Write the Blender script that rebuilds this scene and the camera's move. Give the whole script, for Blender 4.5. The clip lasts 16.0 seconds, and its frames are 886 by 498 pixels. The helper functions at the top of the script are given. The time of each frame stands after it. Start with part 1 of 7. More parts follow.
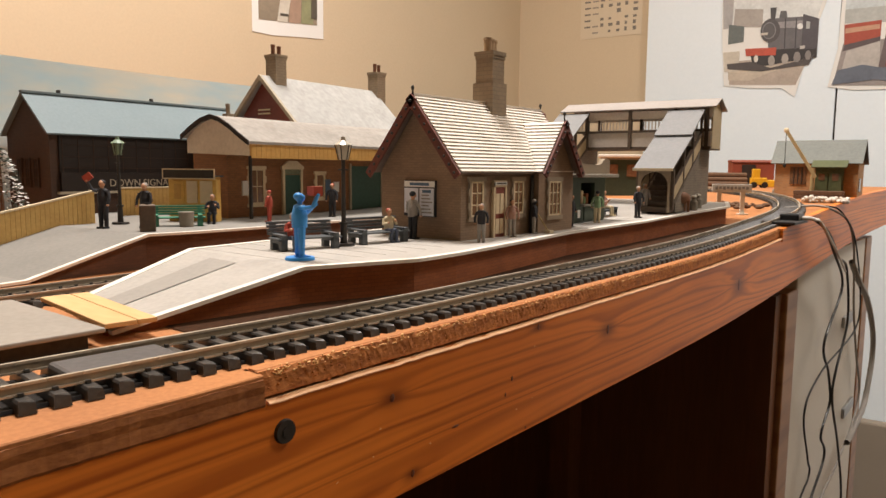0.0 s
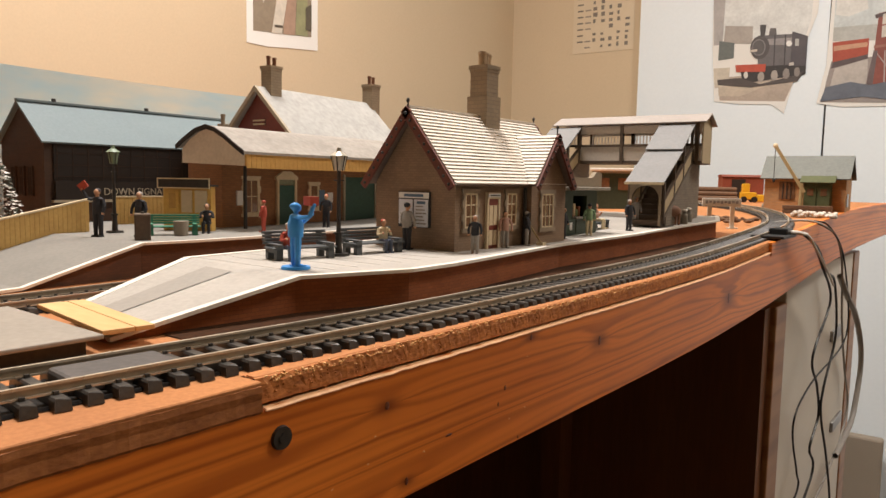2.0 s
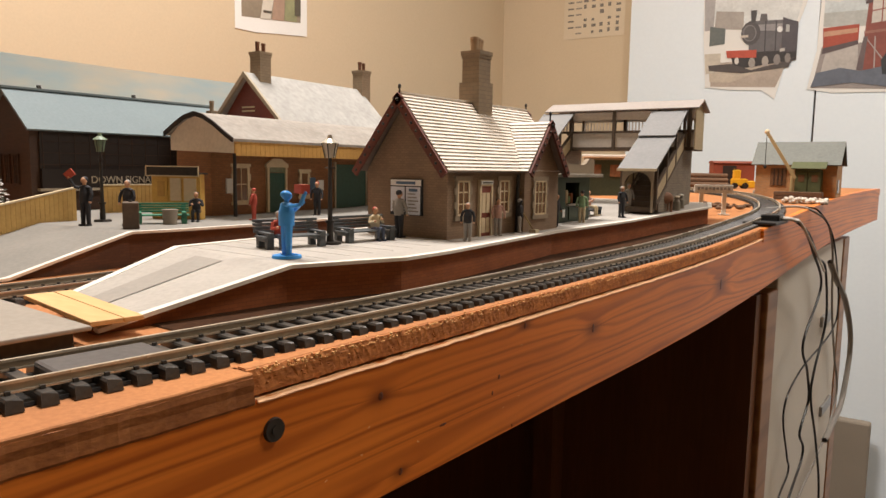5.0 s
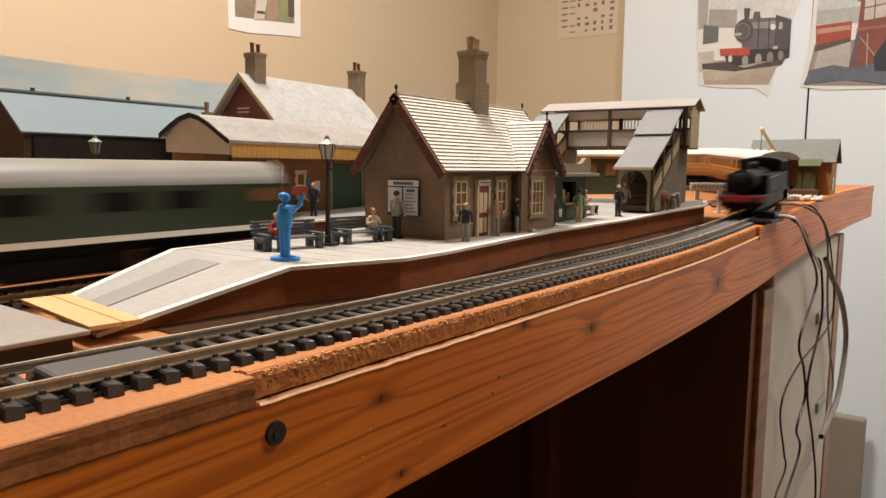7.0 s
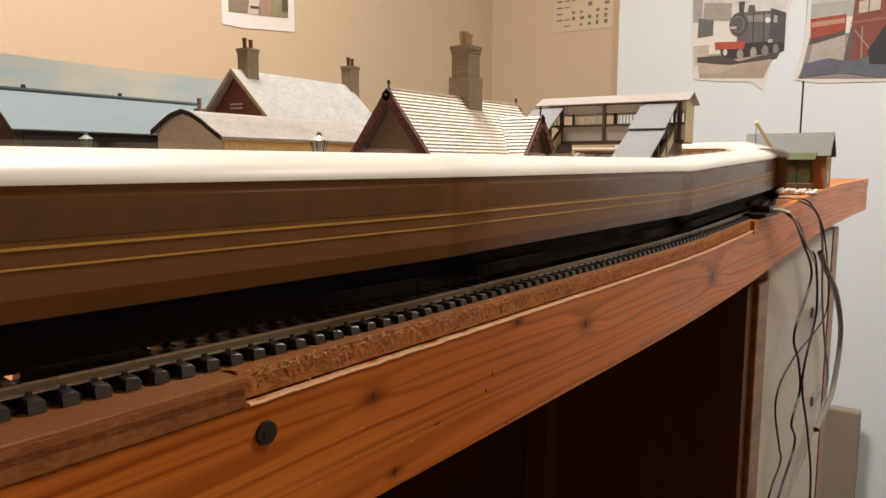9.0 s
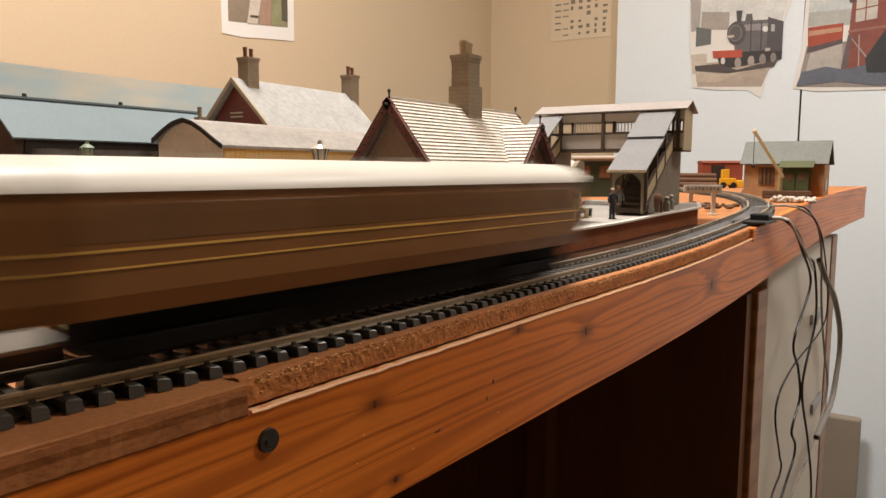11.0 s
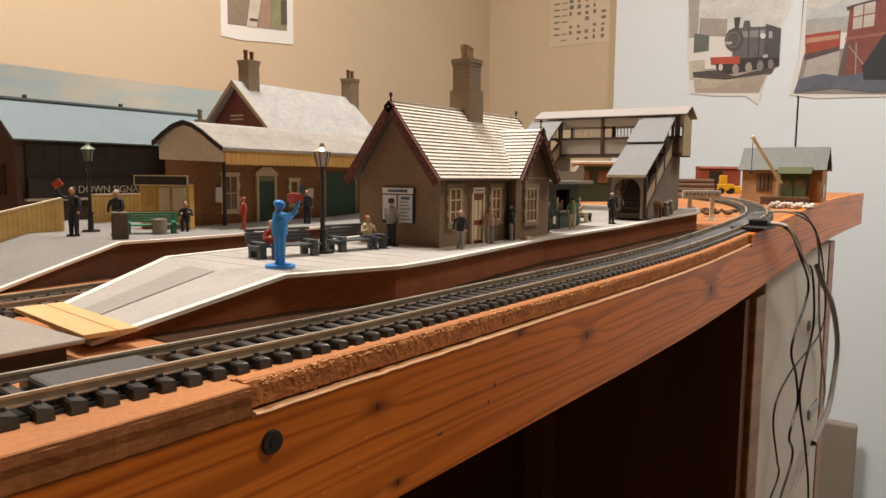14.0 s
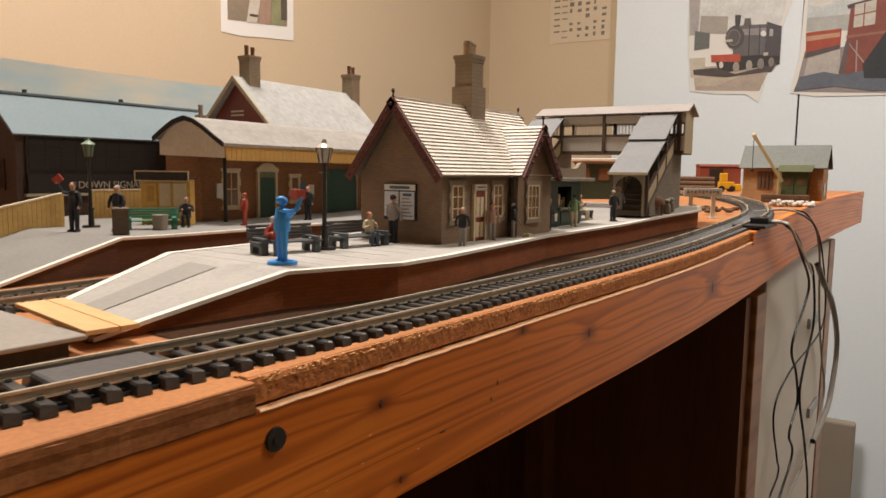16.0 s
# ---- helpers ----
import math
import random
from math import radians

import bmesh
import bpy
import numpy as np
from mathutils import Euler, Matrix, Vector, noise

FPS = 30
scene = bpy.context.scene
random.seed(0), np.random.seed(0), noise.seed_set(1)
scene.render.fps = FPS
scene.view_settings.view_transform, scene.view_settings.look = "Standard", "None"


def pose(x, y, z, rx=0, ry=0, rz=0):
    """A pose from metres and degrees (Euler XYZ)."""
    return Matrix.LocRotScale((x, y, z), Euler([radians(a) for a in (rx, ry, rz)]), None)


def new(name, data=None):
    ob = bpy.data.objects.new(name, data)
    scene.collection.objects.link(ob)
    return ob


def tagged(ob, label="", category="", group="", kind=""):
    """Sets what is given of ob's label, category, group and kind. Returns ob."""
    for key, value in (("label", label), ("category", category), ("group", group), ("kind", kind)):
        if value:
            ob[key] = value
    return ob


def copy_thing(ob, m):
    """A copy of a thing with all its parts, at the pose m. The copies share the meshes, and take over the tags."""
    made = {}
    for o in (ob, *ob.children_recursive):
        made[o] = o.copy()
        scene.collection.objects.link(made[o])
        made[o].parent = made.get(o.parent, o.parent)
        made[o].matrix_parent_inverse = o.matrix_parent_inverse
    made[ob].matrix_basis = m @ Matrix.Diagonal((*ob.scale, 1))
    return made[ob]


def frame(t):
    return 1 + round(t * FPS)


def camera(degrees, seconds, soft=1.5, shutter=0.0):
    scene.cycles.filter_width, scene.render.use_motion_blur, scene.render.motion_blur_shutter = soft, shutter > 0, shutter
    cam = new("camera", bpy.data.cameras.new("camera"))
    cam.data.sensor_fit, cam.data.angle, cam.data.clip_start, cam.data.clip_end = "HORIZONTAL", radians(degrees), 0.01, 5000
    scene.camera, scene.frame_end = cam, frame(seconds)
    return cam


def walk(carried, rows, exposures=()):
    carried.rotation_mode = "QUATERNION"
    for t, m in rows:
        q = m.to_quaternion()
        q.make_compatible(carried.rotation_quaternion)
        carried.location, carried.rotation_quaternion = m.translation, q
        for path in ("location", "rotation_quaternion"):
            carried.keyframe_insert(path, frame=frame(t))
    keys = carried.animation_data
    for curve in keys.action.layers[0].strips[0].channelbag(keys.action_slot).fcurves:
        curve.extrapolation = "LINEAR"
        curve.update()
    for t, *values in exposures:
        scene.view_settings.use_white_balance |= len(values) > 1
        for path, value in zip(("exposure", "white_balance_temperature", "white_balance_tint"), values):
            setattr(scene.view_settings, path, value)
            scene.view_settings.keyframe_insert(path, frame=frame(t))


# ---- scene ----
cam = camera(63.8, 16.0, soft=1.5, shutter=1.7)
CAMERA_ROWS = [
    (0.0, 0.0031, 0.0013, 0.0478, 83.59, -0.53, 38.86),
    (0.5, 0.0044, -0.0012, 0.0482, 83.54, -0.70, 38.74),
    (1.0, 0.0038, -0.0020, 0.0481, 83.68, -0.81, 38.70),
    (1.5, 0.0039, -0.0021, 0.0480, 83.85, -0.80, 38.66),
    (2.0, 0.0042, -0.0019, 0.0476, 84.56, -1.05, 38.22),
    (2.5, 0.0039, -0.0013, 0.0477, 84.17, -0.82, 38.21),
    (3.0, 0.0036, -0.0011, 0.0476, 83.95, -0.83, 38.05),
    (3.5, 0.0034, -0.0001, 0.0476, 84.04, -0.81, 37.88),
    (4.0, 0.0029, -0.0001, 0.0475, 83.80, -0.93, 37.77),
    (6.5, 0.0009, -0.0006, 0.0481, 83.53, -0.61, 37.09),
    (7.0, 0.0006, -0.0007, 0.0481, 83.49, -0.51, 37.04),
    (7.5, 0.0004, 0.0003, 0.0483, 82.79, -0.46, 37.18),
    (8.0, 0.0001, 0.0009, 0.0482, 82.92, -0.45, 36.94),
    (8.5, 0.0004, 0.0012, 0.0485, 82.94, -0.32, 36.84),
    (9.0, 0.0008, 0.0012, 0.0486, 83.08, -0.25, 36.71),
    (11.5, 0.0008, -0.0000, 0.0485, 83.78, -0.20, 36.63),
    (12.0, 0.0007, 0.0002, 0.0484, 83.69, -0.22, 36.64),
    (12.5, 0.0000, 0.0000, 0.0482, 83.53, -0.39, 36.72),
    (13.0, -0.0001, -0.0001, 0.0483, 83.73, -0.43, 36.60),
    (13.5, 0.0002, -0.0001, 0.0483, 83.97, -0.32, 36.52),
    (14.0, -0.0005, -0.0013, 0.0482, 84.08, -0.55, 36.41),
    (14.5, -0.0002, -0.0007, 0.0482, 84.11, -0.48, 36.29),
    (15.0, -0.0005, -0.0003, 0.0481, 84.13, -0.42, 36.26),
    (15.5, -0.0006, -0.0001, 0.0482, 84.08, -0.35, 36.23),
    (16.0, -0.0022, -0.0014, 0.0481, 83.83, -0.77, 36.35),
]
walk(cam, [(t, pose(x, y, z, tilt, lean, turn)) for t, x, y, z, tilt, lean, turn in CAMERA_ROWS],
     exposures=((0.0, 0.0), (11.0, -0.02), (12.5, -0.06), (14.0, -0.15), (16.0, -0.19)))

# ---------------------------------------------------------------- light
world = bpy.data.worlds.new("room_air")
world.use_nodes = True
world.node_tree.nodes["Background"].inputs[0].default_value = (1.0, 0.86, 0.68, 1)
world.node_tree.nodes["Background"].inputs[1].default_value = 0.035
scene.world = world
scene.view_settings.exposure = 0.0


def ceiling_lamp(name, x, y, z, size, watts, colour):
    data = bpy.data.lights.new(name, "AREA")
    data.shape, data.size, data.energy, data.color = "DISK", size, watts, colour
    ob = new(name, data)
    ob.matrix_world = pose(x, y, z)
    return ob


ceiling_lamp("ceiling_lamp_light", -0.54, 0.38, 1.36, 0.40, 33.5, (1.0, 0.93, 0.875))
ceiling_lamp("second_lamp_light", 0.48, 1.22, 1.36, 0.45, 19.5, (1.0, 0.915, 0.84))

# ---------------------------------------------------------------- helpers
W2 = 4.1  # degrees by which the room and the rear line turn from the front line
Z_FLOOR, Z_CEIL = -0.90, 1.45


def room(u, v, z=0.0, rz=0.0):
    """A pose in the room's own axes: u across, v along the rear wall."""
    return pose(0, 0, 0, 0, 0, W2) @ pose(u, v, z, 0, 0, rz)


def to_world(u, v):
    p = room(u, v).translation
    return p.x, p.y


CLIMB_Y = (-3.0, 0.34, 0.40, 0.45, 0.515, 0.58, 0.66, 0.75, 0.82, 0.90, 0.98, 1.08, 1.20, 3.0)
CLIMB_Z = (0.0, 0.0, 0.0005, 0.0015, 0.0039, 0.0070, 0.0118, 0.0170, 0.0204, 0.0232, 0.0250, 0.0264, 0.0272, 0.0275)


def board_z(x, y):
    """The far baseboard climbs gently behind the cable plug to fit the camera's view."""
    return float(np.interp(y, CLIMB_Y, CLIMB_Z))


def mesh_object(name, bm, mats, smooth=False):
    bmesh.ops.recalc_face_normals(bm, faces=bm.faces[:])
    me = bpy.data.meshes.new(name)
    bm.to_mesh(me)
    bm.free()
    for m in (mats if isinstance(mats, (list, tuple)) else [mats]):
        me.materials.append(m)
    if smooth:
        me.polygons.foreach_set("use_smooth", [True] * len(me.polygons))
        me.set_sharp_from_angle(angle=radians(40))
    return new(name, me)


def part(name, bm, material, parent=None, label="", smooth=False, at=None):
    ob = mesh_object(name, bm, material, smooth)
    if parent is not None:
        ob.parent = parent
    if at is not None:
        ob.matrix_basis = at
    return tagged(ob, label) if label else ob


def thing(name, m, label, category, group="", kind=""):
    ob = new(name)
    ob.empty_display_size = 0.01
    ob.matrix_world = m
    return tagged(ob, label, category, group, kind)


def mark(bm, n, slot):
    if slot:
        for f in bm.faces:
            if f not in n:
                f.material_index = slot


def box(bm, x0, x1, y0, y1, z0, z1, m=None, bevel=0.0, slot=0):
    n = set(bm.faces) if slot else None
    mat = Matrix.Translation(((x0 + x1) / 2, (y0 + y1) / 2, (z0 + z1) / 2)) @ Matrix.Diagonal((abs(x1 - x0), abs(y1 - y0), abs(z1 - z0), 1))
    if m is not None:
        mat = m @ mat
    made = bmesh.ops.create_cube(bm, size=1, matrix=mat)
    if bevel:
        edges = list({e for v in made["verts"] for e in v.link_edges})
        bmesh.ops.bevel(bm, geom=edges, offset=bevel, segments=2, affect="EDGES", profile=0.5)
    mark(bm, n, slot)
    return bm


def prism(bm, pts, axis, a, b, m=None, slot=0):
    """A polygon in the plane across an axis, run from a to b along it."""
    n = set(bm.faces) if slot else None

    def at(p, q):
        c = {"x": (q, p[0], p[1]), "y": (p[0], q, p[1]), "z": (p[0], p[1], q)}[axis]
        return bm.verts.new(m @ Vector(c) if m is not None else c)
    lo, hi = [at(p, a) for p in pts], [at(p, b) for p in pts]
    bm.faces.new(lo)
    bm.faces.new(hi[::-1])
    k = len(pts)
    for i in range(k):
        bm.faces.new((lo[i], hi[i], hi[(i + 1) % k], lo[(i + 1) % k]))
    mark(bm, n, slot)
    return bm


def tube(bm, p, q, r, r2=None, seg=10, slot=0):
    n = set(bm.faces) if slot else None
    p, q = Vector(p), Vector(q)
    d = q - p
    m = Matrix.Translation((p + q) / 2) @ d.to_track_quat("Z", "Y").to_matrix().to_4x4()
    bmesh.ops.create_cone(bm, cap_ends=True, segments=seg, radius1=r, radius2=r if r2 is None else r2, depth=d.length, matrix=m)
    mark(bm, n, slot)
    return bm


def ball(bm, c, r, sx=1, sy=1, sz=1, seg=10, slot=0, m=None):
    n = set(bm.faces) if slot else None
    mat = Matrix.Translation(c) @ Matrix.Diagonal((sx, sy, sz, 1))
    bmesh.ops.create_uvsphere(bm, u_segments=seg, v_segments=max(5, seg * 2 // 3), radius=r, matrix=(m @ mat) if m is not None else mat)
    mark(bm, n, slot)
    return bm


def sheet(bm, pts, slot=0):
    f = bm.faces.new([bm.verts.new(p) for p in pts])
    f.material_index = slot
    return bm


def sweep(bm, pts, section, closed=True, slot=0):
    """Runs a section (across, up) along points (x, y, z)."""
    n = set(bm.faces) if slot else None
    rings = []
    for i, p in enumerate(pts):
        a, b = Vector(pts[max(i - 1, 0)]), Vector(pts[min(i + 1, len(pts) - 1)])
        d = (b - a).normalized()
        side = d.cross(Vector((0, 0, 1)))
        side = side.normalized() if side.length > 1e-4 else Vector((1, 0, 0))
        up = side.cross(d)
        rings.append([bm.verts.new(Vector(p) + side * s + up * h) for s, h in section])
    k = len(section)
    for r0, r1 in zip(rings, rings[1:]):
        for j in range(k if closed else k - 1):
            bm.faces.new((r0[j], r0[(j + 1) % k], r1[(j + 1) % k], r1[j]))
    if closed:
        bm.faces.new(rings[0][::-1])
        bm.faces.new(rings[-1])
    mark(bm, n, slot)
    return bm


def round_section(r, k=8):
    return [(r * math.cos(2 * math.pi * i / k), r * math.sin(2 * math.pi * i / k)) for i in range(k)]


def lettering(text, size, material, m, parent=None, name="lettering"):
    cu = bpy.data.curves.new("text", "FONT")
    cu.body, cu.size, cu.extrude, cu.align_x, cu.align_y = text, size, size * 0.02, "CENTER", "CENTER"
    tmp = new("text", cu)
    me = bpy.data.meshes.new_from_object(tmp)
    bpy.data.objects.remove(tmp)
    bpy.data.curves.remove(cu)
    me.materials.clear()
    me.materials.append(material)
    ob = new(name, me)
    if parent is not None:
        ob.parent = parent
    ob.matrix_basis = m
    return ob


# ---------------------------------------------------------------- materials
def surface(name, a, b=None, rough=0.6, metal=0.0, fine=400.0, coarse=30.0, bump=0.1, stretch=(1, 1, 1), spec=0.4, rvar=0.15, blend=0.5, vary=0.0):
    """Two colours mixed by a coarse and a fine noise, with relief and uneven gloss."""
    m = bpy.data.materials.new(name)
    m.use_nodes = True
    nt = m.node_tree
    n, l = nt.nodes, nt.links
    bsdf = n["Principled BSDF"]
    b = b or tuple(c * 0.72 for c in a)
    tc, mp = n.new("ShaderNodeTexCoord"), n.new("ShaderNodeMapping")
    mp.inputs["Scale"].default_value = stretch
    l.new(tc.outputs["Object"], mp.inputs["Vector"])
    n1, n2 = n.new("ShaderNodeTexNoise"), n.new("ShaderNodeTexNoise")
    n1.inputs["Scale"].default_value, n1.inputs["Detail"].default_value = coarse, 4
    n2.inputs["Scale"].default_value, n2.inputs["Detail"].default_value = fine, 3
    l.new(mp.outputs[0], n1.inputs["Vector"])
    l.new(mp.outputs[0], n2.inputs["Vector"])
    add = n.new("ShaderNodeMath")
    add.operation = "MULTIPLY_ADD"
    add.inputs[1].default_value = 1 - blend
    l.new(n2.outputs[0], add.inputs[0])
    sc = n.new("ShaderNodeMath")
    sc.operation = "MULTIPLY"
    sc.inputs[1].default_value = blend
    l.new(n1.outputs[0], sc.inputs[0])
    l.new(sc.outputs[0], add.inputs[2])
    ramp = n.new("ShaderNodeValToRGB")
    ramp.color_ramp.elements[0].position, ramp.color_ramp.elements[1].position = 0.36, 0.64
    ramp.color_ramp.elements[0].color, ramp.color_ramp.elements[1].color = (*b, 1), (*a, 1)
    l.new(add.outputs[0], ramp.inputs[0])
    col = ramp.outputs[0]
    if vary:
        info, hsv = n.new("ShaderNodeObjectInfo"), n.new("ShaderNodeHueSaturation")
        mr = n.new("ShaderNodeMapRange")
        mr.inputs[3].default_value, mr.inputs[4].default_value = 1 - vary, 1 + vary
        l.new(info.outputs["Random"], mr.inputs[0])
        l.new(mr.outputs[0], hsv.inputs["Value"])
        l.new(col, hsv.inputs["Color"])
        col = hsv.outputs[0]
    l.new(col, bsdf.inputs["Base Color"])
    rr = n.new("ShaderNodeMapRange")
    rr.inputs[3].default_value, rr.inputs[4].default_value = max(0.02, rough - rvar), min(1, rough + rvar)
    l.new(n1.outputs[0], rr.inputs[0])
    l.new(rr.outputs[0], bsdf.inputs["Roughness"])
    bsdf.inputs["Metallic"].default_value = metal
    bsdf.inputs["Specular IOR Level"].default_value = spec
    if bump:
        bp = n.new("ShaderNodeBump")
        bp.inputs["Strength"].default_value, bp.inputs["Distance"].default_value = bump, 0.0006
        l.new(add.outputs[0], bp.inputs["Height"])
        l.new(bp.outputs[0], bsdf.inputs["Normal"])
    return m


def brick(name, a, b, mortar, wide, high, swap=False, bump=0.3):
    """Printed brick paper: courses level, laid out on the wall's own axes."""
    m = bpy.data.materials.new(name)
    m.use_nodes = True
    nt = m.node_tree
    n, l = nt.nodes, nt.links
    bsdf = n["Principled BSDF"]
    tc, sep, com, add = (n.new("ShaderNode" + k) for k in ("TexCoord", "SeparateXYZ", "CombineXYZ", "Math"))
    l.new(tc.outputs["Object"], sep.inputs[0])
    l.new(sep.outputs[0], add.inputs[0])
    l.new(sep.outputs[1], add.inputs[1])
    l.new(add.outputs[0], com.inputs[0])
    l.new(sep.outputs[2], com.inputs[1])
    bt = n.new("ShaderNodeTexBrick")
    bt.inputs["Scale"].default_value = 1.0
    bt.inputs["Color1"].default_value, bt.inputs["Color2"].default_value, bt.inputs["Mortar"].default_value = (*a, 1), (*b, 1), (*mortar, 1)
    bt.inputs["Brick Width"].default_value, bt.inputs["Row Height"].default_value = wide, high
    bt.inputs["Mortar Size"].default_value, bt.inputs["Bias"].default_value = high * 0.09, -0.2
    l.new(com.outputs[0], bt.inputs["Vector"])
    noise_node, mix = n.new("ShaderNodeTexNoise"), n.new("ShaderNodeMixRGB")
    noise_node.inputs["Scale"].default_value, noise_node.inputs["Detail"].default_value = 60, 5
    l.new(tc.outputs["Object"], noise_node.inputs["Vector"])
    mix.blend_type = "MULTIPLY"
    mix.inputs[0].default_value = 0.45
    l.new(bt.outputs[0], mix.inputs[1])
    l.new(noise_node.outputs[0], mix.inputs[2])
    l.new(mix.outputs[0], bsdf.inputs["Base Color"])
    bsdf.inputs["Roughness"].default_value = 0.75
    bp = n.new("ShaderNodeBump")
    bp.inputs["Strength"].default_value, bp.inputs["Distance"].default_value, bp.invert = bump, 0.0003, True
    l.new(bt.outputs["Fac"], bp.inputs["Height"])
    l.new(bp.outputs[0], bsdf.inputs["Normal"])
    return m


def pine(name, light, dark, grain=9.0, knots=()):
    """Softwood plank: thin uneven growth lines along y, bent by slow noise and round the knots (y, z, size)."""
    m = bpy.data.materials.new(name)
    m.use_nodes = True
    nt = m.node_tree
    n, l = nt.nodes, nt.links
    bsdf = n["Principled BSDF"]
    tc = n.new("ShaderNodeTexCoord")
    sep = n.new("ShaderNodeSeparateXYZ")
    l.new(tc.outputs["Object"], sep.inputs[0])

    def noise(scale, size, detail=2.0):
        mp, nz = n.new("ShaderNodeMapping"), n.new("ShaderNodeTexNoise")
        mp.inputs["Scale"].default_value = scale
        l.new(tc.outputs["Object"], mp.inputs[0])
        l.new(mp.outputs[0], nz.inputs["Vector"])
        nz.inputs["Scale"].default_value, nz.inputs["Detail"].default_value = size, detail
        return nz.outputs[0]

    def maths(op, a, b, c=None):
        q = n.new("ShaderNodeMath")
        q.operation = op
        for i, v in enumerate((a, b) if c is None else (a, b, c)):
            if isinstance(v, (int, float)):
                q.inputs[i].default_value = v
            else:
                l.new(v, q.inputs[i])
        return q.outputs[0]

    z = maths("MULTIPLY_ADD", noise((1, 3.0, 9), 1.0), 0.018, sep.outputs[2])
    z = maths("MULTIPLY_ADD", noise((1, 1.2, 70), 1.0, 2.0), 0.022, z)
    z = maths("MULTIPLY_ADD", noise((1, 30, 260), 1.0), 0.0016, z)
    knot_dark = None
    for ky, kz, kr in knots:
        dy = maths("MULTIPLY", maths("SUBTRACT", sep.outputs[1], ky), 0.45 / kr)
        dz = maths("MULTIPLY", maths("SUBTRACT", sep.outputs[2], kz), 1.0 / kr)
        r2 = maths("ADD", maths("MULTIPLY", dy, dy), maths("MULTIPLY", dz, dz))
        near = maths("POWER", 2.718, maths("MULTIPLY", r2, -0.22))
        z = maths("MULTIPLY_ADD", maths("MULTIPLY", near, maths("SIGN", dz, 0.0)), kr * 0.9, z)
        core = maths("POWER", 2.718, maths("MULTIPLY", r2, -1.1))
        knot_dark = core if knot_dark is None else maths("MAXIMUM", knot_dark, core)
    wave = maths("MULTIPLY_ADD", maths("SINE", maths("MULTIPLY", z, grain * 3.2 * 2 * math.pi), 0.0), 0.5, 0.5)
    thin = maths("MULTIPLY_ADD", maths("SINE", maths("MULTIPLY", z, grain * 7.9 * 2 * math.pi), 0.0), 0.5, 0.5)
    line = maths("MULTIPLY_ADD", maths("POWER", wave, 3.0), 0.75, maths("MULTIPLY", maths("POWER", thin, 2.0), 0.22))
    fade = maths("MULTIPLY", noise((1, 9, 110), 1.0, 4.0), 1.55)
    line = maths("MULTIPLY", line, fade)
    mix = n.new("ShaderNodeMixRGB")
    mix.inputs[1].default_value, mix.inputs[2].default_value = (*light, 1), (*dark, 1)
    l.new(line, mix.inputs[0])
    broad = n.new("ShaderNodeMixRGB")
    broad.blend_type = "MULTIPLY"
    tone = n.new("ShaderNodeValToRGB")
    tone.color_ramp.elements[0].position, tone.color_ramp.elements[1].position = 0.32, 0.68
    tone.color_ramp.elements[0].color, tone.color_ramp.elements[1].color = (0.78, 0.70, 0.62, 1), (1.0, 1.0, 1.0, 1)
    l.new(noise((1, 7, 45), 1.0, 5.0), tone.inputs[0])
    broad.inputs[0].default_value = 1.0
    l.new(mix.outputs[0], broad.inputs[1])
    l.new(tone.outputs[0], broad.inputs[2])
    col = broad.outputs[0]
    if knot_dark is not None:
        km = n.new("ShaderNodeMixRGB")
        km.inputs[2].default_value = (dark[0] * 0.35, dark[1] * 0.28, dark[2] * 0.28, 1)
        l.new(maths("MULTIPLY", knot_dark, 0.85), km.inputs[0])
        l.new(col, km.inputs[1])
        col = km.outputs[0]
    l.new(col, bsdf.inputs["Base Color"])
    bsdf.inputs["Roughness"].default_value = 0.36
    bsdf.inputs["Specular IOR Level"].default_value = 0.3
    bp = n.new("ShaderNodeBump")
    bp.inputs["Strength"].default_value, bp.inputs["Distance"].default_value = 0.10, 0.0003
    l.new(line, bp.inputs["Height"])
    l.new(bp.outputs[0], bsdf.inputs["Normal"])
    return m


def glass_dark(name, tint):
    return surface(name, tint, tuple(c * 0.6 for c in tint), rough=0.12, spec=0.6, bump=0, rvar=0.05)


WALL = surface("cream_wall_paint", (0.63, 0.505, 0.345), (0.59, 0.47, 0.318), rough=0.8, fine=250, coarse=3, bump=0.04)
WHITE_BOARD = surface("white_board", (0.82, 0.90, 0.95), (0.79, 0.87, 0.92), rough=0.55, fine=120, coarse=3, bump=0.02)
CEILING = surface("ceiling_paint", (0.8, 0.77, 0.7), (0.77, 0.74, 0.67), rough=0.9, bump=0.03)
CARPET = surface("dark_carpet", (0.10, 0.07, 0.05), (0.06, 0.04, 0.03), rough=0.95, fine=900, bump=0.4)
BOARD = surface("sandy_baseboard", (0.48, 0.20, 0.068), (0.36, 0.14, 0.046), rough=0.8, fine=700, coarse=18, bump=0.15)
CHIP = surface("raw_chipboard_edge", (0.66, 0.26, 0.075), (0.30, 0.092, 0.022), rough=0.7, fine=1100, coarse=260, bump=0.35, stretch=(1, 0.45, 1.3), blend=0.5)
CHIP_PALE = surface("pale_wood_chip", (0.95, 0.60, 0.26), (0.70, 0.33, 0.10), rough=0.5, fine=900, coarse=300, bump=0.2)
PINE = pine("varnished_pine", (0.90, 0.272, 0.036), (0.44, 0.098, 0.011), 58.0, ((0.1433, -0.0160, 0.0026), (0.2783, -0.0197, 0.0036), (0.4622, -0.0227, 0.0060), (0.2211, -0.0089, 0.0018), (0.1521, -0.0410, 0.0018)))
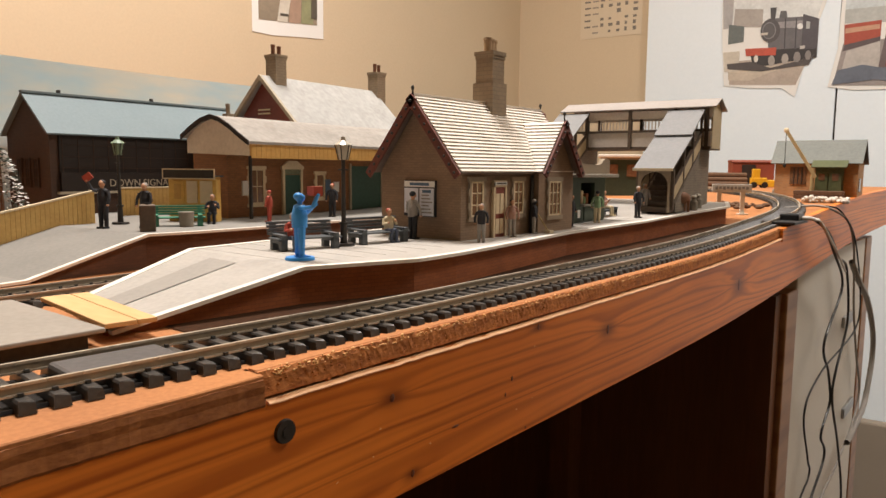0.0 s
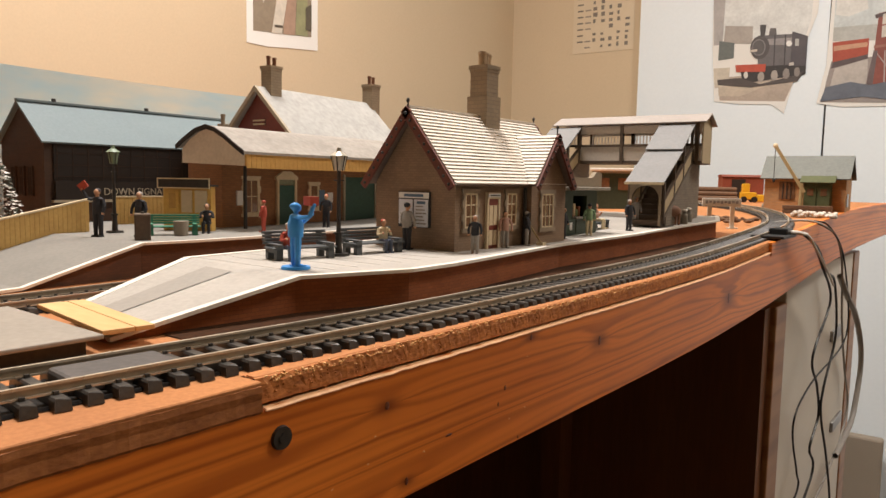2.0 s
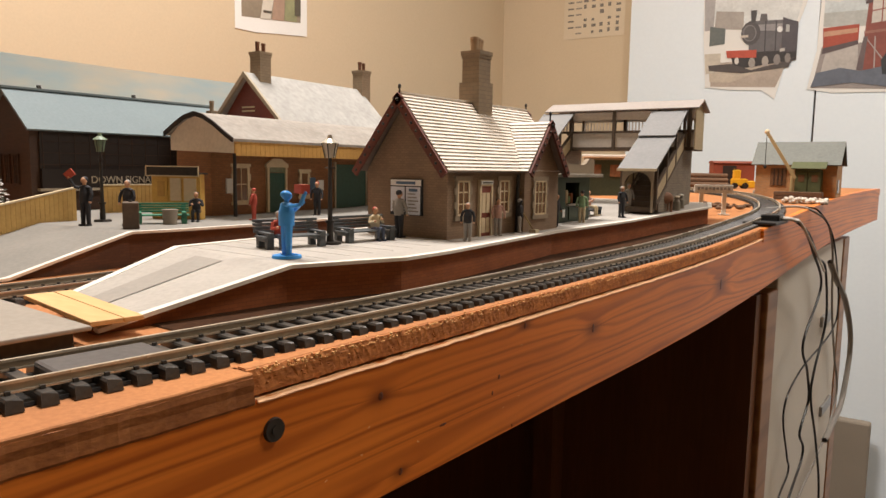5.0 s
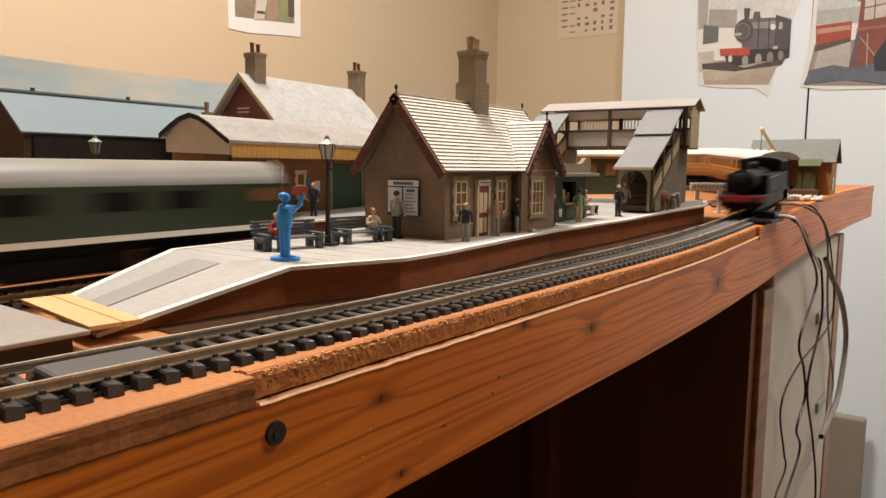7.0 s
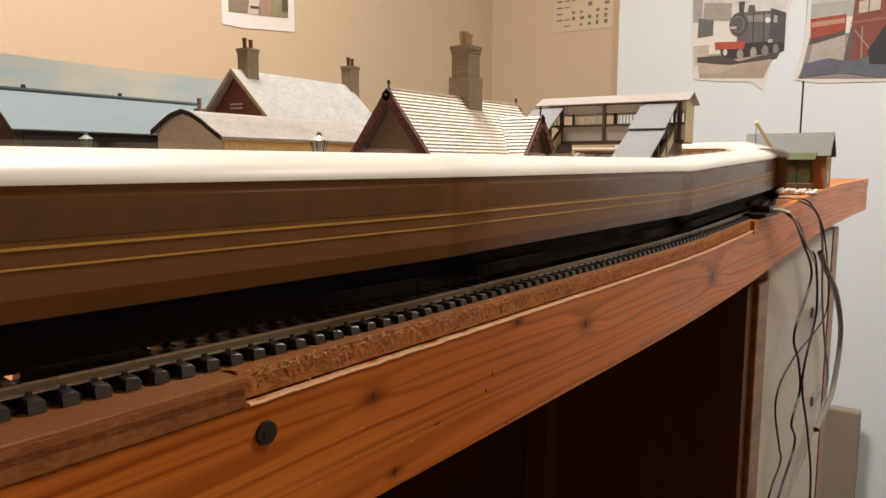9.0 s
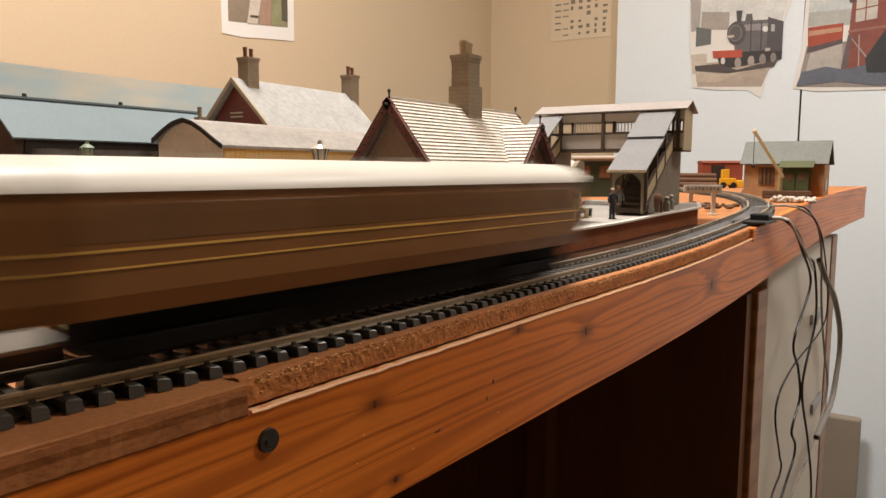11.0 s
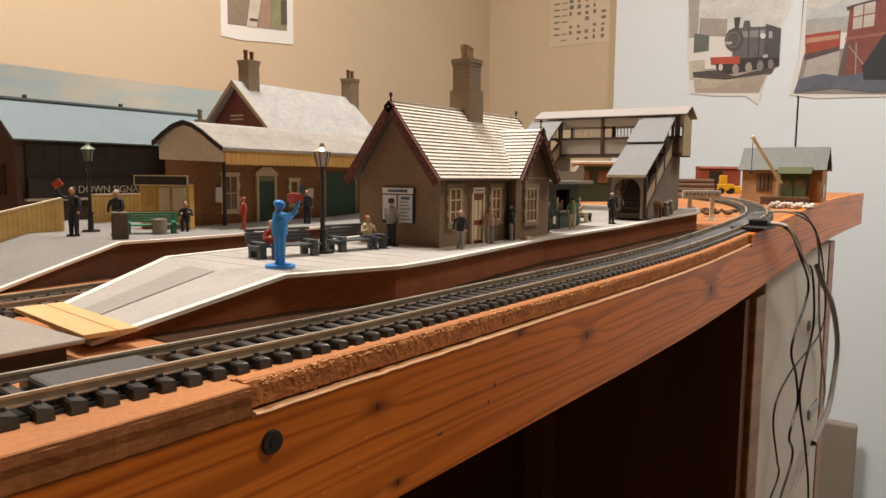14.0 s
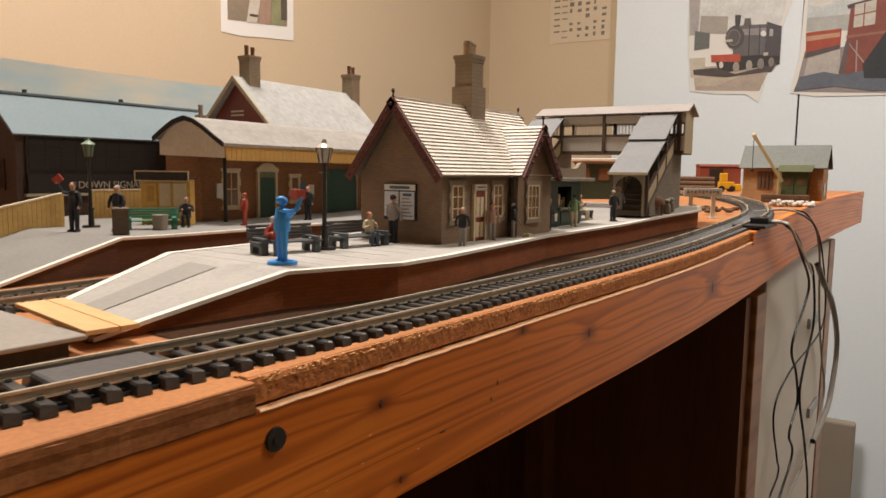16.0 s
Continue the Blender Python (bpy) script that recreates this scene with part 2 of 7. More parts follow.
KNOT = surface("pine_knot", (0.17, 0.042, 0.012), (0.08, 0.020, 0.007), rough=0.45, fine=900, coarse=200, bump=0.2)
RAIL = surface("nickel_rail", (0.66, 0.58, 0.47), (0.50, 0.43, 0.34), rough=0.30, metal=0.4, fine=300, coarse=40, bump=0.03)
RAIL_SIDE = surface("rail_web", (0.34, 0.285, 0.21), (0.24, 0.195, 0.14), rough=0.45, metal=0.3, bump=0.05)
SLEEPER = surface("black_plastic_sleeper", (0.072, 0.064, 0.056), (0.045, 0.040, 0.035), rough=0.36, fine=900, bump=0.25, vary=0.15, spec=0.5)
GAP_BLACK = surface("black_gap_strip", (0.018, 0.015, 0.013), (0.011, 0.009, 0.008), rough=0.8, fine=900, bump=0.3, spec=0.2)
BLACK = surface("black_plastic", (0.018, 0.017, 0.017), (0.01, 0.01, 0.01), rough=0.4, bump=0.05)
LOCO_BLACK = surface("loco_black", (0.008, 0.008, 0.009), (0.005, 0.005, 0.006), rough=0.48, bump=0.03, spec=0.2)
INFILL = surface("grey_infill", (0.10, 0.09, 0.085), (0.07, 0.062, 0.058), rough=0.7, fine=600, bump=0.2)
PAVING = surface("platform_paper", (0.44, 0.41, 0.37), (0.36, 0.335, 0.30), rough=0.8, fine=500, coarse=40, bump=0.08)
PAVING_DARK = surface("platform_paper_dark", (0.335, 0.31, 0.275), (0.29, 0.27, 0.24), rough=0.8, fine=500, coarse=60, bump=0.08)
WHITE = surface("white_paint", (0.82, 0.78, 0.70), (0.70, 0.65, 0.57), rough=0.6, fine=500, coarse=60, bump=0.08)
PLATFORM_BRICK = brick("platform_brick", (0.43, 0.128, 0.032), (0.33, 0.094, 0.024), (0.30, 0.09, 0.026), 0.0035, 0.0014)
# the island's brick courses in darker colours, for the rear platform
REAR_BRICK = brick("dark_platform_brick", (0.13, 0.055, 0.024), (0.10, 0.042, 0.018), (0.09, 0.04, 0.02), 0.0035, 0.0014)
LIT_PINE = surface("lit_pine_arris", (0.98, 0.60, 0.33), (0.92, 0.50, 0.25), rough=0.55, fine=400, coarse=60, bump=0.2, stretch=(1, 0.3, 1))
PAVING_REAR = surface("grey_ramp_paper", (0.25, 0.235, 0.21), (0.20, 0.19, 0.17), rough=0.8, fine=500, coarse=40, bump=0.08)
PAVING_JOINT = surface("paving_joint", (0.44, 0.41, 0.365), (0.40, 0.37, 0.33), rough=0.8)
EDGE_STAIN = surface("stained_board_edge", (0.40, 0.150, 0.042), (0.24, 0.080, 0.021), rough=0.6, fine=700, coarse=160, bump=0.6, stretch=(1, 0.7, 1.4))
FOOT_DARK = surface("dark_foot_card", (0.060, 0.026, 0.011), (0.035, 0.015, 0.007), rough=0.9, fine=500, coarse=60, bump=0.3, spec=0.1)
ROAD = surface("grey_road_card", (0.34, 0.30, 0.255), (0.28, 0.25, 0.21), rough=0.85, fine=500, coarse=30, bump=0.1)
DARK_EDGE = surface("dark_card_edge", (0.06, 0.045, 0.03), (0.035, 0.025, 0.018), rough=0.8, fine=500, bump=0.2)
YELLOW_PLANK = surface("ochre_plank", (0.68, 0.44, 0.20), (0.58, 0.36, 0.15), rough=0.65, fine=500, coarse=60, bump=0.1, stretch=(0.2, 1, 1))
STONE = brick("grey_stone_paper", (0.33, 0.218, 0.134), (0.27, 0.176, 0.109), (0.245, 0.162, 0.102), 0.0027, 0.00125, bump=0.15)
STONE_PLAIN = surface("stone_quoin", (0.33, 0.265, 0.19), (0.26, 0.205, 0.145), rough=0.8, fine=700, bump=0.2)
SLATE_PALE = surface("pale_slate_course", (0.86, 0.79, 0.70), (0.72, 0.65, 0.56), rough=0.55, fine=500, coarse=90, bump=0.12, vary=0.05)
SLATE_GAP = surface("slate_gap", (0.20, 0.15, 0.12), (0.14, 0.10, 0.08), rough=0.8)
BARGE = surface("dark_red_bargeboard", (0.17, 0.05, 0.034), (0.10, 0.03, 0.022), rough=0.6, fine=500, bump=0.1)
MAROON = surface("maroon_paint", (0.22, 0.05, 0.03), (0.16, 0.035, 0.022), rough=0.5)
CREAM = surface("cream_paint", (0.72, 0.60, 0.40), (0.62, 0.50, 0.32), rough=0.6, fine=500, bump=0.08)
WINDOW = glass_dark("window_pane", (0.23, 0.115, 0.058))
TERRACOTTA = surface("terracotta", (0.42, 0.17, 0.09), (0.30, 0.11, 0.06), rough=0.75, fine=600, bump=0.2)
POT_PALE = surface("pale_clay_pot", (0.50, 0.36, 0.22), (0.40, 0.28, 0.17), rough=0.75, fine=600, bump=0.2)
CLAY_DARK = surface("dark_clay", (0.20, 0.085, 0.045), (0.13, 0.055, 0.03), rough=0.75, fine=600, bump=0.2)
CANOPY_LIT = surface("lit_canopy_gable", (0.78, 0.70, 0.58), (0.66, 0.59, 0.48), rough=0.7, fine=400, coarse=50)
CHIMNEY_STONE = brick("chimney_stone", (0.38, 0.285, 0.185), (0.335, 0.25, 0.162), (0.30, 0.225, 0.148), 0.005, 0.0022, bump=0.12)
STATION_BRICK = brick("station_brick", (0.40, 0.175, 0.065), (0.31, 0.13, 0.046), (0.26, 0.13, 0.065), 0.0036, 0.0015)
STATION_ROOF = surface("worn_grey_card_roof", (0.43, 0.42, 0.395), (0.32, 0.31, 0.29), rough=0.75, fine=220, coarse=45, bump=0.12)
CANOPY_ROOF = surface("felted_canopy_roof", (0.35, 0.32, 0.285), (0.26, 0.235, 0.205), rough=0.8, fine=260, coarse=50, bump=0.15)
CANOPY_CREAM = surface("weathered_canopy_cream", (0.44, 0.37, 0.27), (0.36, 0.30, 0.215), rough=0.7, fine=400, coarse=50)
CANOPY_YELLOW = surface("ochre_valance", (0.58, 0.34, 0.09), (0.48, 0.27, 0.07), rough=0.65, fine=500)
GREEN_DOOR = surface("dark_green_door", (0.035, 0.10, 0.07), (0.025, 0.07, 0.05), rough=0.5)
GREEN_BENCH = surface("green_bench_paint", (0.06, 0.24, 0.15), (0.04, 0.17, 0.10), rough=0.5)
KIOSK_GREEN = surface("kiosk_green", (0.045, 0.065, 0.04), (0.03, 0.045, 0.028), rough=0.5)
KIOSK_GREY = surface("kiosk_grey", (0.30, 0.27, 0.22), (0.22, 0.20, 0.16), rough=0.7)
BENCH = surface("slate_grey_bench", (0.11, 0.12, 0.125), (0.07, 0.078, 0.082), rough=0.5, fine=500, bump=0.1)
IRON = surface("dark_iron", (0.05, 0.045, 0.04), (0.03, 0.027, 0.025), rough=0.45, metal=0.2)
SILVER = surface("silver_lantern", (0.62, 0.57, 0.48), (0.50, 0.46, 0.38), rough=0.35, metal=0.3)
GREEN_LAMP = surface("green_lantern", (0.22, 0.30, 0.20), (0.16, 0.22, 0.15), rough=0.5)
LANTERN = surface("lantern_glass", (0.62, 0.55, 0.44), (0.50, 0.44, 0.34), rough=0.25)
FENCE = surface("ochre_fence", (0.62, 0.40, 0.13), (0.52, 0.32, 0.10), rough=0.65, fine=500, coarse=70, bump=0.1)
SHED_ROOF = surface("blue_grey_slates", (0.185, 0.232, 0.245), (0.155, 0.20, 0.215), rough=0.7, fine=500, coarse=30, bump=0.08)
SHED_BRICK = brick("sooty_brick", (0.085, 0.038, 0.018), (0.062, 0.028, 0.013), (0.05, 0.025, 0.014), 0.0035, 0.0015)
SHED_TIMBER = surface("dark_timber", (0.022, 0.013, 0.008), (0.015, 0.009, 0.006), rough=0.7, fine=400)
BRIDGE_GREY = surface("bridge_grey", (0.66, 0.60, 0.53), (0.57, 0.515, 0.455), rough=0.7, fine=400, coarse=50)
BRIDGE_ROOF = surface("bridge_grey_roof", (0.235, 0.235, 0.235), (0.195, 0.195, 0.195), rough=0.6, fine=400, coarse=40)
BRIDGE_PALE = surface("bridge_pale_roof", (0.37, 0.33, 0.30), (0.31, 0.275, 0.25), rough=0.65, fine=400, coarse=40)
BRIDGE_CREAM = surface("bridge_cream", (0.56, 0.46, 0.29), (0.47, 0.38, 0.23), rough=0.65)
BRIDGE_BROWN = surface("bridge_brown", (0.12, 0.085, 0.06), (0.085, 0.06, 0.04), rough=0.6)
BRIDGE_STONE = brick("bridge_stone", (0.29, 0.24, 0.18), (0.23, 0.19, 0.145), (0.19, 0.155, 0.12), 0.005, 0.0022)
HUT_BRICK = brick("orange_brick", (0.64, 0.33, 0.13), (0.50, 0.24, 0.095), (0.52, 0.32, 0.18), 0.004, 0.0017)
HUT_ROOF = surface("green_grey_slates", (0.19, 0.20, 0.18), (0.145, 0.155, 0.14), rough=0.7, fine=400)
HUT_DOOR = surface("olive_door", (0.10, 0.11, 0.045), (0.07, 0.08, 0.032), rough=0.6)
CRANE_TIMBER = surface("crane_timber", (0.42, 0.31, 0.15), (0.33, 0.24, 0.11), rough=0.7, fine=400)
RED_SHED = surface("red_oxide", (0.26, 0.06, 0.03), (0.18, 0.04, 0.02), rough=0.6)
LOG = surface("brown_logs", (0.16, 0.09, 0.05), (0.10, 0.055, 0.03), rough=0.85, fine=400, bump=0.4)
JCB_YELLOW = surface("digger_yellow", (0.75, 0.42, 0.02), (0.62, 0.33, 0.015), rough=0.45)
STONES = surface("white_stones", (0.72, 0.66, 0.58), (0.52, 0.47, 0.40), rough=0.8, fine=500, coarse=120, bump=0.6)
CABLE_BLACK = surface("black_cable", (0.015, 0.014, 0.014), (0.01, 0.01, 0.01), rough=0.45, bump=0)
CABLE_GREY = surface("grey_cable", (0.33, 0.31, 0.28), (0.28, 0.26, 0.24), rough=0.5, bump=0)
CABLE_WHITE = surface("white_plug", (0.80, 0.76, 0.70), (0.74, 0.70, 0.64), rough=0.4, bump=0)
LAMINATE = surface("white_laminate", (0.70, 0.65, 0.56), (0.66, 0.61, 0.52), rough=0.45, bump=0.02, coarse=6)
EDGE_WOOD = pine("oak_edge_strip", (0.38, 0.19, 0.08), (0.24, 0.11, 0.045), 14.0)
DARK_PANEL = surface("dark_brown_panel", (0.155, 0.058, 0.020), (0.115, 0.042, 0.015), rough=0.5, fine=300, stretch=(1, 1, 0.1))
STEEL = surface("hinge_steel", (0.42, 0.41, 0.40), (0.34, 0.33, 0.32), rough=0.35, metal=0.9)
BROWN_GREY = surface("brownish_grey", (0.30, 0.255, 0.20), (0.26, 0.22, 0.17), rough=0.6, coarse=6)
BLUE_PAPER = surface("bluish_notice_paper", (0.74, 0.76, 0.82), (0.68, 0.70, 0.77), rough=0.6, bump=0.02, coarse=40)
PAPER = surface("white_paper", (0.82, 0.81, 0.77), (0.78, 0.77, 0.73), rough=0.7, bump=0.02, coarse=10)
TEAK = surface("teak_brown_coach", (0.27, 0.115, 0.034), (0.22, 0.092, 0.027), rough=0.3, fine=300, coarse=30, bump=0.02)
TEAK_GLASS = glass_dark("coach_window", (0.14, 0.065, 0.025))
GOLD = surface("gold_lining", (0.80, 0.50, 0.12), (0.72, 0.44, 0.10), rough=0.4, bump=0)
COACH_ROOF = surface("white_coach_roof", (0.74, 0.70, 0.62), (0.64, 0.60, 0.52), rough=0.4, fine=300, coarse=25, bump=0.03)
UNDERFRAME = surface("black_underframe", (0.007, 0.006, 0.005), (0.004, 0.0035, 0.003), rough=0.7, spec=0.12)
DIESEL_GREEN = surface("brunswick_green", (0.030, 0.042, 0.024), (0.022, 0.032, 0.018), rough=0.35, bump=0.02)
DIESEL_ROOF = surface("diesel_grey_roof", (0.24, 0.23, 0.20), (0.19, 0.18, 0.155), rough=0.45, bump=0.03)
COACH_GREEN = surface("light_green_coach", (0.062, 0.080, 0.026), (0.048, 0.064, 0.021), rough=0.42, bump=0.02, spec=0.3)
COACH_PANE = glass_dark("pale_coach_window", (0.26, 0.27, 0.17))
VAN_RED = surface("signal_red_van", (0.33, 0.026, 0.017), (0.26, 0.020, 0.013), rough=0.4, bump=0.02)
BUFFER_RED = surface("buffer_beam_red", (0.42, 0.03, 0.02), (0.34, 0.025, 0.016), rough=0.45)
BLUE = surface("bright_blue_plastic", (0.05, 0.31, 0.74), (0.04, 0.26, 0.66), rough=0.42, bump=0.05)
BLUE_DARK = surface("blue_grey_plastic", (0.10, 0.17, 0.26), (0.07, 0.13, 0.21), rough=0.5, bump=0.05)
SKIN = surface("flesh_paint", (0.60, 0.33, 0.20), (0.52, 0.28, 0.16), rough=0.6, bump=0)
DARK_CLOTH = surface("dark_coat_paint", (0.04, 0.04, 0.045), (0.025, 0.025, 0.03), rough=0.7, bump=0)
GREY_CLOTH = surface("grey_coat_paint", (0.36, 0.33, 0.30), (0.28, 0.26, 0.23), rough=0.7, bump=0)
RED_CLOTH = surface("red_coat_paint", (0.46, 0.075, 0.045), (0.36, 0.055, 0.032), rough=0.6, bump=0)
CREAM_CLOTH = surface("cream_shirt_paint", (0.72, 0.60, 0.40), (0.62, 0.52, 0.34), rough=0.65, bump=0)
JEANS = surface("jeans_paint", (0.10, 0.12, 0.17), (0.07, 0.085, 0.125), rough=0.7, bump=0)
PINK_CLOTH = surface("pink_shirt_paint", (0.52, 0.31, 0.25), (0.44, 0.26, 0.2), rough=0.65, bump=0)
GREEN_CLOTH = surface("green_shirt_paint", (0.28, 0.42, 0.24), (0.22, 0.34, 0.19), rough=0.65, bump=0)
BROWN_CASE = surface("brown_case", (0.13, 0.09, 0.06), (0.09, 0.062, 0.042), rough=0.6)
COW_BROWN = surface("brown_hide", (0.26, 0.13, 0.075), (0.2, 0.1, 0.055), rough=0.7, bump=0)
BOOTH_YELLOW = surface("booth_yellow", (0.74, 0.46, 0.12), (0.62, 0.38, 0.09), rough=0.6)
FOLIAGE = surface("conifer_needles", (0.035, 0.05, 0.03), (0.02, 0.03, 0.018), rough=0.8)
FROST = surface("snow_flock", (0.78, 0.75, 0.70), (0.66, 0.63, 0.58), rough=0.8)
AUTUMN = surface("olive_foliage", (0.20, 0.17, 0.06), (0.12, 0.11, 0.04), rough=0.8)


def sky_paper():
    """Printed sky sheet: blue, paling downward, with soft cream clouds."""
    m = surface("printed_sky", (0.50, 0.70, 0.78), (0.88, 0.80, 0.66), rough=0.55, fine=26, coarse=7, bump=0.0, stretch=(1, 1, 3.2), blend=0.75)
    return m


SKY_PAPER = sky_paper()

# ---------------------------------------------------------------- the room
U_WALL, V_WALL, U_EAST, V_SOUTH = -1.15, 2.095, 2.2, -2.6


def structure(name, bm, mat, label, category):
    return tagged(mesh_object(name, bm, mat), label, category, kind="structure")


RM = room(0, 0)
structure("wall_west", box(bmesh.new(), U_WALL - 0.1, U_WALL, V_SOUTH - 0.1, V_WALL + 0.1, Z_FLOOR, Z_CEIL, RM), WALL, "smooth cream painted room wall behind the model railway", "wall")
structure("wall_north", box(bmesh.new(), U_WALL, U_EAST, V_WALL, V_WALL + 0.1, Z_FLOOR, Z_CEIL, RM), WALL, "cream painted end wall of the room", "wall")
structure("wall_east", box(bmesh.new(), U_EAST, U_EAST + 0.1, V_SOUTH - 0.1, V_WALL + 0.1, Z_FLOOR, Z_CEIL, RM), WALL, "plain cream wall closing the room", "wall")
structure("wall_south", box(bmesh.new(), U_WALL, U_EAST, V_SOUTH - 0.1, V_SOUTH, Z_FLOOR, Z_CEIL, RM), WALL, "plain cream wall closing the room", "wall")
structure("floor", box(bmesh.new(), U_WALL - 0.1, U_EAST + 0.1, V_SOUTH - 0.1, V_WALL + 0.1, Z_FLOOR - 0.05, Z_FLOOR, RM), CARPET, "dark carpeted floor under the layout", "floor")
structure("ceiling", box(bmesh.new(), U_WALL - 0.1, U_EAST + 0.1, V_SOUTH - 0.1, V_WALL + 0.1, Z_CEIL, Z_CEIL + 0.05, RM), CEILING, "plain white painted ceiling", "ceiling")

# white panels that stand against the end wall, with a dark seam between them
K = 2.095 / 1.45
structure("wall_north_lining_1", box(bmesh.new(), -0.4988 * K, -0.1585 * K, V_WALL - 0.018, V_WALL - 0.002, Z_FLOOR, Z_CEIL - 0.01, RM, 0.001), WHITE_BOARD, "tall smooth white board lining the end wall", "wall")
structure("wall_north_lining_2", box(bmesh.new(), -0.1553 * K, 0.88, V_WALL - 0.018, V_WALL - 0.002, Z_FLOOR, Z_CEIL - 0.01, RM, 0.001), WHITE_BOARD, "tall smooth white board beside a dark narrow seam", "wall")
structure("trim", box(bmesh.new(), -0.1585 * K, -0.1553 * K, V_WALL - 0.008, V_WALL - 0.002, -0.2, Z_CEIL - 0.02, RM), DARK_EDGE, "dark narrow seam strip between white panels", "trim")

# ---------------------------------------------------------------- tracks: the two loops as plans


def run_plan(x, y, heading, segments, step=0.006):
    """Points and headings along straights (length, 0) and left arcs (radius, degrees)."""
    pts = [(x, y, heading)]
    for a, turn in segments:
        length = a if not turn else a * radians(turn)
        k = max(1, int(length / step))
        for i in range(k):
            h = heading + (radians(turn) / k * (i + 0.5) if turn else 0)
            x, y = x - math.sin(h) * length / k, y + math.cos(h) * length / k
            pts.append((x, y, heading + radians(turn) / k * (i + 1)))
        heading += radians(turn)
    return pts


FRONT_X, Y0 = -0.1607, -1.15
# the front line eases towards the table's edge before the station
S_A = [(1.094, 0), (-1.0, -4.2), (0.100, 0), (1.0, 4.2), (0.430, 0), (0.35, 90), (0.36, 90)]
S_B = [(0.36, 90), (0.35, 90)]


def closed_loop():
    """Lengths of the rear straight and the left end straight that close the loop."""
    end = run_plan(FRONT_X, Y0, 0, S_A)[-1]
    tail = run_plan(0, 0, end[2], [S_B[0]])[-1]
    tail2 = run_plan(0, 0, tail[2], [S_B[1]])[-1]
    need = Vector((FRONT_X - end[0] - tail[0] - tail2[0], Y0 - end[1] - tail[1] - tail2[1]))
    d1 = Vector((-math.sin(end[2]), math.cos(end[2])))
    d2 = Vector((-math.sin(tail[2]), math.cos(tail[2])))
    det = d1.x * d2.y - d1.y * d2.x
    return (need.x * d2.y - need.y * d2.x) / det, (d1.x * need.y - d1.y * need.x) / det


REAR_L, END_L = closed_loop()
LOOP_FRONT = run_plan(FRONT_X, Y0, 0, S_A + [(REAR_L, 0), S_B[0], (max(END_L, 0.001), 0), S_B[1]])
bx, by = to_world(-0.276, -1.25)
LOOP_REAR = run_plan(bx, by, radians(W2), [(1.85, 0), (0.21, 180), (1.85, 0), (0.21, 180)])
RAIL_TOP = 0.0053


def z_front(x, y):
    return board_z(x, y)


def z_rear(x, y):
    return board_z(x, y) - 0.004


class Way:
    """A loop by its length: place(s) gives x, y and heading."""

    def __init__(self, pts, z):
        self.p = pts
        self.z = z
        d = [0.0]
        for a, b in zip(pts, pts[1:]):
            d.append(d[-1] + math.hypot(b[0] - a[0], b[1] - a[1]))
        self.s = np.array(d)
        self.length = d[-1]

    def place(self, s):
        s %= self.length
        x = float(np.interp(s, self.s, [p[0] for p in self.p]))
        y = float(np.interp(s, self.s, [p[1] for p in self.p]))
        return x, y

    def vehicle(self, s_mid, half, sign):
        """Pose of a vehicle whose bogies run at s_mid +- half; it faces +y, turned by the direction of travel."""
        a, b = self.place(s_mid + sign * half), self.place(s_mid - sign * half)
        za, zb = self.z(*a), self.z(*b)
        d = Vector((a[0] - b[0], a[1] - b[1], za - zb))
        rz = math.degrees(math.atan2(-d.x, d.y))
        rx = math.degrees(math.atan2(d.z, math.hypot(d.x, d.y)))
        return pose((a[0] + b[0]) / 2, (a[1] + b[1]) / 2, (za + zb) / 2 + RAIL_TOP, rx, 0, rz)


WAY_FRONT, WAY_REAR = Way(LOOP_FRONT, z_front), Way(LOOP_REAR, z_rear)

# ---------------------------------------------------------------- the layout table
EDGE_X, far_end = -0.1330, 1.25
table = thing("layout_table", pose(0, 0, 0), "long home-built pine and chipboard table carrying the model railway", "table")


def table_top():
    """The top sheet, in strips across, following the climb of the far end; the rear ground lies 4 mm lower to fit the
    camera's view.
    """
    bm = bmesh.new()
    v = -1.75
    rows_ = []
    while v <= far_end + 1e-6:
        ring = []
        for d, drop in ((0, 0), (0.062, 0), (0.080, 0), (0.083, -0.004), (0.5, -0.004), (0.88, -0.004)):
            far_k = min(max((v - 0.60) / 0.1, 0), 1)
            x, y = EDGE_X - d, v
            ring.append(bm.verts.new((x, y, board_z(x, y) + drop * (1 - far_k))))
        rows_.append(ring)
        v += 0.02
    for a, b in zip(rows_, rows_[1:]):
        for i in range(len(a) - 1):
            bm.faces.new((a[i], b[i], b[i + 1], a[i + 1]))
    r = bmesh.ops.extrude_face_region(bm, geom=bm.faces[:])
    for g in r["geom"]:
        if isinstance(g, bmesh.types.BMVert):
            g.co.z -= 0.0062
    return bm


part("top_board", table_top(), BOARD, table, "sandy brown painted chipboard top")


def edge_run(y_from, y_to, step=0.02):
    """Points on the table's front edge between two lengths, with the climb."""
    pts = []
    y = y_from
    while y < y_to + 1e-6:
        pts.append((EDGE_X, y, board_z(EDGE_X, y)))
        y += step
    return pts


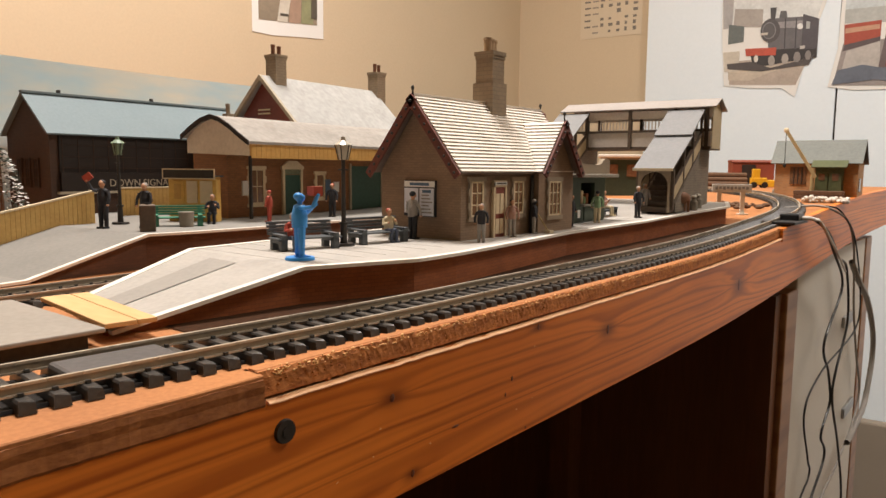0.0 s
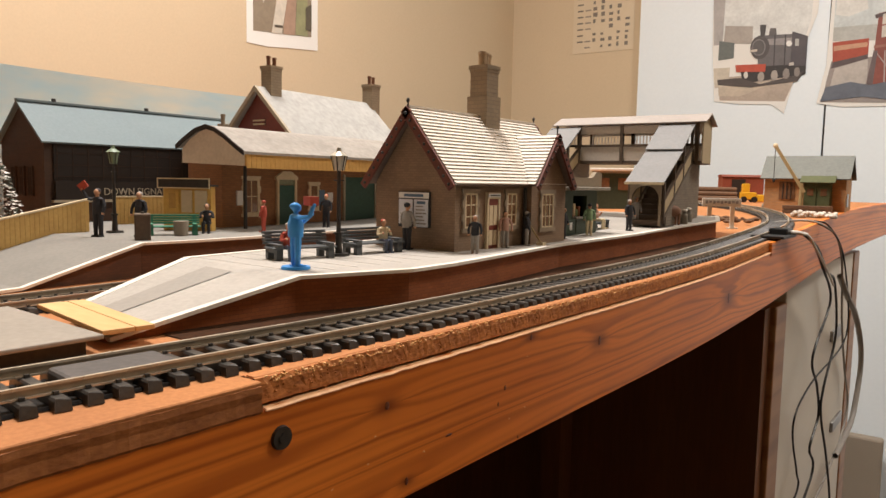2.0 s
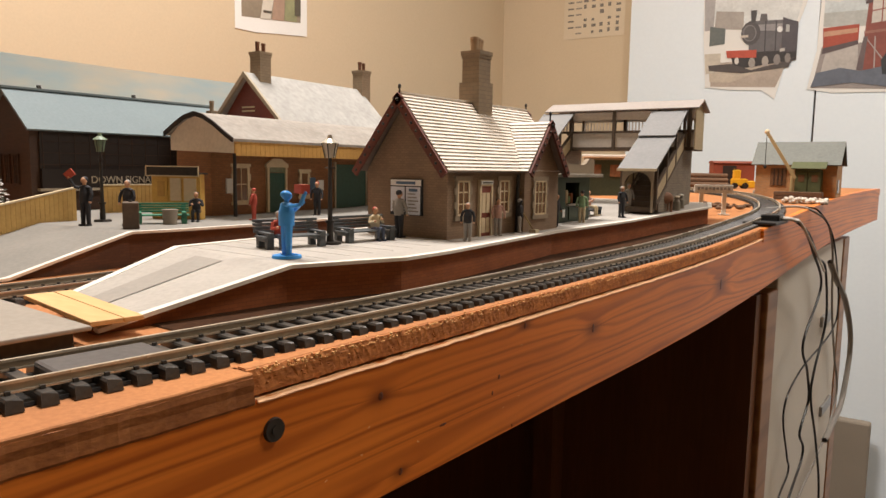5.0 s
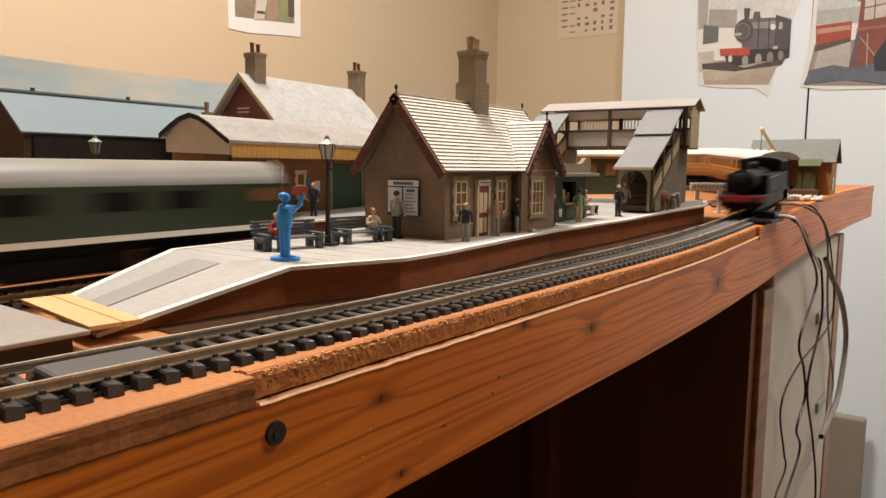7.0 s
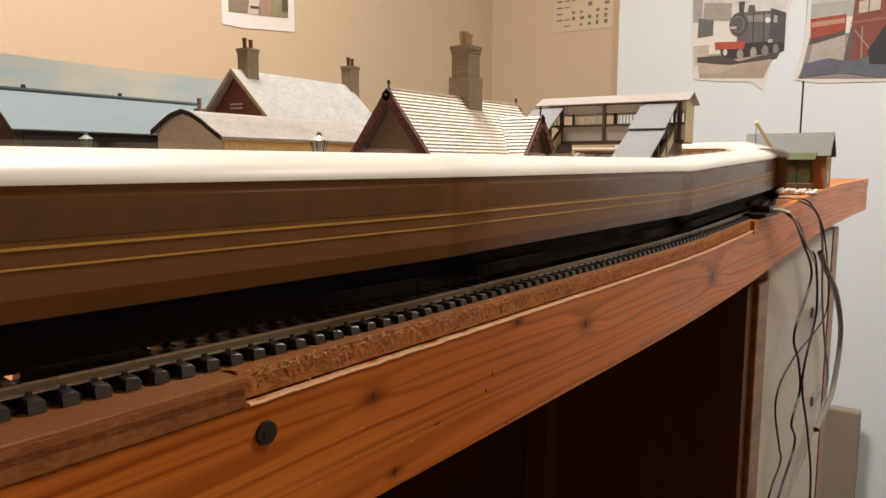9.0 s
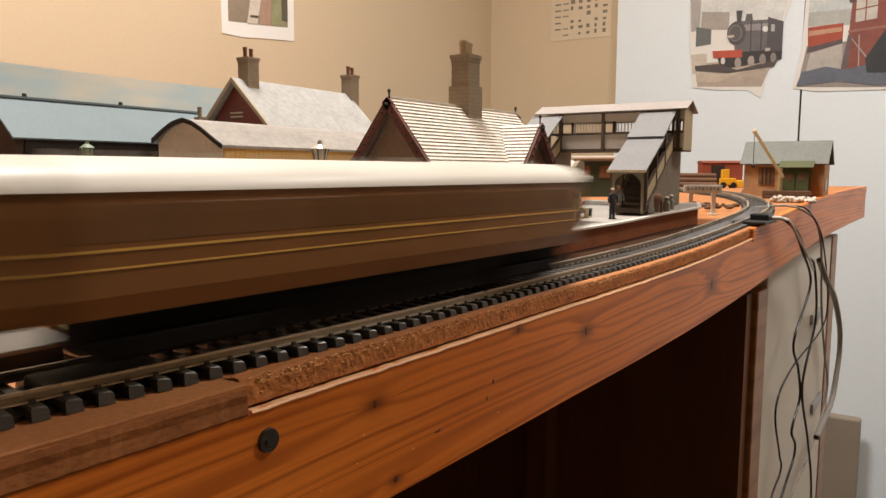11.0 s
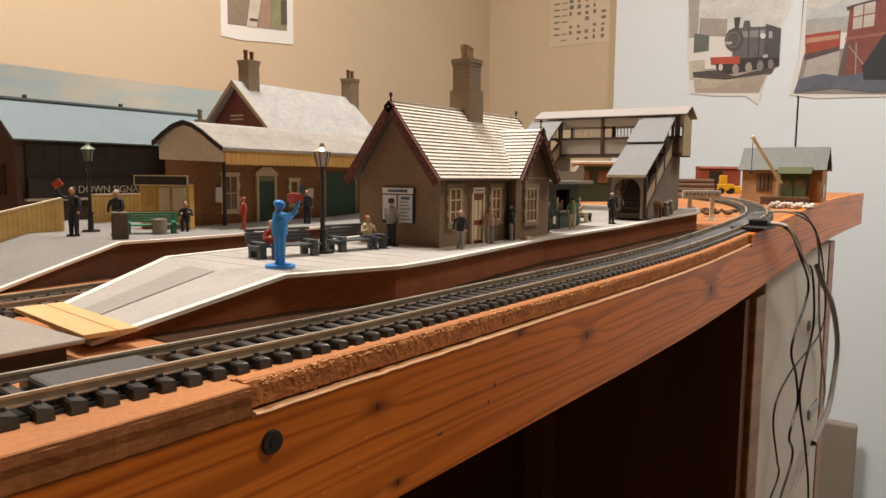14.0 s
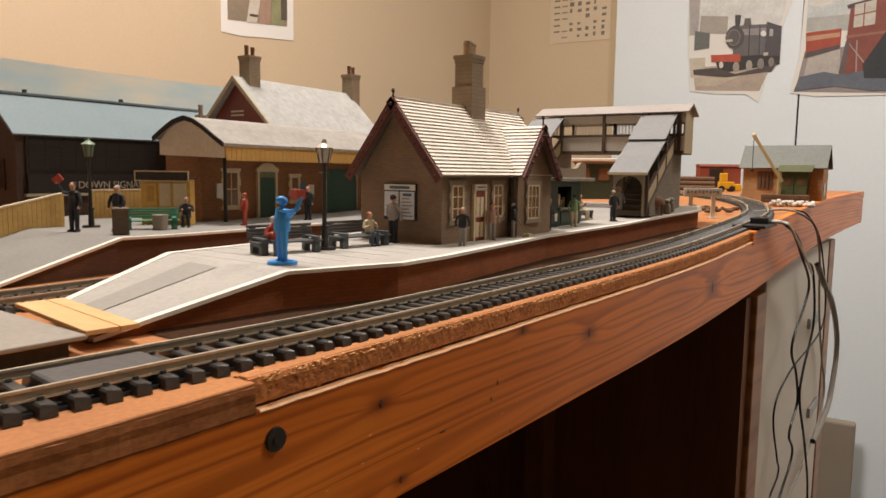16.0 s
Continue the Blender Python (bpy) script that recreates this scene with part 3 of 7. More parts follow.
# rough sawn chipboard edge, broken away past the notch
def chip_edge():
    bm = bmesh.new()
    rnd = random.Random(4)
    pts = edge_run(0.1, 0.58, 0.0012)
    prof = [0.0006, -0.0010, -0.0028, -0.0045, -0.0060]
    rows_ = []
    for x, y, z in pts:
        row = []
        for j, h in enumerate(prof):
            r = rnd.uniform(-0.00018, 0.0001) if 0 < j else rnd.uniform(-0.0003, 0.0001)
            row.append(bm.verts.new((x + 0.0028 - 0.0004 * (j == 0) + r, y + rnd.uniform(-0.0004, 0.0004), z + h * 0.92 + rnd.uniform(-0.0001, 0.0001))))
        back = bm.verts.new((x - 0.004, y, z + 0.0004))
        rows_.append([back] + row)
    for a, b in zip(rows_, rows_[1:]):
        for i in range(len(a) - 1):
            bm.faces.new((a[i], a[i + 1], b[i + 1], b[i]))
    return bm


part("chipped_edge", chip_edge(), CHIP, table, "raw broken chipboard edge")


def chip_flakes(seed, count, z_mid, z_spread):
    """Small splinters that stand out of the broken edge, thickest along its upper line."""
    rnd = random.Random(seed)
    bm = bmesh.new()
    for _ in range(count):
        y = 0.102 + 0.47 * rnd.random() ** 1.4
        c = Vector((EDGE_X + 0.0027, y, board_z(EDGE_X, y) + z_mid + rnd.gauss(0, z_spread)))
        a, b = rnd.uniform(0.0002, 0.0007), rnd.uniform(0.00015, 0.0004)
        tilt = rnd.uniform(-0.5, 0.5)
        corners = ((-a, -b * 0.6), (a * rnd.uniform(0.4, 1), -b), (a, b * rnd.uniform(0.3, 1)), (-a * 0.5, b))
        base = [bm.verts.new(c + Vector((0, p + q * tilt, q - p * tilt * 0.5))) for p, q in corners]
        tip = bm.verts.new(c + Vector((rnd.uniform(0.0002, 0.0005), rnd.uniform(-a, a) * 0.5, b * 0.4)))
        for j in range(4):
            bm.faces.new((base[j], base[(j + 1) % 4], tip))
    return bm


tagged(part("splinters", chip_flakes(6, 560, -0.0001, 0.0006), CHIP_PALE, table, "pale splinters along the broken edge"), kind="stuff")
tagged(part("lower_splinters", chip_flakes(7, 160, -0.0032, 0.0012), CHIP, table, "brown splinters of the broken edge"), kind="stuff")


def lip():
    bm = bmesh.new()
    rnd = random.Random(8)
    pts = edge_run(-1.7, -0.2, 0.05)[:-1] + edge_run(-0.2, 0.1, 0.0025)
    return sweep(bm, [(x + rnd.uniform(-0.0002, 0.0002), y, z + rnd.uniform(-0.00008, 0.00008)) for x, y, z in pts], [(0.0, -0.0006), (0.0036, -0.0006), (0.0043, -0.0008), (0.0046, -0.0022), (0.0043, -0.0040), (0.0047, -0.0066), (0.0044, -0.0072), (0.0, -0.0072)])


def rim():
    """The top sheet's own edge above the stained lip and the broken stretch."""
    bm = bmesh.new()
    rnd = random.Random(5)
    for y0, y1, out, up in ((-1.7, 0.1, 0.0042, 0.0002), (0.1, 0.58, 0.0017, 0.0008)):
        pts = [(x + rnd.uniform(-0.0002, 0.0002), y, z) for x, y, z in edge_run(y0, y1, 0.004)]
        sweep(bm, pts, [(-0.0015, up), (out - 0.0003, up), (out, up - 0.0003), (out, up - 0.0011), (-0.0015, up - 0.0011)])
    return bm


part("rim", rim(), BOARD, table, "sandy board edge")
part("edge_lip", lip(), EDGE_STAIN, table, "dark stained board edge")


def plank(y0, y1, top, bottom, out):
    bm = bmesh.new()
    pts = edge_run(y0, y1, 0.02)
    return sweep(bm, pts, [(-0.002, top), (out - 0.0006, top + 0.0002), (out, top - 0.0006), (out, bottom + 0.0006), (out - 0.0006, bottom), (-0.014, bottom), (-0.014, top)])


fascia = part("fascia_plank", plank(-1.7, 1.24, -0.0066, -0.0462, 0.0042), PINE, table, "knotty varnished pine fascia plank")


def far_facing():
    pts = edge_run(0.56, 1.24, 0.02)
    return sweep(bmesh.new(), pts, [(0.0, 0.0006), (0.0047, 0.0006), (0.0050, 0.0), (0.0050, -0.009), (0.0, -0.009)])


def arris():
    """Strip on the fascia plank's top edge; the lamp light it catches is put into its pale colour."""
    rnd = random.Random(12)
    pts = [(x + 0.0042 + rnd.uniform(-0.0001, 0.0001), y, z - 0.0068 + rnd.uniform(-0.00015, 0.00015)) for x, y, z in edge_run(0.101, 0.58, 0.004)]
    return sweep(bmesh.new(), pts, [(-0.0016, 0.0005), (0.0002, 0.0004), (0.0006, 0.0), (0.0005, -0.0003), (-0.0016, -0.0003)])


part("worn_arris", arris(), LIT_PINE, fascia, "pale top edge with the lamp light painted in")
part("far_edge_strip", far_facing(), PINE, table, "pine edge strip of the far board")


def knot(y, z, ry, rz):
    bm = bmesh.new()
    ball(bm, (0, 0, 0), 1.0, 0.0003, ry * 0.9, rz * 0.9, seg=12)
    part("knot", bm, KNOT, fascia, at=pose(-0.129 + 0.0001, y, z + board_z(0, y)))


for yy, zz, a_, b_ in ((0.1433, -0.0160, 0.0012, 0.0014), (0.2043, -0.0243, 0.0008, 0.0011), (0.2003, -0.0292, 0.0006, 0.0009), (0.2783, -0.0197, 0.0014, 0.0024), (0.1521, -0.0410, 0.0010, 0.0014), (0.4622, -0.0247, 0.0022, 0.0042), (0.2211, -0.0089, 0.0008, 0.0014), (0.2138, -0.0446, 0.0006, 0.0008), (0.1724, -0.0325, 0.0022, 0.0005)):
    knot(yy, zz, a_, b_)

rnd = random.Random(31)
for _ in range(9):
    y, z = rnd.uniform(0.105, 0.26), rnd.uniform(-0.040, -0.012)
    bm = bmesh.new()
    ball(bm, (0, 0, 0), 1.0, 0.00012, rnd.uniform(0.0002, 0.0006), rnd.uniform(0.00012, 0.00025), seg=8)
    part("paint_fleck", bm, CHIP_PALE, fascia, "tiny pale paint fleck", at=pose(-0.1288, y, z, rnd.uniform(-30, 30)))

screw = bmesh.new()
tube(screw, (0, 0, 0), (0.0016, 0, 0), 0.0033, 0.0028, 24)
tube(screw, (0.0012, 0, 0), (0.0019, 0, 0), 0.0013, 0.0013, 6)
part("screw", screw, IRON, table, "dark countersunk screw head", at=pose(-0.129 - 0.0006, 0.1056, -0.0147))
for (u, v) in ((-0.2, -1.6), (-0.9, -1.6), (-0.2, -0.4), (-0.9, -0.4), (-0.9, 1.1)):
    part("leg", box(bmesh.new(), u - 0.022, u + 0.022, v - 0.022, v + 0.022, Z_FLOOR, -0.011, RM, 0.003), DARK_PANEL, table, "dark wooden leg")


# ---------------------------------------------------------------- track laying
def lay_track(name, way, near, label):
    tr = thing(name, pose(0, 0, 0), label, "railway track")
    line = [(x, y, way.z(x, y) + RAIL_TOP) for x, y, h in way.p]
    for off in (-0.00825 - 0.0004, 0.00825 + 0.0004):
        bm = bmesh.new()
        sweep(bm, line, [(off - 0.00045, 0), (off + 0.00045, 0), (off + 0.00045, -0.0006), (off - 0.00045, -0.0006)])
        rail = part("rail", bm, RAIL, tr, "nickel silver rail")
        bm = bmesh.new()
        sweep(bm, line, [(off - 0.0002, -0.0006), (off + 0.0002, -0.0006), (off + 0.0002, -0.0020), (off - 0.0002, -0.0020)])
        part("web", bm, RAIL_SIDE, rail, "dull rail web")
        bm = bmesh.new()
        sweep(bm, line, [(off - 0.0010, -0.0020), (off + 0.0010, -0.0020), (off + 0.0010, -0.0024), (off - 0.0010, -0.0024)])
        part("foot", bm, RAIL, rail)
    # added black strip that darkens the gaps between the sleepers
    bm = bmesh.new()
    sweep(bm, [p + Vector((0, 0, -RAIL_TOP)) for p in map(Vector, line)], [(-0.0112, 0.0002), (-0.0108, 0.0009), (0.0108, 0.0009), (0.0112, 0.0002)])
    part("track_bed", bm, GAP_BLACK, tr, "black strip between the sleepers")
    rest = bmesh.new()
    shape = bmesh.new()
    prism(shape, [(-0.0017, -0.0051), (0.0017, -0.0051), (0.00155, -0.0030), (0.0012, -0.0025), (-0.0012, -0.0025), (-0.00155, -0.0030)], "x", -0.0140, 0.0140)
    for v in shape.verts:
        if v.co.z > -0.0045:
            v.co.x *= 0.965 if v.co.z < -0.0028 else 0.93
    for off in (-0.00865, 0.00865):
        for side in (-1, 1):
            box(shape, off + side * 0.0012 - 0.0004, off + side * 0.0012 + 0.0004, -0.0005, 0.0005, -0.0026, -0.0017)
    bmesh.ops.recalc_face_normals(shape, faces=shape.faces[:])
    me = bpy.data.meshes.new("sleeper")
    shape.to_mesh(me)
    shape.free()
    me.materials.append(SLEEPER)
    s, made = 0.003, 0
    sleepers = []
    while s < way.length - 0.002:
        x, y = way.place(s)
        x2, y2 = way.place(s + 0.002)
        h = math.atan2(-(x2 - x), y2 - y)
        sleepers.append(Matrix.Translation((x, y, way.z(x, y) + RAIL_TOP)) @ Matrix.Rotation(h, 4, "Z"))
        s += 0.00633
    for m in sleepers:
        p = m.translation
        if near[0] < p.y < near[1] and near[2] < p.x < near[3]:
            ob = new("sleeper", me)
            ob.parent = tr
            ob.matrix_basis = m
        else:
            box(rest, -0.0140, 0.0140, -0.00155, 0.00155, -0.0051, -0.0025, m)
    tagged(part("far_sleepers", rest, SLEEPER, tr, "far black sleepers"), kind="stuff")
    return tr


# ---------------------------------------------------------------- trains
def wheelset(bm, y, r=0.0065):
    for sx in (-0.0085, 0.0085):
        tube(bm, (sx - 0.0012, y, r), (sx + 0.0012, y, r), r, seg=16)


def bogie(parent, y, mat=None):
    bm = bmesh.new()
    for dy in (-0.015, 0.015):
        wheelset(bm, y + dy, 0.0063)
    for sx in (-0.0125, 0.0125):
        box(bm, sx - 0.0012, sx + 0.0012, y - 0.022, y + 0.022, 0.004, 0.0085, bevel=0.0006)
        for dy in (-0.015, 0.015):
            box(bm, sx - 0.002, sx + 0.002, y + dy - 0.003, y + dy + 0.003, 0.0045, 0.008)
    box(bm, -0.011, 0.011, y - 0.006, y + 0.006, 0.006, 0.0135)
    part("bogie", bm, UNDERFRAME, parent, "black four-wheel bogie")


def roof_section(half, low, high, k=10):
    return [(half * math.cos(math.pi * i / k), low + (high - low) * math.sin(math.pi * i / k)) for i in range(k + 1)]


def teak_coach():
    c = thing("passenger_coach", pose(0, 0, 0), "teak brown bogie coach with white roof and gold lining", "train coach", "coaches of the brown train")
    L, hw = 0.1065, 0.0172
    bm = bmesh.new()
    prism(bm, [(-hw + 0.0012, 0.0136), (hw - 0.0012, 0.0136), (hw, 0.018), (hw, 0.034), (hw - 0.0008, 0.0392), (-hw + 0.0008, 0.0392), (-hw, 0.034), (-hw, 0.018)], "y", -L, L)
    part("body", bm, TEAK, c)
    bm = bmesh.new()
    prism(bm, roof_section(hw + 0.0003, 0.0388, 0.0462), "y", -L - 0.001, L + 0.001)
    roof = part("roof", bm, COACH_ROOF, c, "off-white domed roof", smooth=True)
    for i in range(8):
        y = -0.0875 + i * 0.025
        bm = bmesh.new()
        tube(bm, (0.0, y, 0.046), (0.0, y, 0.0476), 0.0016, 0.001, 8)
        part("roof_vent", bm, COACH_ROOF, roof)
    for side in (-1, 1):
        for i in range(9):
            y = -0.088 + i * 0.022
            bm = box(bmesh.new(), side * (hw - 0.0004) - 0.0006, side * (hw - 0.0004) + 0.0006, y - 0.0068, y + 0.0068, 0.0285, 0.0365, bevel=0.0004)
            part("window", bm, TEAK_GLASS, c)
        for z, h in ((0.0270, 0.00055), (0.0234, 0.0004)):
            bm = box(bmesh.new(), side * hw - 0.0003, side * hw + 0.00035, -L + 0.003, L - 0.003, z, z + h)
            part("lining", bm, GOLD, c, "gold lining stripe")
    bm = bmesh.new()
    box(bm, -0.0135, 0.0135, -L + 0.004, L - 0.004, 0.0125, 0.0168)
    # added solid block, blackens the lit gap under the coach
    box(bm, -0.0110, 0.0110, -L + 0.006, L - 0.006, 0.0030, 0.0125)
    for y in (-0.028, 0.0, 0.03):
        box(bm, -0.012, 0.012, y - 0.01, y + 0.01, 0.0065, 0.0125, bevel=0.001)
    part("underframe", bm, UNDERFRAME, c)
    bogie(c, -0.072)
    bogie(c, 0.072)
    for s in (-1, 1):
        part("end_gangway", box(bmesh.new(), -0.0085, 0.0085, s * L - 0.0012, s * L + 0.0028, 0.0175, 0.040), UNDERFRAME, c, "black end gangway")
        for sx in (-0.0105, 0.0105):
            bm = bmesh.new()
            tube(bm, (sx, s * L, 0.0145), (sx, s * (L + 0.0055), 0.0145), 0.0018, seg=8)
            part("buffer", bm, UNDERFRAME, c)
    return c


def tank_loco():
    c = thing("steam_tank_locomotive", pose(0, 0, 0), "black steam tank locomotive with red buffer beam", "locomotive")
    L = 0.058
    bm = bmesh.new()
    box(bm, -0.0165, 0.0165, -L, L, 0.0148, 0.0172, bevel=0.0004)
    # added solid block in place of the dark below the running plate
    box(bm, -0.0128, 0.0128, -L + 0.004, L - 0.004, 0.0035, 0.0147)
    part("running_plate", bm, LOCO_BLACK, c)
    for s in (-1, 1):
        bm = box(bmesh.new(), -0.0168, 0.0168, s * L - 0.001, s * L + 0.001, 0.0115, 0.0172, bevel=0.0003)
        beam = part("buffer_beam", bm, BUFFER_RED, c, "red buffer beam")
        for sx in (-0.0115, 0.0115):
            bm = bmesh.new()
            tube(bm, (sx, s * L, 0.0145), (sx, s * (L + 0.006), 0.0145), 0.0012)
            tube(bm, (sx, s * (L + 0.006), 0.0145), (sx, s * (L + 0.007), 0.0145), 0.0028, seg=14)
            part("buffer", bm, IRON, beam)
    bm = bmesh.new()
    tube(bm, (0, -0.018, 0.030), (0, L - 0.003, 0.030), 0.0098, seg=22)
    tube(bm, (0, L - 0.016, 0.030), (0, L - 0.002, 0.030), 0.0107, seg=22)
    tube(bm, (0, L - 0.002, 0.030), (0, L - 0.0005, 0.030), 0.0085, 0.006, seg=22)
    part("boiler", bm, LOCO_BLACK, c, smooth=True)
    bm = bmesh.new()
    tube(bm, (0, L - 0.010, 0.038), (0, L - 0.010, 0.0495), 0.0032, 0.0036, 14)
    tube(bm, (0, L - 0.010, 0.0495), (0, L - 0.010, 0.0508), 0.0044, 0.0040, 14)
    part("chimney", bm, LOCO_BLACK, c, smooth=True)
    bm = bmesh.new()
    tube(bm, (0, 0.012, 0.038), (0, 0.012, 0.0435), 0.0046, 0.0040, 14)
    ball(bm, (0, 0.012, 0.0435), 0.0040, 1, 1, 0.8)
    part("dome", bm, LOCO_BLACK, c, smooth=True)
    for s in (-1, 1):
        bm = box(bmesh.new(), s * 0.0098, s * 0.0163, -0.018, 0.034, 0.0172, 0.0352, bevel=0.0008)
        tank = part("side_tank", bm, LOCO_BLACK, c)
        bm = box(bmesh.new(), s * 0.0163 - 0.0002, s * 0.0163 + 0.0002, -0.015, 0.031, 0.0325, 0.0329)
        part("lining", bm, CREAM, tank)
    bm = bmesh.new()
    box(bm, -0.0163, 0.0163, -0.047, -0.018, 0.0172, 0.034)
    cab = part("cab", bm, LOCO_BLACK, c)
    for sx in (-0.0158, 0.0158):
        for y in (-0.046, -0.0325, -0.019):
            part("cab_pillar", box(bmesh.new(), sx - 0.0006, sx + 0.0006, y - 0.0016, y + 0.0016, 0.0338, 0.045), LOCO_BLACK, cab)
    for y in (-0.0192, -0.0470):
        part("cab_sheet", box(bmesh.new(), -0.0152, 0.0152, y, y + 0.0012, 0.0338, 0.045), LOCO_BLACK, cab)
    part("cab_roof", prism(bmesh.new(), roof_section(0.0172, 0.0445, 0.0495), "y", -0.0485, -0.0165), LOCO_BLACK, cab)
    bm = bmesh.new()
    box(bm, -0.0155, 0.0155, -L, -0.047, 0.0172, 0.034, bevel=0.001)
    part("bunker", bm, LOCO_BLACK, c)
    for y, r in ((-0.045, 0.0065), (-0.022, 0.0098), (0.0, 0.0098), (0.022, 0.0098), (0.046, 0.0060)):
        bm = bmesh.new()
        wheelset(bm, y, r)
        part("wheelset", bm, UNDERFRAME, c, "black spoked wheels")
    for s in (-1, 1):
        part("coupling_rod", box(bmesh.new(), s * 0.0118 - 0.0005, s * 0.0118 + 0.0005, -0.024, 0.024, 0.0085, 0.0103), STEEL, c)
    for s in (-1, 1):
        bm = bmesh.new()
        tube(bm, (s * 0.0115, 0.036, 0.0105), (s * 0.0115, 0.052, 0.0105), 0.0045, seg=12)
        part("cylinder", bm, LOCO_BLACK, c)
    # a short engine: everything closes up along its length, the wheels keep their round shape
    for ob in c.children_recursive:
        if ob.name.startswith("wheelset"):
            mid = sum(v.co.y for v in ob.data.vertices) / len(ob.data.vertices)
            ob.data.transform(Matrix.Translation((0, -0.07 * mid, 0)))
        else:
            ob.data.transform(Matrix.Translation((0, 0, 0.015)) @ Matrix.Diagonal((1, 0.93, 0.82, 1)) @ Matrix.Translation((0, 0, -0.015)))
    return c


def diesel_loco():
    c = thing("diesel_locomotive", pose(0, 0, 0), "dark green diesel locomotive with grey roof and white waist band", "locomotive")
    L, hw = 0.1165, 0.0172
    bm = bmesh.new()
    prism(bm, [(-L, 0.0165), (L, 0.0165), (L, 0.0285), (L - 0.006, 0.0385), (-L + 0.006, 0.0385), (-L, 0.0285)], "x", -hw, hw)
    body = part("body", bm, DIESEL_GREEN, c)
    bm = bmesh.new()
    prism(bm, roof_section(hw, 0.0383, 0.0490), "y", -L + 0.009, L - 0.009)
    part("roof", bm, DIESEL_ROOF, c, "pale grey domed roof", smooth=True)
    for s in (-1, 1):
        part("band", box(bmesh.new(), s * hw - 0.0003, s * hw + 0.0004, -L + 0.001, L - 0.001, 0.0168, 0.0192), WHITE, body, "off-white solebar band")
        for y in (-0.104, -0.092, 0.092, 0.104):
            part("cab_window", box(bmesh.new(), s * hw - 0.0004, s * hw + 0.0005, y - 0.0045, y + 0.0045, 0.0302, 0.0365), WINDOW, body)
        for y in (-0.05, -0.02, 0.02, 0.05):
            part("grille", box(bmesh.new(), s * hw - 0.0003, s * hw + 0.0005, y - 0.009, y + 0.009, 0.0285, 0.036), UNDERFRAME, body)
        part("buffer_beam", box(bmesh.new(), -0.0165, 0.0165, s * L - 0.0008, s * L + 0.0012, 0.0105, 0.0185, bevel=0.0004), BUFFER_RED, c, "red buffer beam")
        for sx in (-0.008, 0.008):
            bm = bmesh.new()
            prism(bm, [(s * (L - 0.0008), 0.0300), (s * (L - 0.0002), 0.0300), (s * (L - 0.0045), 0.0372), (s * (L - 0.0052), 0.0372)], "x", sx - 0.0055, sx + 0.0055)
            part("windscreen", bm, WINDOW, body)
    bm = bmesh.new()
    box(bm, -0.0135, 0.0135, -L + 0.004, L - 0.004, 0.0125, 0.0166)
    box(bm, -0.014, 0.014, -0.028, 0.028, 0.0045, 0.0126, bevel=0.0012)
    part("underframe", bm, UNDERFRAME, c)
    bogie(c, -0.07)
    bogie(c, 0.07)
    return c


def red_van():
    c = thing("goods_van", pose(0, 0, 0), "bright red open-topped goods van on black underframe", "train wagon")
    L, hw = 0.0475, 0.0168
    bm = bmesh.new()
    box(bm, -hw, hw, -L, L, 0.0150, 0.0170)
    for s in (-1, 1):
        box(bm, s * hw - 0.0008, s * hw + 0.0008, -L, L, 0.0170, 0.0345)
        box(bm, -hw, hw, s * L - 0.0008, s * L + 0.0008, 0.0170, 0.0345)
        for i in range(7):
            y = -0.042 + i * 0.014
            box(bm, s * (hw + 0.0006), s * (hw + 0.0016), y - 0.0007, y + 0.0007, 0.0155, 0.0345)
    part("body", bm, VAN_RED, c)
    for s in (-1, 1):
        for y0, y1, z0 in ((-0.026, -0.004, 0.0285), (-0.012, 0.024, 0.0250), (0.004, 0.030, 0.0215)):
            bm = box(bmesh.new(), s * (hw + 0.0004), s * (hw + 0.0012), y0, y1, z0, z0 + 0.0010)
            part("emblem", bm, PINK_CLOTH, c, "faded pale lettering bar")
    part("load", box(bmesh.new(), -hw + 0.001, hw - 0.001, -L + 0.001, L - 0.001, 0.017, 0.033, bevel=0.001), LOG, c, "brown load")
    bm = bmesh.new()
    box(bm, -0.0135, 0.0135, -L + 0.003, L - 0.003, 0.0105, 0.0150)
    for y in (-0.028, 0.028):
        wheelset(bm, y, 0.0063)
        for s in (-1, 1):
            box(bm, s * 0.0125 - 0.001, s * 0.0125 + 0.001, y - 0.005, y + 0.005, 0.0045, 0.0105)
    part("underframe", bm, UNDERFRAME, c)
    return c


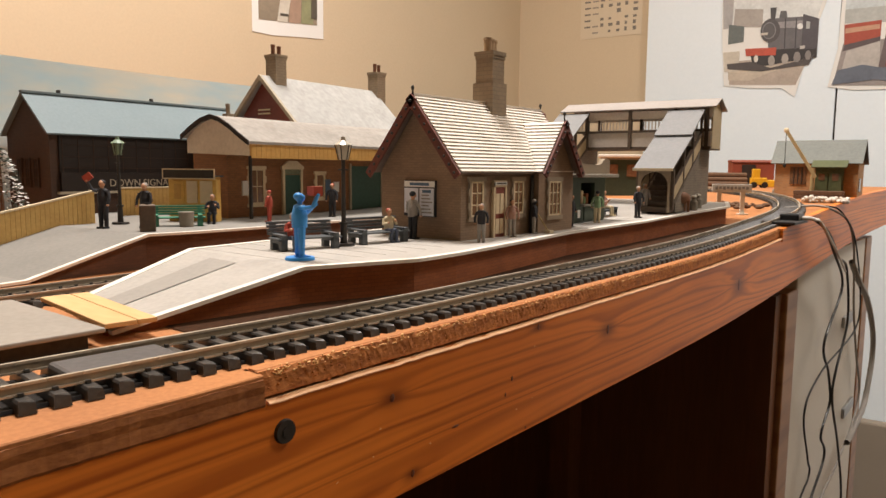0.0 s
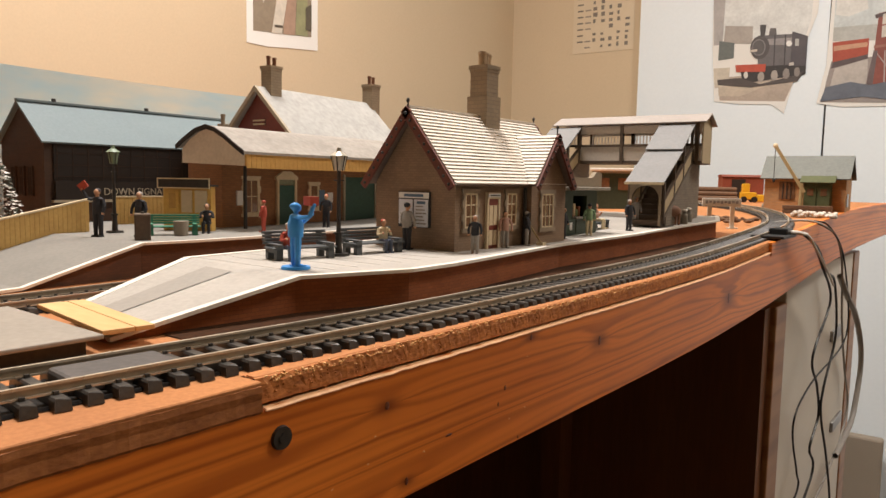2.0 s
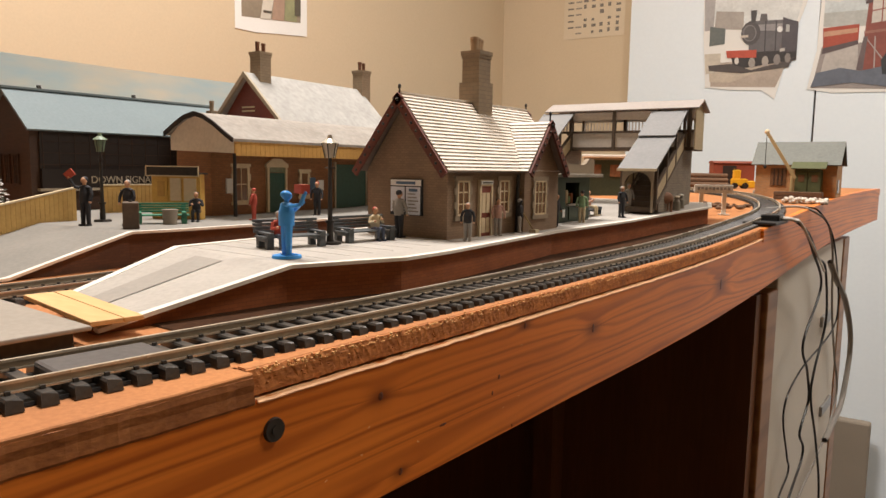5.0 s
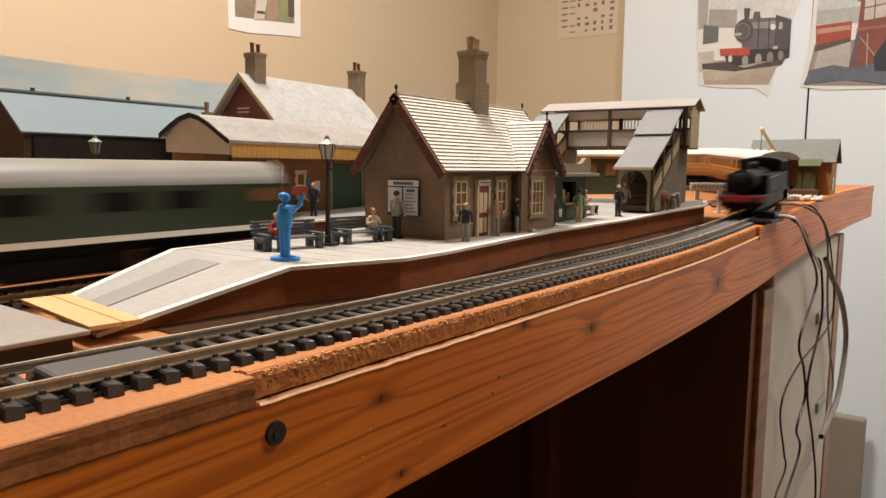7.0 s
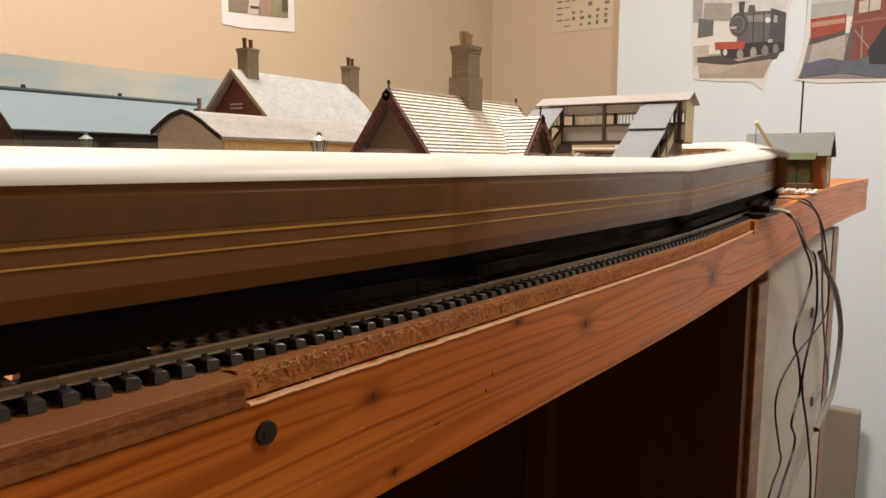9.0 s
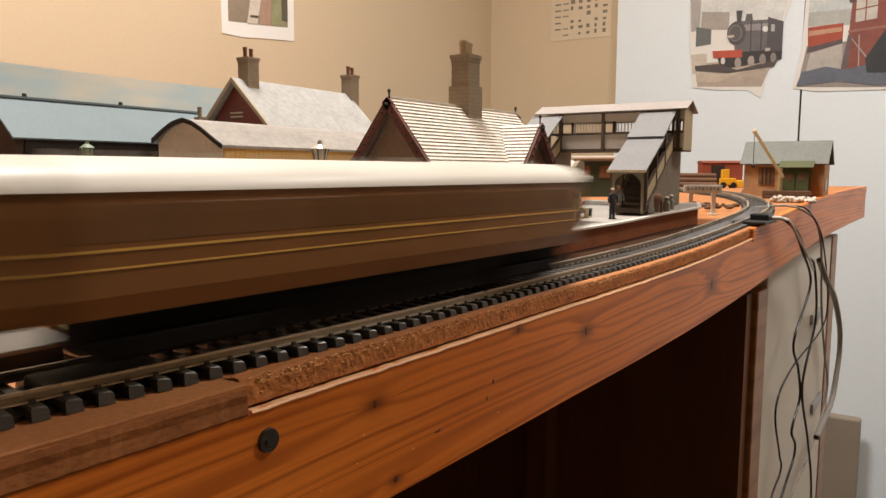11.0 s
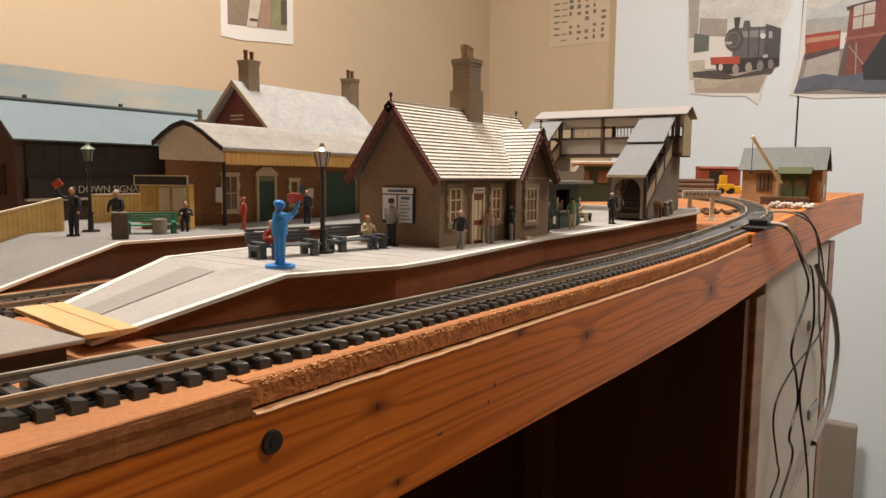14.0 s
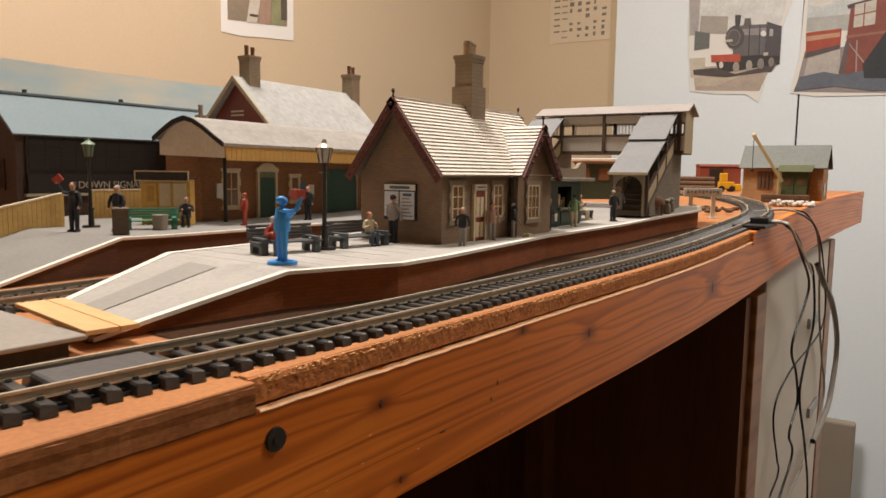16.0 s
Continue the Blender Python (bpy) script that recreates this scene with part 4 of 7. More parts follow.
def green_coach():
    c = thing("four_wheel_coach", pose(0, 0, 0), "short green coach with white roof and pale windows", "train coach", "coaches of the green train")
    L, hw = 0.0465, 0.0170
    bm = box(bmesh.new(), -hw, hw, -L, L, 0.0160, 0.0405, bevel=0.0006)
    body = part("body", bm, COACH_GREEN, c)
    bm = bmesh.new()
    prism(bm, roof_section(hw + 0.0006, 0.0402, 0.0475), "y", -L - 0.001, L + 0.001)
    part("roof", bm, COACH_ROOF, c, "white domed roof", smooth=True)
    for s in (-1, 1):
        for y in (-0.029, 0.0, 0.029):
            part("window", box(bmesh.new(), s * hw - 0.0005, s * hw + 0.0005, y - 0.0085, y + 0.0085, 0.0260, 0.0362, bevel=0.0003), COACH_PANE, body)
        part("lining", box(bmesh.new(), s * hw - 0.0003, s * hw + 0.0004, -L + 0.002, L - 0.002, 0.0180, 0.0186), CREAM, body)
    bm = bmesh.new()
    box(bm, -0.0135, 0.0135, -L + 0.003, L - 0.003, 0.0105, 0.0160)
    for y in (-0.029, 0.029):
        wheelset(bm, y, 0.0063)
        for s in (-1, 1):
            box(bm, s * 0.0128 - 0.001, s * 0.0128 + 0.001, y - 0.006, y + 0.006, 0.0045, 0.0105)
    part("underframe", bm, UNDERFRAME, c)
    return c


brown_train = [(tank_loco(), 0.058, 0.028)]
coach = teak_coach()
brown_train.append((coach, 0.109, 0.072))
for _ in range(4):
    brown_train.append((copy_thing(coach, pose(0, 0, 0)), 0.109, 0.072))
green_train = [(diesel_loco(), 0.1205, 0.07), (red_van(), 0.0495, 0.028)]
coach = green_coach()
green_train.append((coach, 0.049, 0.029))
for _ in range(4):
    green_train.append((copy_thing(coach, pose(0, 0, 0)), 0.049, 0.029))

# where the heads of the trains are: seconds and metres along their loops
HEAD_BROWN = [(0.0, 3.16), (6.3, 0.83), (6.5, 0.755), (6.8, 0.645), (7.0, 0.57), (7.2, 0.50), (7.6, 0.375), (7.9, 0.274), (8.1, 0.201), (8.3, 0.122), (8.5, 0.036), (8.6, -0.002), (8.7, -0.036), (9.0, -0.141), (11.3, -1.048), (11.5, -1.121), (16.0, -2.786)]
HEAD_GREEN = [(0.0, -0.25), (3.0, -0.25), (4.0, -0.22), (5.0, -0.12), (6.0, 0.05), (6.5, 0.160), (6.8, 0.221), (7.0, 0.266), (7.2, 0.316), (7.6, 0.417), (7.9, 0.500), (8.1, 0.558), (8.3, 0.617), (11.5, 1.60), (16.0, 2.75)]


def train_rows(way, heads, sign, offset, half, ahead):
    """Rows for one vehicle, its middle so far behind the head."""
    rows_ = []
    for i in range(0, 81):
        t = i * 0.2
        h = float(np.interp(t, [a for a, b in heads], [b for a, b in heads]))
        s = ahead(h) - sign * offset
        rows_.append((t, way.vehicle(s, half, sign)))
    return rows_


def motions():
    back = 0.0
    for ob, half_len, half_wheel in brown_train:
        walk(ob, train_rows(WAY_FRONT, HEAD_BROWN, -1, back + half_len, half_wheel, lambda h: h - Y0))
        back += 2 * half_len
    back = 0.0
    for ob, half_len, half_wheel in green_train:
        walk(ob, train_rows(WAY_REAR, HEAD_GREEN, 1, back + half_len, half_wheel, lambda h: h + 1.25))
        back += 2 * half_len

# ---------------------------------------------------------------- platforms
PZ = 0.0135  # height of both platforms over the board


def platform_body(name, edge, rear, heights, label, base=-0.004, paving=None):
    """edge and rear: matching plan points (x, y); heights: top at each."""
    p = thing(name, pose(0, 0, 0), label, "platform")
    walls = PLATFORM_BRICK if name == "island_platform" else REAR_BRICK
    bm = bmesh.new()
    tops = []
    ex, rx = [Vector((*e, h)) for e, h in zip(edge, heights)], [Vector((*r, h)) for r, h in zip(rear, heights)]
    for i in range(len(ex) - 1):
        for j in range(8 if i < len(ex) - 2 else 9):
            a, b = ex[i].lerp(ex[i + 1], j / 8), rx[i].lerp(rx[i + 1], j / 8)
            tops.append([bm.verts.new(a.lerp(b, k / 10)) for k in range(11)])
    for a, b in zip(tops, tops[1:]):
        for k in range(10):
            bm.faces.new((a[k], b[k], b[k + 1], a[k + 1]))
    part("surface", bm, paving or PAVING, p, "grey paving paper")
    for nm, line in (("front_wall", edge), ("rear_wall", rear)):
        bm = bmesh.new()
        sgn = 1 if nm == "front_wall" else -1
        pts = [(e[0] - 0.0012 * sgn, e[1], 0) for e in line]
        rings = [[bm.verts.new((x, y, base)), bm.verts.new((x, y, h - 0.0006)), bm.verts.new((x - 0.003 * sgn, y, h - 0.0006)), bm.verts.new((x - 0.003 * sgn, y, base))] for (x, y, _), h in zip(pts, heights)]
        for r0, r1 in zip(rings, rings[1:]):
            for j in range(4):
                bm.faces.new((r0[j], r0[(j + 1) % 4], r1[(j + 1) % 4], r1[j]))
        for r in (rings[0], rings[-1]):
            bm.faces.new(r)
        part(nm, bm, walls, p, "brown brick-paper wall")
        bm = bmesh.new()
        sweep(bm, [(e[0], e[1], h + 0.0004) for e, h in zip(line, heights)], [(-0.0016, 0.0), (0.0016, 0.0), (0.0016, -0.0013), (-0.0016, -0.0013)])
        part("white_edge", bm, WHITE, p, "chipped white edging")
    return p


f_edge = [(-0.1925, 0.0955), (-0.188, 0.161), (-0.1800, 0.186), (-0.1735, 0.205), (-0.1745, 0.2325), (-0.1895, 0.352), (-0.1862, 0.4476), (-0.1825, 0.5211), (-0.1735, 0.578), (-0.1850, 0.612)]
f_rear = [(-0.247, 0.1110), (-0.2640, 0.166), (-0.2665, 0.190), (-0.2685, 0.210), (-0.2710, 0.236), (-0.2790, 0.352), (-0.2860, 0.4476), (-0.2910, 0.5211), (-0.2950, 0.578), (-0.2960, 0.612)]
f_top = [0.0015] + [PZ + board_z(0, p[1]) for p in f_edge[1:]]
platform_front = platform_body("island_platform", f_edge, f_rear, f_top, "model station platform with ramp, white edging and brick sides")
bm = bmesh.new()
# worn darker strip along the ramp, paving joints beside it
for i in range(15):
    k0, k1 = 0.08 + i * 0.055, 0.08 + (i + 1) * 0.055
    def ramp_at(k, s):
        x = f_edge[0][0] + (f_edge[1][0] - f_edge[0][0]) * k
        y = f_edge[0][1] + (f_edge[1][1] - f_edge[0][1]) * k
        xr = f_rear[0][0] + (f_rear[1][0] - f_rear[0][0]) * k
        yr = f_rear[0][1] + (f_rear[1][1] - f_rear[0][1]) * k
        return (x + (xr - x) * s, y + (yr - y) * s, 0.0015 + (PZ - 0.0015) * k + 0.0003)
    sheet(bm, [ramp_at(k0, 0.44), ramp_at(k1, 0.44), ramp_at(k1, 0.70), ramp_at(k0, 0.70)])
part("ramp_strip", bm, PAVING_DARK, platform_front, "darker worn strip on the ramp")
bm = bmesh.new()
for i in range(26):
    y = 0.170 + i * 0.0125
    box(bm, -0.262 - (y - 0.17) * 0.07, -0.192, y - 0.00006, y + 0.00006, PZ + board_z(0, y), PZ + board_z(0, y) + 0.0001)
part("paving_joints", bm, PAVING_JOINT, platform_front)

# added dark sheet over the board, from the platform wall to the sleepers
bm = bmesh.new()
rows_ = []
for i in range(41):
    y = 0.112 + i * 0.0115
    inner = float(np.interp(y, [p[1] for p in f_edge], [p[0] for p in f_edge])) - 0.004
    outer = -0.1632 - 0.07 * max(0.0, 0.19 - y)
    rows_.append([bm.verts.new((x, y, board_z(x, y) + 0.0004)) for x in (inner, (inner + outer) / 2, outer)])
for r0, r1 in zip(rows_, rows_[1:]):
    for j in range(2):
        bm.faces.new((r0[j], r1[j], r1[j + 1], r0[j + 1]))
part("foot_strip", bm, FOOT_DARK, platform_front, "dark strip laid along the platform's foot")


def rw(u, v):
    return to_world(u, v)


r_edge = [rw(-0.318, 0.085), rw(-0.3215, 0.150), rw(-0.3235, 0.210), rw(-0.319, 0.235), rw(-0.3150, 0.30), rw(-0.314, 0.44), rw(-0.314, 0.54), rw(-0.318, 0.62)]
r_rear = [rw(-0.425, 0.085), rw(-0.440, 0.150), rw(-0.445, 0.210), rw(-0.50, 0.235), rw(-0.52, 0.30), rw(-0.52, 0.44), rw(-0.50, 0.54), rw(-0.48, 0.62)]
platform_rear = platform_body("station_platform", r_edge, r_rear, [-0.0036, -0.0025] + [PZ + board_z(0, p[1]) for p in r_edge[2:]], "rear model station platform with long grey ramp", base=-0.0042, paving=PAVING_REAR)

# ---------------------------------------------------------------- road and crossing at the platform's foot
road = thing("raised_roadway", pose(-0.1818, 0.0905, 0), "grey card roadway raised beside the track", "roadway")
RZ = pose(0, 0, 0, 0, 0, -6)
part("deck", box(bmesh.new(), -0.062, 0.0, -0.30, -0.001, 0.0040, 0.0053, None, 0.0004), ROAD, road)
# the shade below the deck is put into this side's dark colour
part("edge", box(bmesh.new(), -0.060, -0.002, -0.30, -0.005, 0.0, 0.0040), DARK_EDGE, road, "card side with its shade painted dark")
crossing = thing("foot_crossing", pose(-0.1850, 0.0905, 0.0050), "ochre plank foot crossing in two boards", "crossing")
for k, (y0, y1) in enumerate(((0.0, 0.0088), (0.0091, 0.0145))):
    part("plank", box(bmesh.new(), -0.0550, 0.0, y0, y1, -0.0008, 0.0006, RZ, 0.0002), YELLOW_PLANK, crossing)
infill = thing("track_infill", pose(-0.1536, 0.078, 0, 0, 0, -4.2), "dark grey board laid between the rails", "track board")
bm = box(bmesh.new(), -0.0068, 0.0066, -0.0125, 0.0125, 0.0, 0.0046, bevel=0.0010)
part("board", bm, INFILL, infill)

# ---------------------------------------------------------------- small shared builders


def roof_courses(parent, a, b, c, d, courses, mat, name="slate_course", thick=0.0009, clip=None):
    """Lapped courses from the eave a-b up to the ridge d-c; each course is its own strip."""
    a, b, c, d = map(Vector, (a, b, c, d))
    n = (b - a).cross(d - a).normalized()
    if n.z < 0:
        n = -n
    for i in range(courses):
        k0, k1 = i / courses, (i + 0.89) / courses
        p0, p1 = a.lerp(d, k0), b.lerp(c, k0)
        q0, q1 = a.lerp(d, k1), b.lerp(c, k1)
        bm = bmesh.new()
        lo = [bm.verts.new(v) for v in (p0 + n * thick, p1 + n * thick, q1 + n * thick * 0.35, q0 + n * thick * 0.35)]
        hi = [bm.verts.new(v) for v in (p0, p1, q1, q0)]
        bm.faces.new(lo)
        bm.faces.new(hi[::-1])
        for j in range(4):
            bm.faces.new((lo[j], hi[j], hi[(j + 1) % 4], lo[(j + 1) % 4]))
        part(name, bm, mat, parent)


def slab(bm, pts, thick, slot=0):
    """A flat plate under the given corner points."""
    v = [Vector(p) for p in pts]
    n = (v[1] - v[0]).cross(v[2] - v[0]).normalized()
    if n.z < 0:
        n = -n
    hi, lo = [bm.verts.new(p) for p in v], [bm.verts.new(p - n * thick) for p in v]
    k = len(v)
    bm.faces.new(hi)
    bm.faces.new(lo[::-1])
    for j in range(k):
        bm.faces.new((hi[j], lo[j], lo[(j + 1) % k], hi[(j + 1) % k]))
    return bm


def window_unit(parent, m, w, h, bars_x=1, bars_z=1, frame_mat=None, pane=None, surround=None):
    """Window facing local -y at m: surround, frame with bars and a pane set back."""
    fm = frame_mat or CREAM
    if surround:
        bm = bmesh.new()
        s = 0.0022
        box(bm, -w / 2 - s, w / 2 + s, -0.0009, 0.0004, -s, 0.0, m)
        box(bm, -w / 2 - s, w / 2 + s, -0.0007, 0.0004, h, h + s, m)
        for k in range(5):
            e = s * (1.0 if k % 2 else 0.55)
            box(bm, -w / 2 - e, -w / 2, -0.0006, 0.0004, h * k / 5, h * (k + 1) / 5, m)
            box(bm, w / 2, w / 2 + e, -0.0006, 0.0004, h * k / 5, h * (k + 1) / 5, m)
        part("surround", bm, surround, parent)
    bm = bmesh.new()
    f = 0.0009
    box(bm, -w / 2, w / 2, -0.0006, 0.0004, 0, f, m)
    box(bm, -w / 2, w / 2, -0.0006, 0.0004, h - f, h, m)
    box(bm, -w / 2, -w / 2 + f, -0.0006, 0.0004, 0, h, m)
    box(bm, w / 2 - f, w / 2, -0.0006, 0.0004, 0, h, m)
    for i in range(bars_x):
        x = -w / 2 + w * (i + 1) / (bars_x + 1)
        box(bm, x - 0.0003, x + 0.0003, -0.0005, 0.0003, 0, h, m)
    for i in range(bars_z):
        z = h * (i + 1) / (bars_z + 1)
        box(bm, -w / 2, w / 2, -0.0005, 0.0003, z - 0.0003, z + 0.0003, m)
    fr = part("window_frame", bm, fm, parent)
    bm = box(bmesh.new(), -w / 2 + 0.0003, w / 2 - 0.0003, -0.0001, 0.0003, 0.0003, h - 0.0003, m)
    part("pane", bm, pane or WINDOW, fr)


def chimney(parent, x, y, z0, z1, w, shoulder, pots, pot_mat, mat, pot_r=0.0017, pot_h=0.0075):
    bm = bmesh.new()
    box(bm, x - w * 0.60, x + w * 0.60, y - w * 0.60, y + w * 0.60, z0, shoulder)
    box(bm, x - w * 0.50, x + w * 0.50, y - w * 0.50, y + w * 0.50, shoulder, z1 - 0.004)
    box(bm, x - w * 0.53, x + w * 0.53, y - w * 0.53, y + w * 0.53, z1 - 0.004, z1 - 0.0022)
    box(bm, x - w * 0.57, x + w * 0.57, y - w * 0.57, y + w * 0.57, z1 - 0.0022, z1)
    st = part("chimney", bm, mat, parent, "grey stone chimney stack")
    for i in range(pots):
        o = (i - (pots - 1) / 2) * w * (0.75 / max(pots - 1, 1))
        bm = bmesh.new()
        tube(bm, (x - o * 0.3, y + o, z1), (x - o * 0.3, y + o, z1 + pot_h), pot_r * 0.9, pot_r, 12)
        tube(bm, (x - o * 0.3, y + o, z1 + pot_h - 0.0010), (x - o * 0.3, y + o, z1 + pot_h + 0.0002), pot_r * 1.12, pot_r * 1.05, 12)
        part("chimney_pot", bm, pot_mat, st, "weathered clay chimney pot", smooth=True)


# ---------------------------------------------------------------- waiting room house on the island platform
HX, HY = -0.203, 0.2708
house = thing("station_house", pose(HX, HY, PZ), "grey stone-paper model station house with pale lapped roof", "model house")
D, LEN, EV, AP = 0.0518, 0.1075, 0.0335, 0.0680
bm = bmesh.new()
prism(bm, [(0, 0), (0, EV), (-D / 2, AP), (-D, EV), (-D, 0)], "y", 0, LEN)
part("wall", bm, STONE, house)
WY0, WY1, WX = 0.0632, 0.1010, 0.0045
bm = bmesh.new()
wc = (WY0 + WY1) / 2
prism(bm, [(WY0, 0), (WY1, 0), (WY1, EV), (wc, 0.0585), (WY0, EV)], "x", -0.01, WX)
part("wing_wall", bm, STONE, house)
# backing of the roof and the courses on it
OH, GO = 0.004, 0.0055
eave_f, ridge, eave_b = (OH, EV - 0.0005), (-D / 2, AP + 0.0018), (-D - OH, EV - 0.0005)
bm = bmesh.new()
slab(bm, [(eave_f[0], -GO + 0.0005, eave_f[1]), (eave_f[0], LEN + GO - 0.0005, eave_f[1]), (ridge[0], LEN + GO - 0.0005, ridge[1]), (ridge[0], -GO + 0.0005, ridge[1])], 0.0012)
slab(bm, [(eave_b[0], -GO + 0.0005, eave_b[1]), (eave_b[0], LEN + GO - 0.0005, eave_b[1]), (ridge[0], LEN + GO - 0.0005, ridge[1]), (ridge[0], -GO + 0.0005, ridge[1])], 0.0012)
wr = 0.0608
wl_e, wr_e = (WX + OH, WY0 - 0.003, EV - 0.0005), (WX + OH, WY1 + 0.003, EV - 0.0005)
deep = -D / 2 + 0.004
slab(bm, [wl_e, (deep, WY0 - 0.003, EV - 0.0005), (deep, wc, wr), (WX + OH, wc, wr)], 0.0010)
slab(bm, [wr_e, (deep, WY1 + 0.003, EV - 0.0005), (deep, wc, wr), (WX + OH, wc, wr)], 0.0010)
roof = part("roof", bm, SLATE_GAP, house, "dark roof backing")
roof_courses(roof, (eave_f[0], -GO, eave_f[1]), (eave_f[0], LEN + GO, eave_f[1]), (ridge[0], LEN + GO, ridge[1]), (ridge[0], -GO, ridge[1]), 21, SLATE_PALE)
roof_courses(roof, wl_e, (deep, WY0 - 0.003, EV - 0.0005), (deep, wc, wr), (WX + OH, wc, wr), 15, SLATE_PALE)
roof_courses(roof, (eave_b[0], -GO, eave_b[1]), (eave_b[0], LEN + GO, eave_b[1]), (ridge[0], LEN + GO, ridge[1]), (ridge[0], -GO, ridge[1]), 12, SLATE_PALE)
part("ridge", box(bmesh.new(), ridge[0] - 0.0009, ridge[0] + 0.0009, -GO, LEN + GO, ridge[1] + 0.0002, ridge[1] + 0.0012), SLATE_PALE, house)


def bargeboard(parent, apex, foot, out, deep=0.0042, flip=False):
    """A sloping board with rounded drops below, from the apex to the foot, on the plane facing out."""
    a, f, o = Vector(apex), Vector(foot), Vector(out)
    d = (f - a).normalized()
    down = o.cross(d)
    if down.z > 0:
        down = -down
    bm = bmesh.new()
    hi = [a, f, f + down * deep, a + down * deep]
    v0, v1 = [bm.verts.new(p) for p in hi], [bm.verts.new(p + o * 0.0012) for p in hi]
    bm.faces.new(v0)
    bm.faces.new(v1[::-1])
    for j in range(4):
        bm.faces.new((v0[j], v1[j], v1[(j + 1) % 4], v0[(j + 1) % 4]))
    board = part("bargeboard", bm, BARGE, parent, "dark red scalloped bargeboard")
    n = int((f - a).length / 0.0046)
    bm = bmesh.new()
    for i in range(n):
        c = a + d * ((i + 0.5) * (f - a).length / n) + down * (deep * 0.55) + o * 0.0012
        ball(bm, c, 0.0008, seg=8)
    part("pierced_drops", bm, IRON, board)


for sx in (OH, -D - OH):
    bargeboard(house, (-D / 2, -GO - 0.0006, AP + 0.0024), (sx + (0.0008 if sx > 0 else -0.0008), -GO - 0.0006, EV - 0.0012), (0, -1, 0))
    bargeboard(house, (-D / 2, LEN + GO + 0.0006, AP + 0.0024), (sx + (0.0008 if sx > 0 else -0.0008), LEN + GO + 0.0006, EV - 0.0012), (0, 1, 0))
for sy in (WY0 - 0.0036, WY1 + 0.0036):
    bargeboard(house, (WX + OH + 0.0006, wc, wr + 0.0008), (WX + OH + 0.0006, sy, EV - 0.0012), (1, 0, 0), 0.0036)


def finial(parent, x, y, z):
    bm = bmesh.new()
    tube(bm, (x, y, z - 0.003), (x, y, z + 0.0020), 0.0005, 0.0004, 8)
    ball(bm, (x, y, z + 0.0023), 0.0009, 1, 1, 1.4, 8)
    part("finial", bm, IRON, parent, "small dark finial")


finial(house, -D / 2, -GO, AP + 0.003)
finial(house, -D / 2, LEN + GO, AP + 0.003)
finial(house, WX + OH, wc, wr + 0.002)
chimney(house, -D / 2 - 0.001, 0.0605, 0.055, 0.0985, 0.0112, 0.0815, 3, POT_PALE, CHIMNEY_STONE, 0.0024, 0.0070)


def on_front(y, z, x=0.0004):
    return Matrix.Translation((x, y, z)) @ Matrix.Rotation(radians(90), 4, "Z")


window_unit(house, on_front(0.0122, 0.0112), 0.0100, 0.0172, 1, 2, CREAM, WINDOW, STONE_PLAIN)
window_unit(house, on_front(0.0492, 0.0112), 0.0092, 0.0172, 1, 2, CREAM, WINDOW, STONE_PLAIN)
window_unit(house, on_front(0.0795, 0.0092, WX + 0.0004), 0.0128, 0.0190, 2, 2, CREAM, WINDOW, STONE_PLAIN)
bm = bmesh.new()
dm = on_front(0.0312, 0.0)
box(bm, -0.0058, -0.0044, -0.0012, 0.0004, 0, 0.0285, dm)
box(bm, 0.0044, 0.0058, -0.0012, 0.0004, 0, 0.0285, dm)
box(bm, -0.0058, 0.0058, -0.0012, 0.0004, 0.0255, 0.0288, dm)
door = part("door", bm, CREAM, house, "cream door frame")
bm = bmesh.new()
box(bm, -0.0044, 0.0044, -0.0006, 0.0003, 0, 0.0255, dm)
leaf = part("leaf", bm, MAROON, door, "maroon door leaf with cream panels")
for x0, x1, z0, z1 in ((-0.0034, -0.0004, 0.012, 0.0222), (0.0004, 0.0034, 0.012, 0.0222), (-0.0034, -0.0004, 0.0018, 0.0095), (0.0004, 0.0034, 0.0018, 0.0095)):
    part("door_panel", box(bmesh.new(), x0, x1, -0.0009, -0.0004, z0, z1, dm), CREAM, house)
part("name_board", box(bmesh.new(), -0.0052, 0.0052, -0.0016, -0.001, 0.0264, 0.0282, dm), PAPER, house, "small pale name board")
part("name_bar", box(bmesh.new(), -0.004, 0.004, -0.0019, -0.0015, 0.0270, 0.0276, dm), IRON, house)
# drainpipe at the wing
bm = bmesh.new()
tube(bm, (0.0016, 0.0612, 0.0), (0.0016, 0.0612, EV - 0.002), 0.0009, seg=8)
part("drainpipe", bm, IRON, house)
# notice board on the gable wall: blue-white sheets with grey text bars
nb = thing("notice_board", pose(HX - 0.0349, HY - 0.0011, PZ + 0.0108), "two-sheet white timetable notice on the gable wall", "notice board")
part("backing", box(bmesh.new(), 0, 0.0202, -0.0003, 0.0010, 0, 0.0178), DARK_CLOTH, nb)
part("header", box(bmesh.new(), 0.0003, 0.0199, -0.0006, 0.0, 0.0146, 0.0175), PAPER, nb)
part("header_bar", box(bmesh.new(), 0.004, 0.0165, -0.0008, -0.0004, 0.0153, 0.0167), BLUE_DARK, nb)
for x0 in (0.0004, 0.0104):
    part("sheet", box(bmesh.new(), x0, x0 + 0.0090, -0.0006, 0.0, 0.0004 + (0.0012 if x0 < 0.005 else 0), 0.0140), BLUE_PAPER, nb)
bm = bmesh.new()
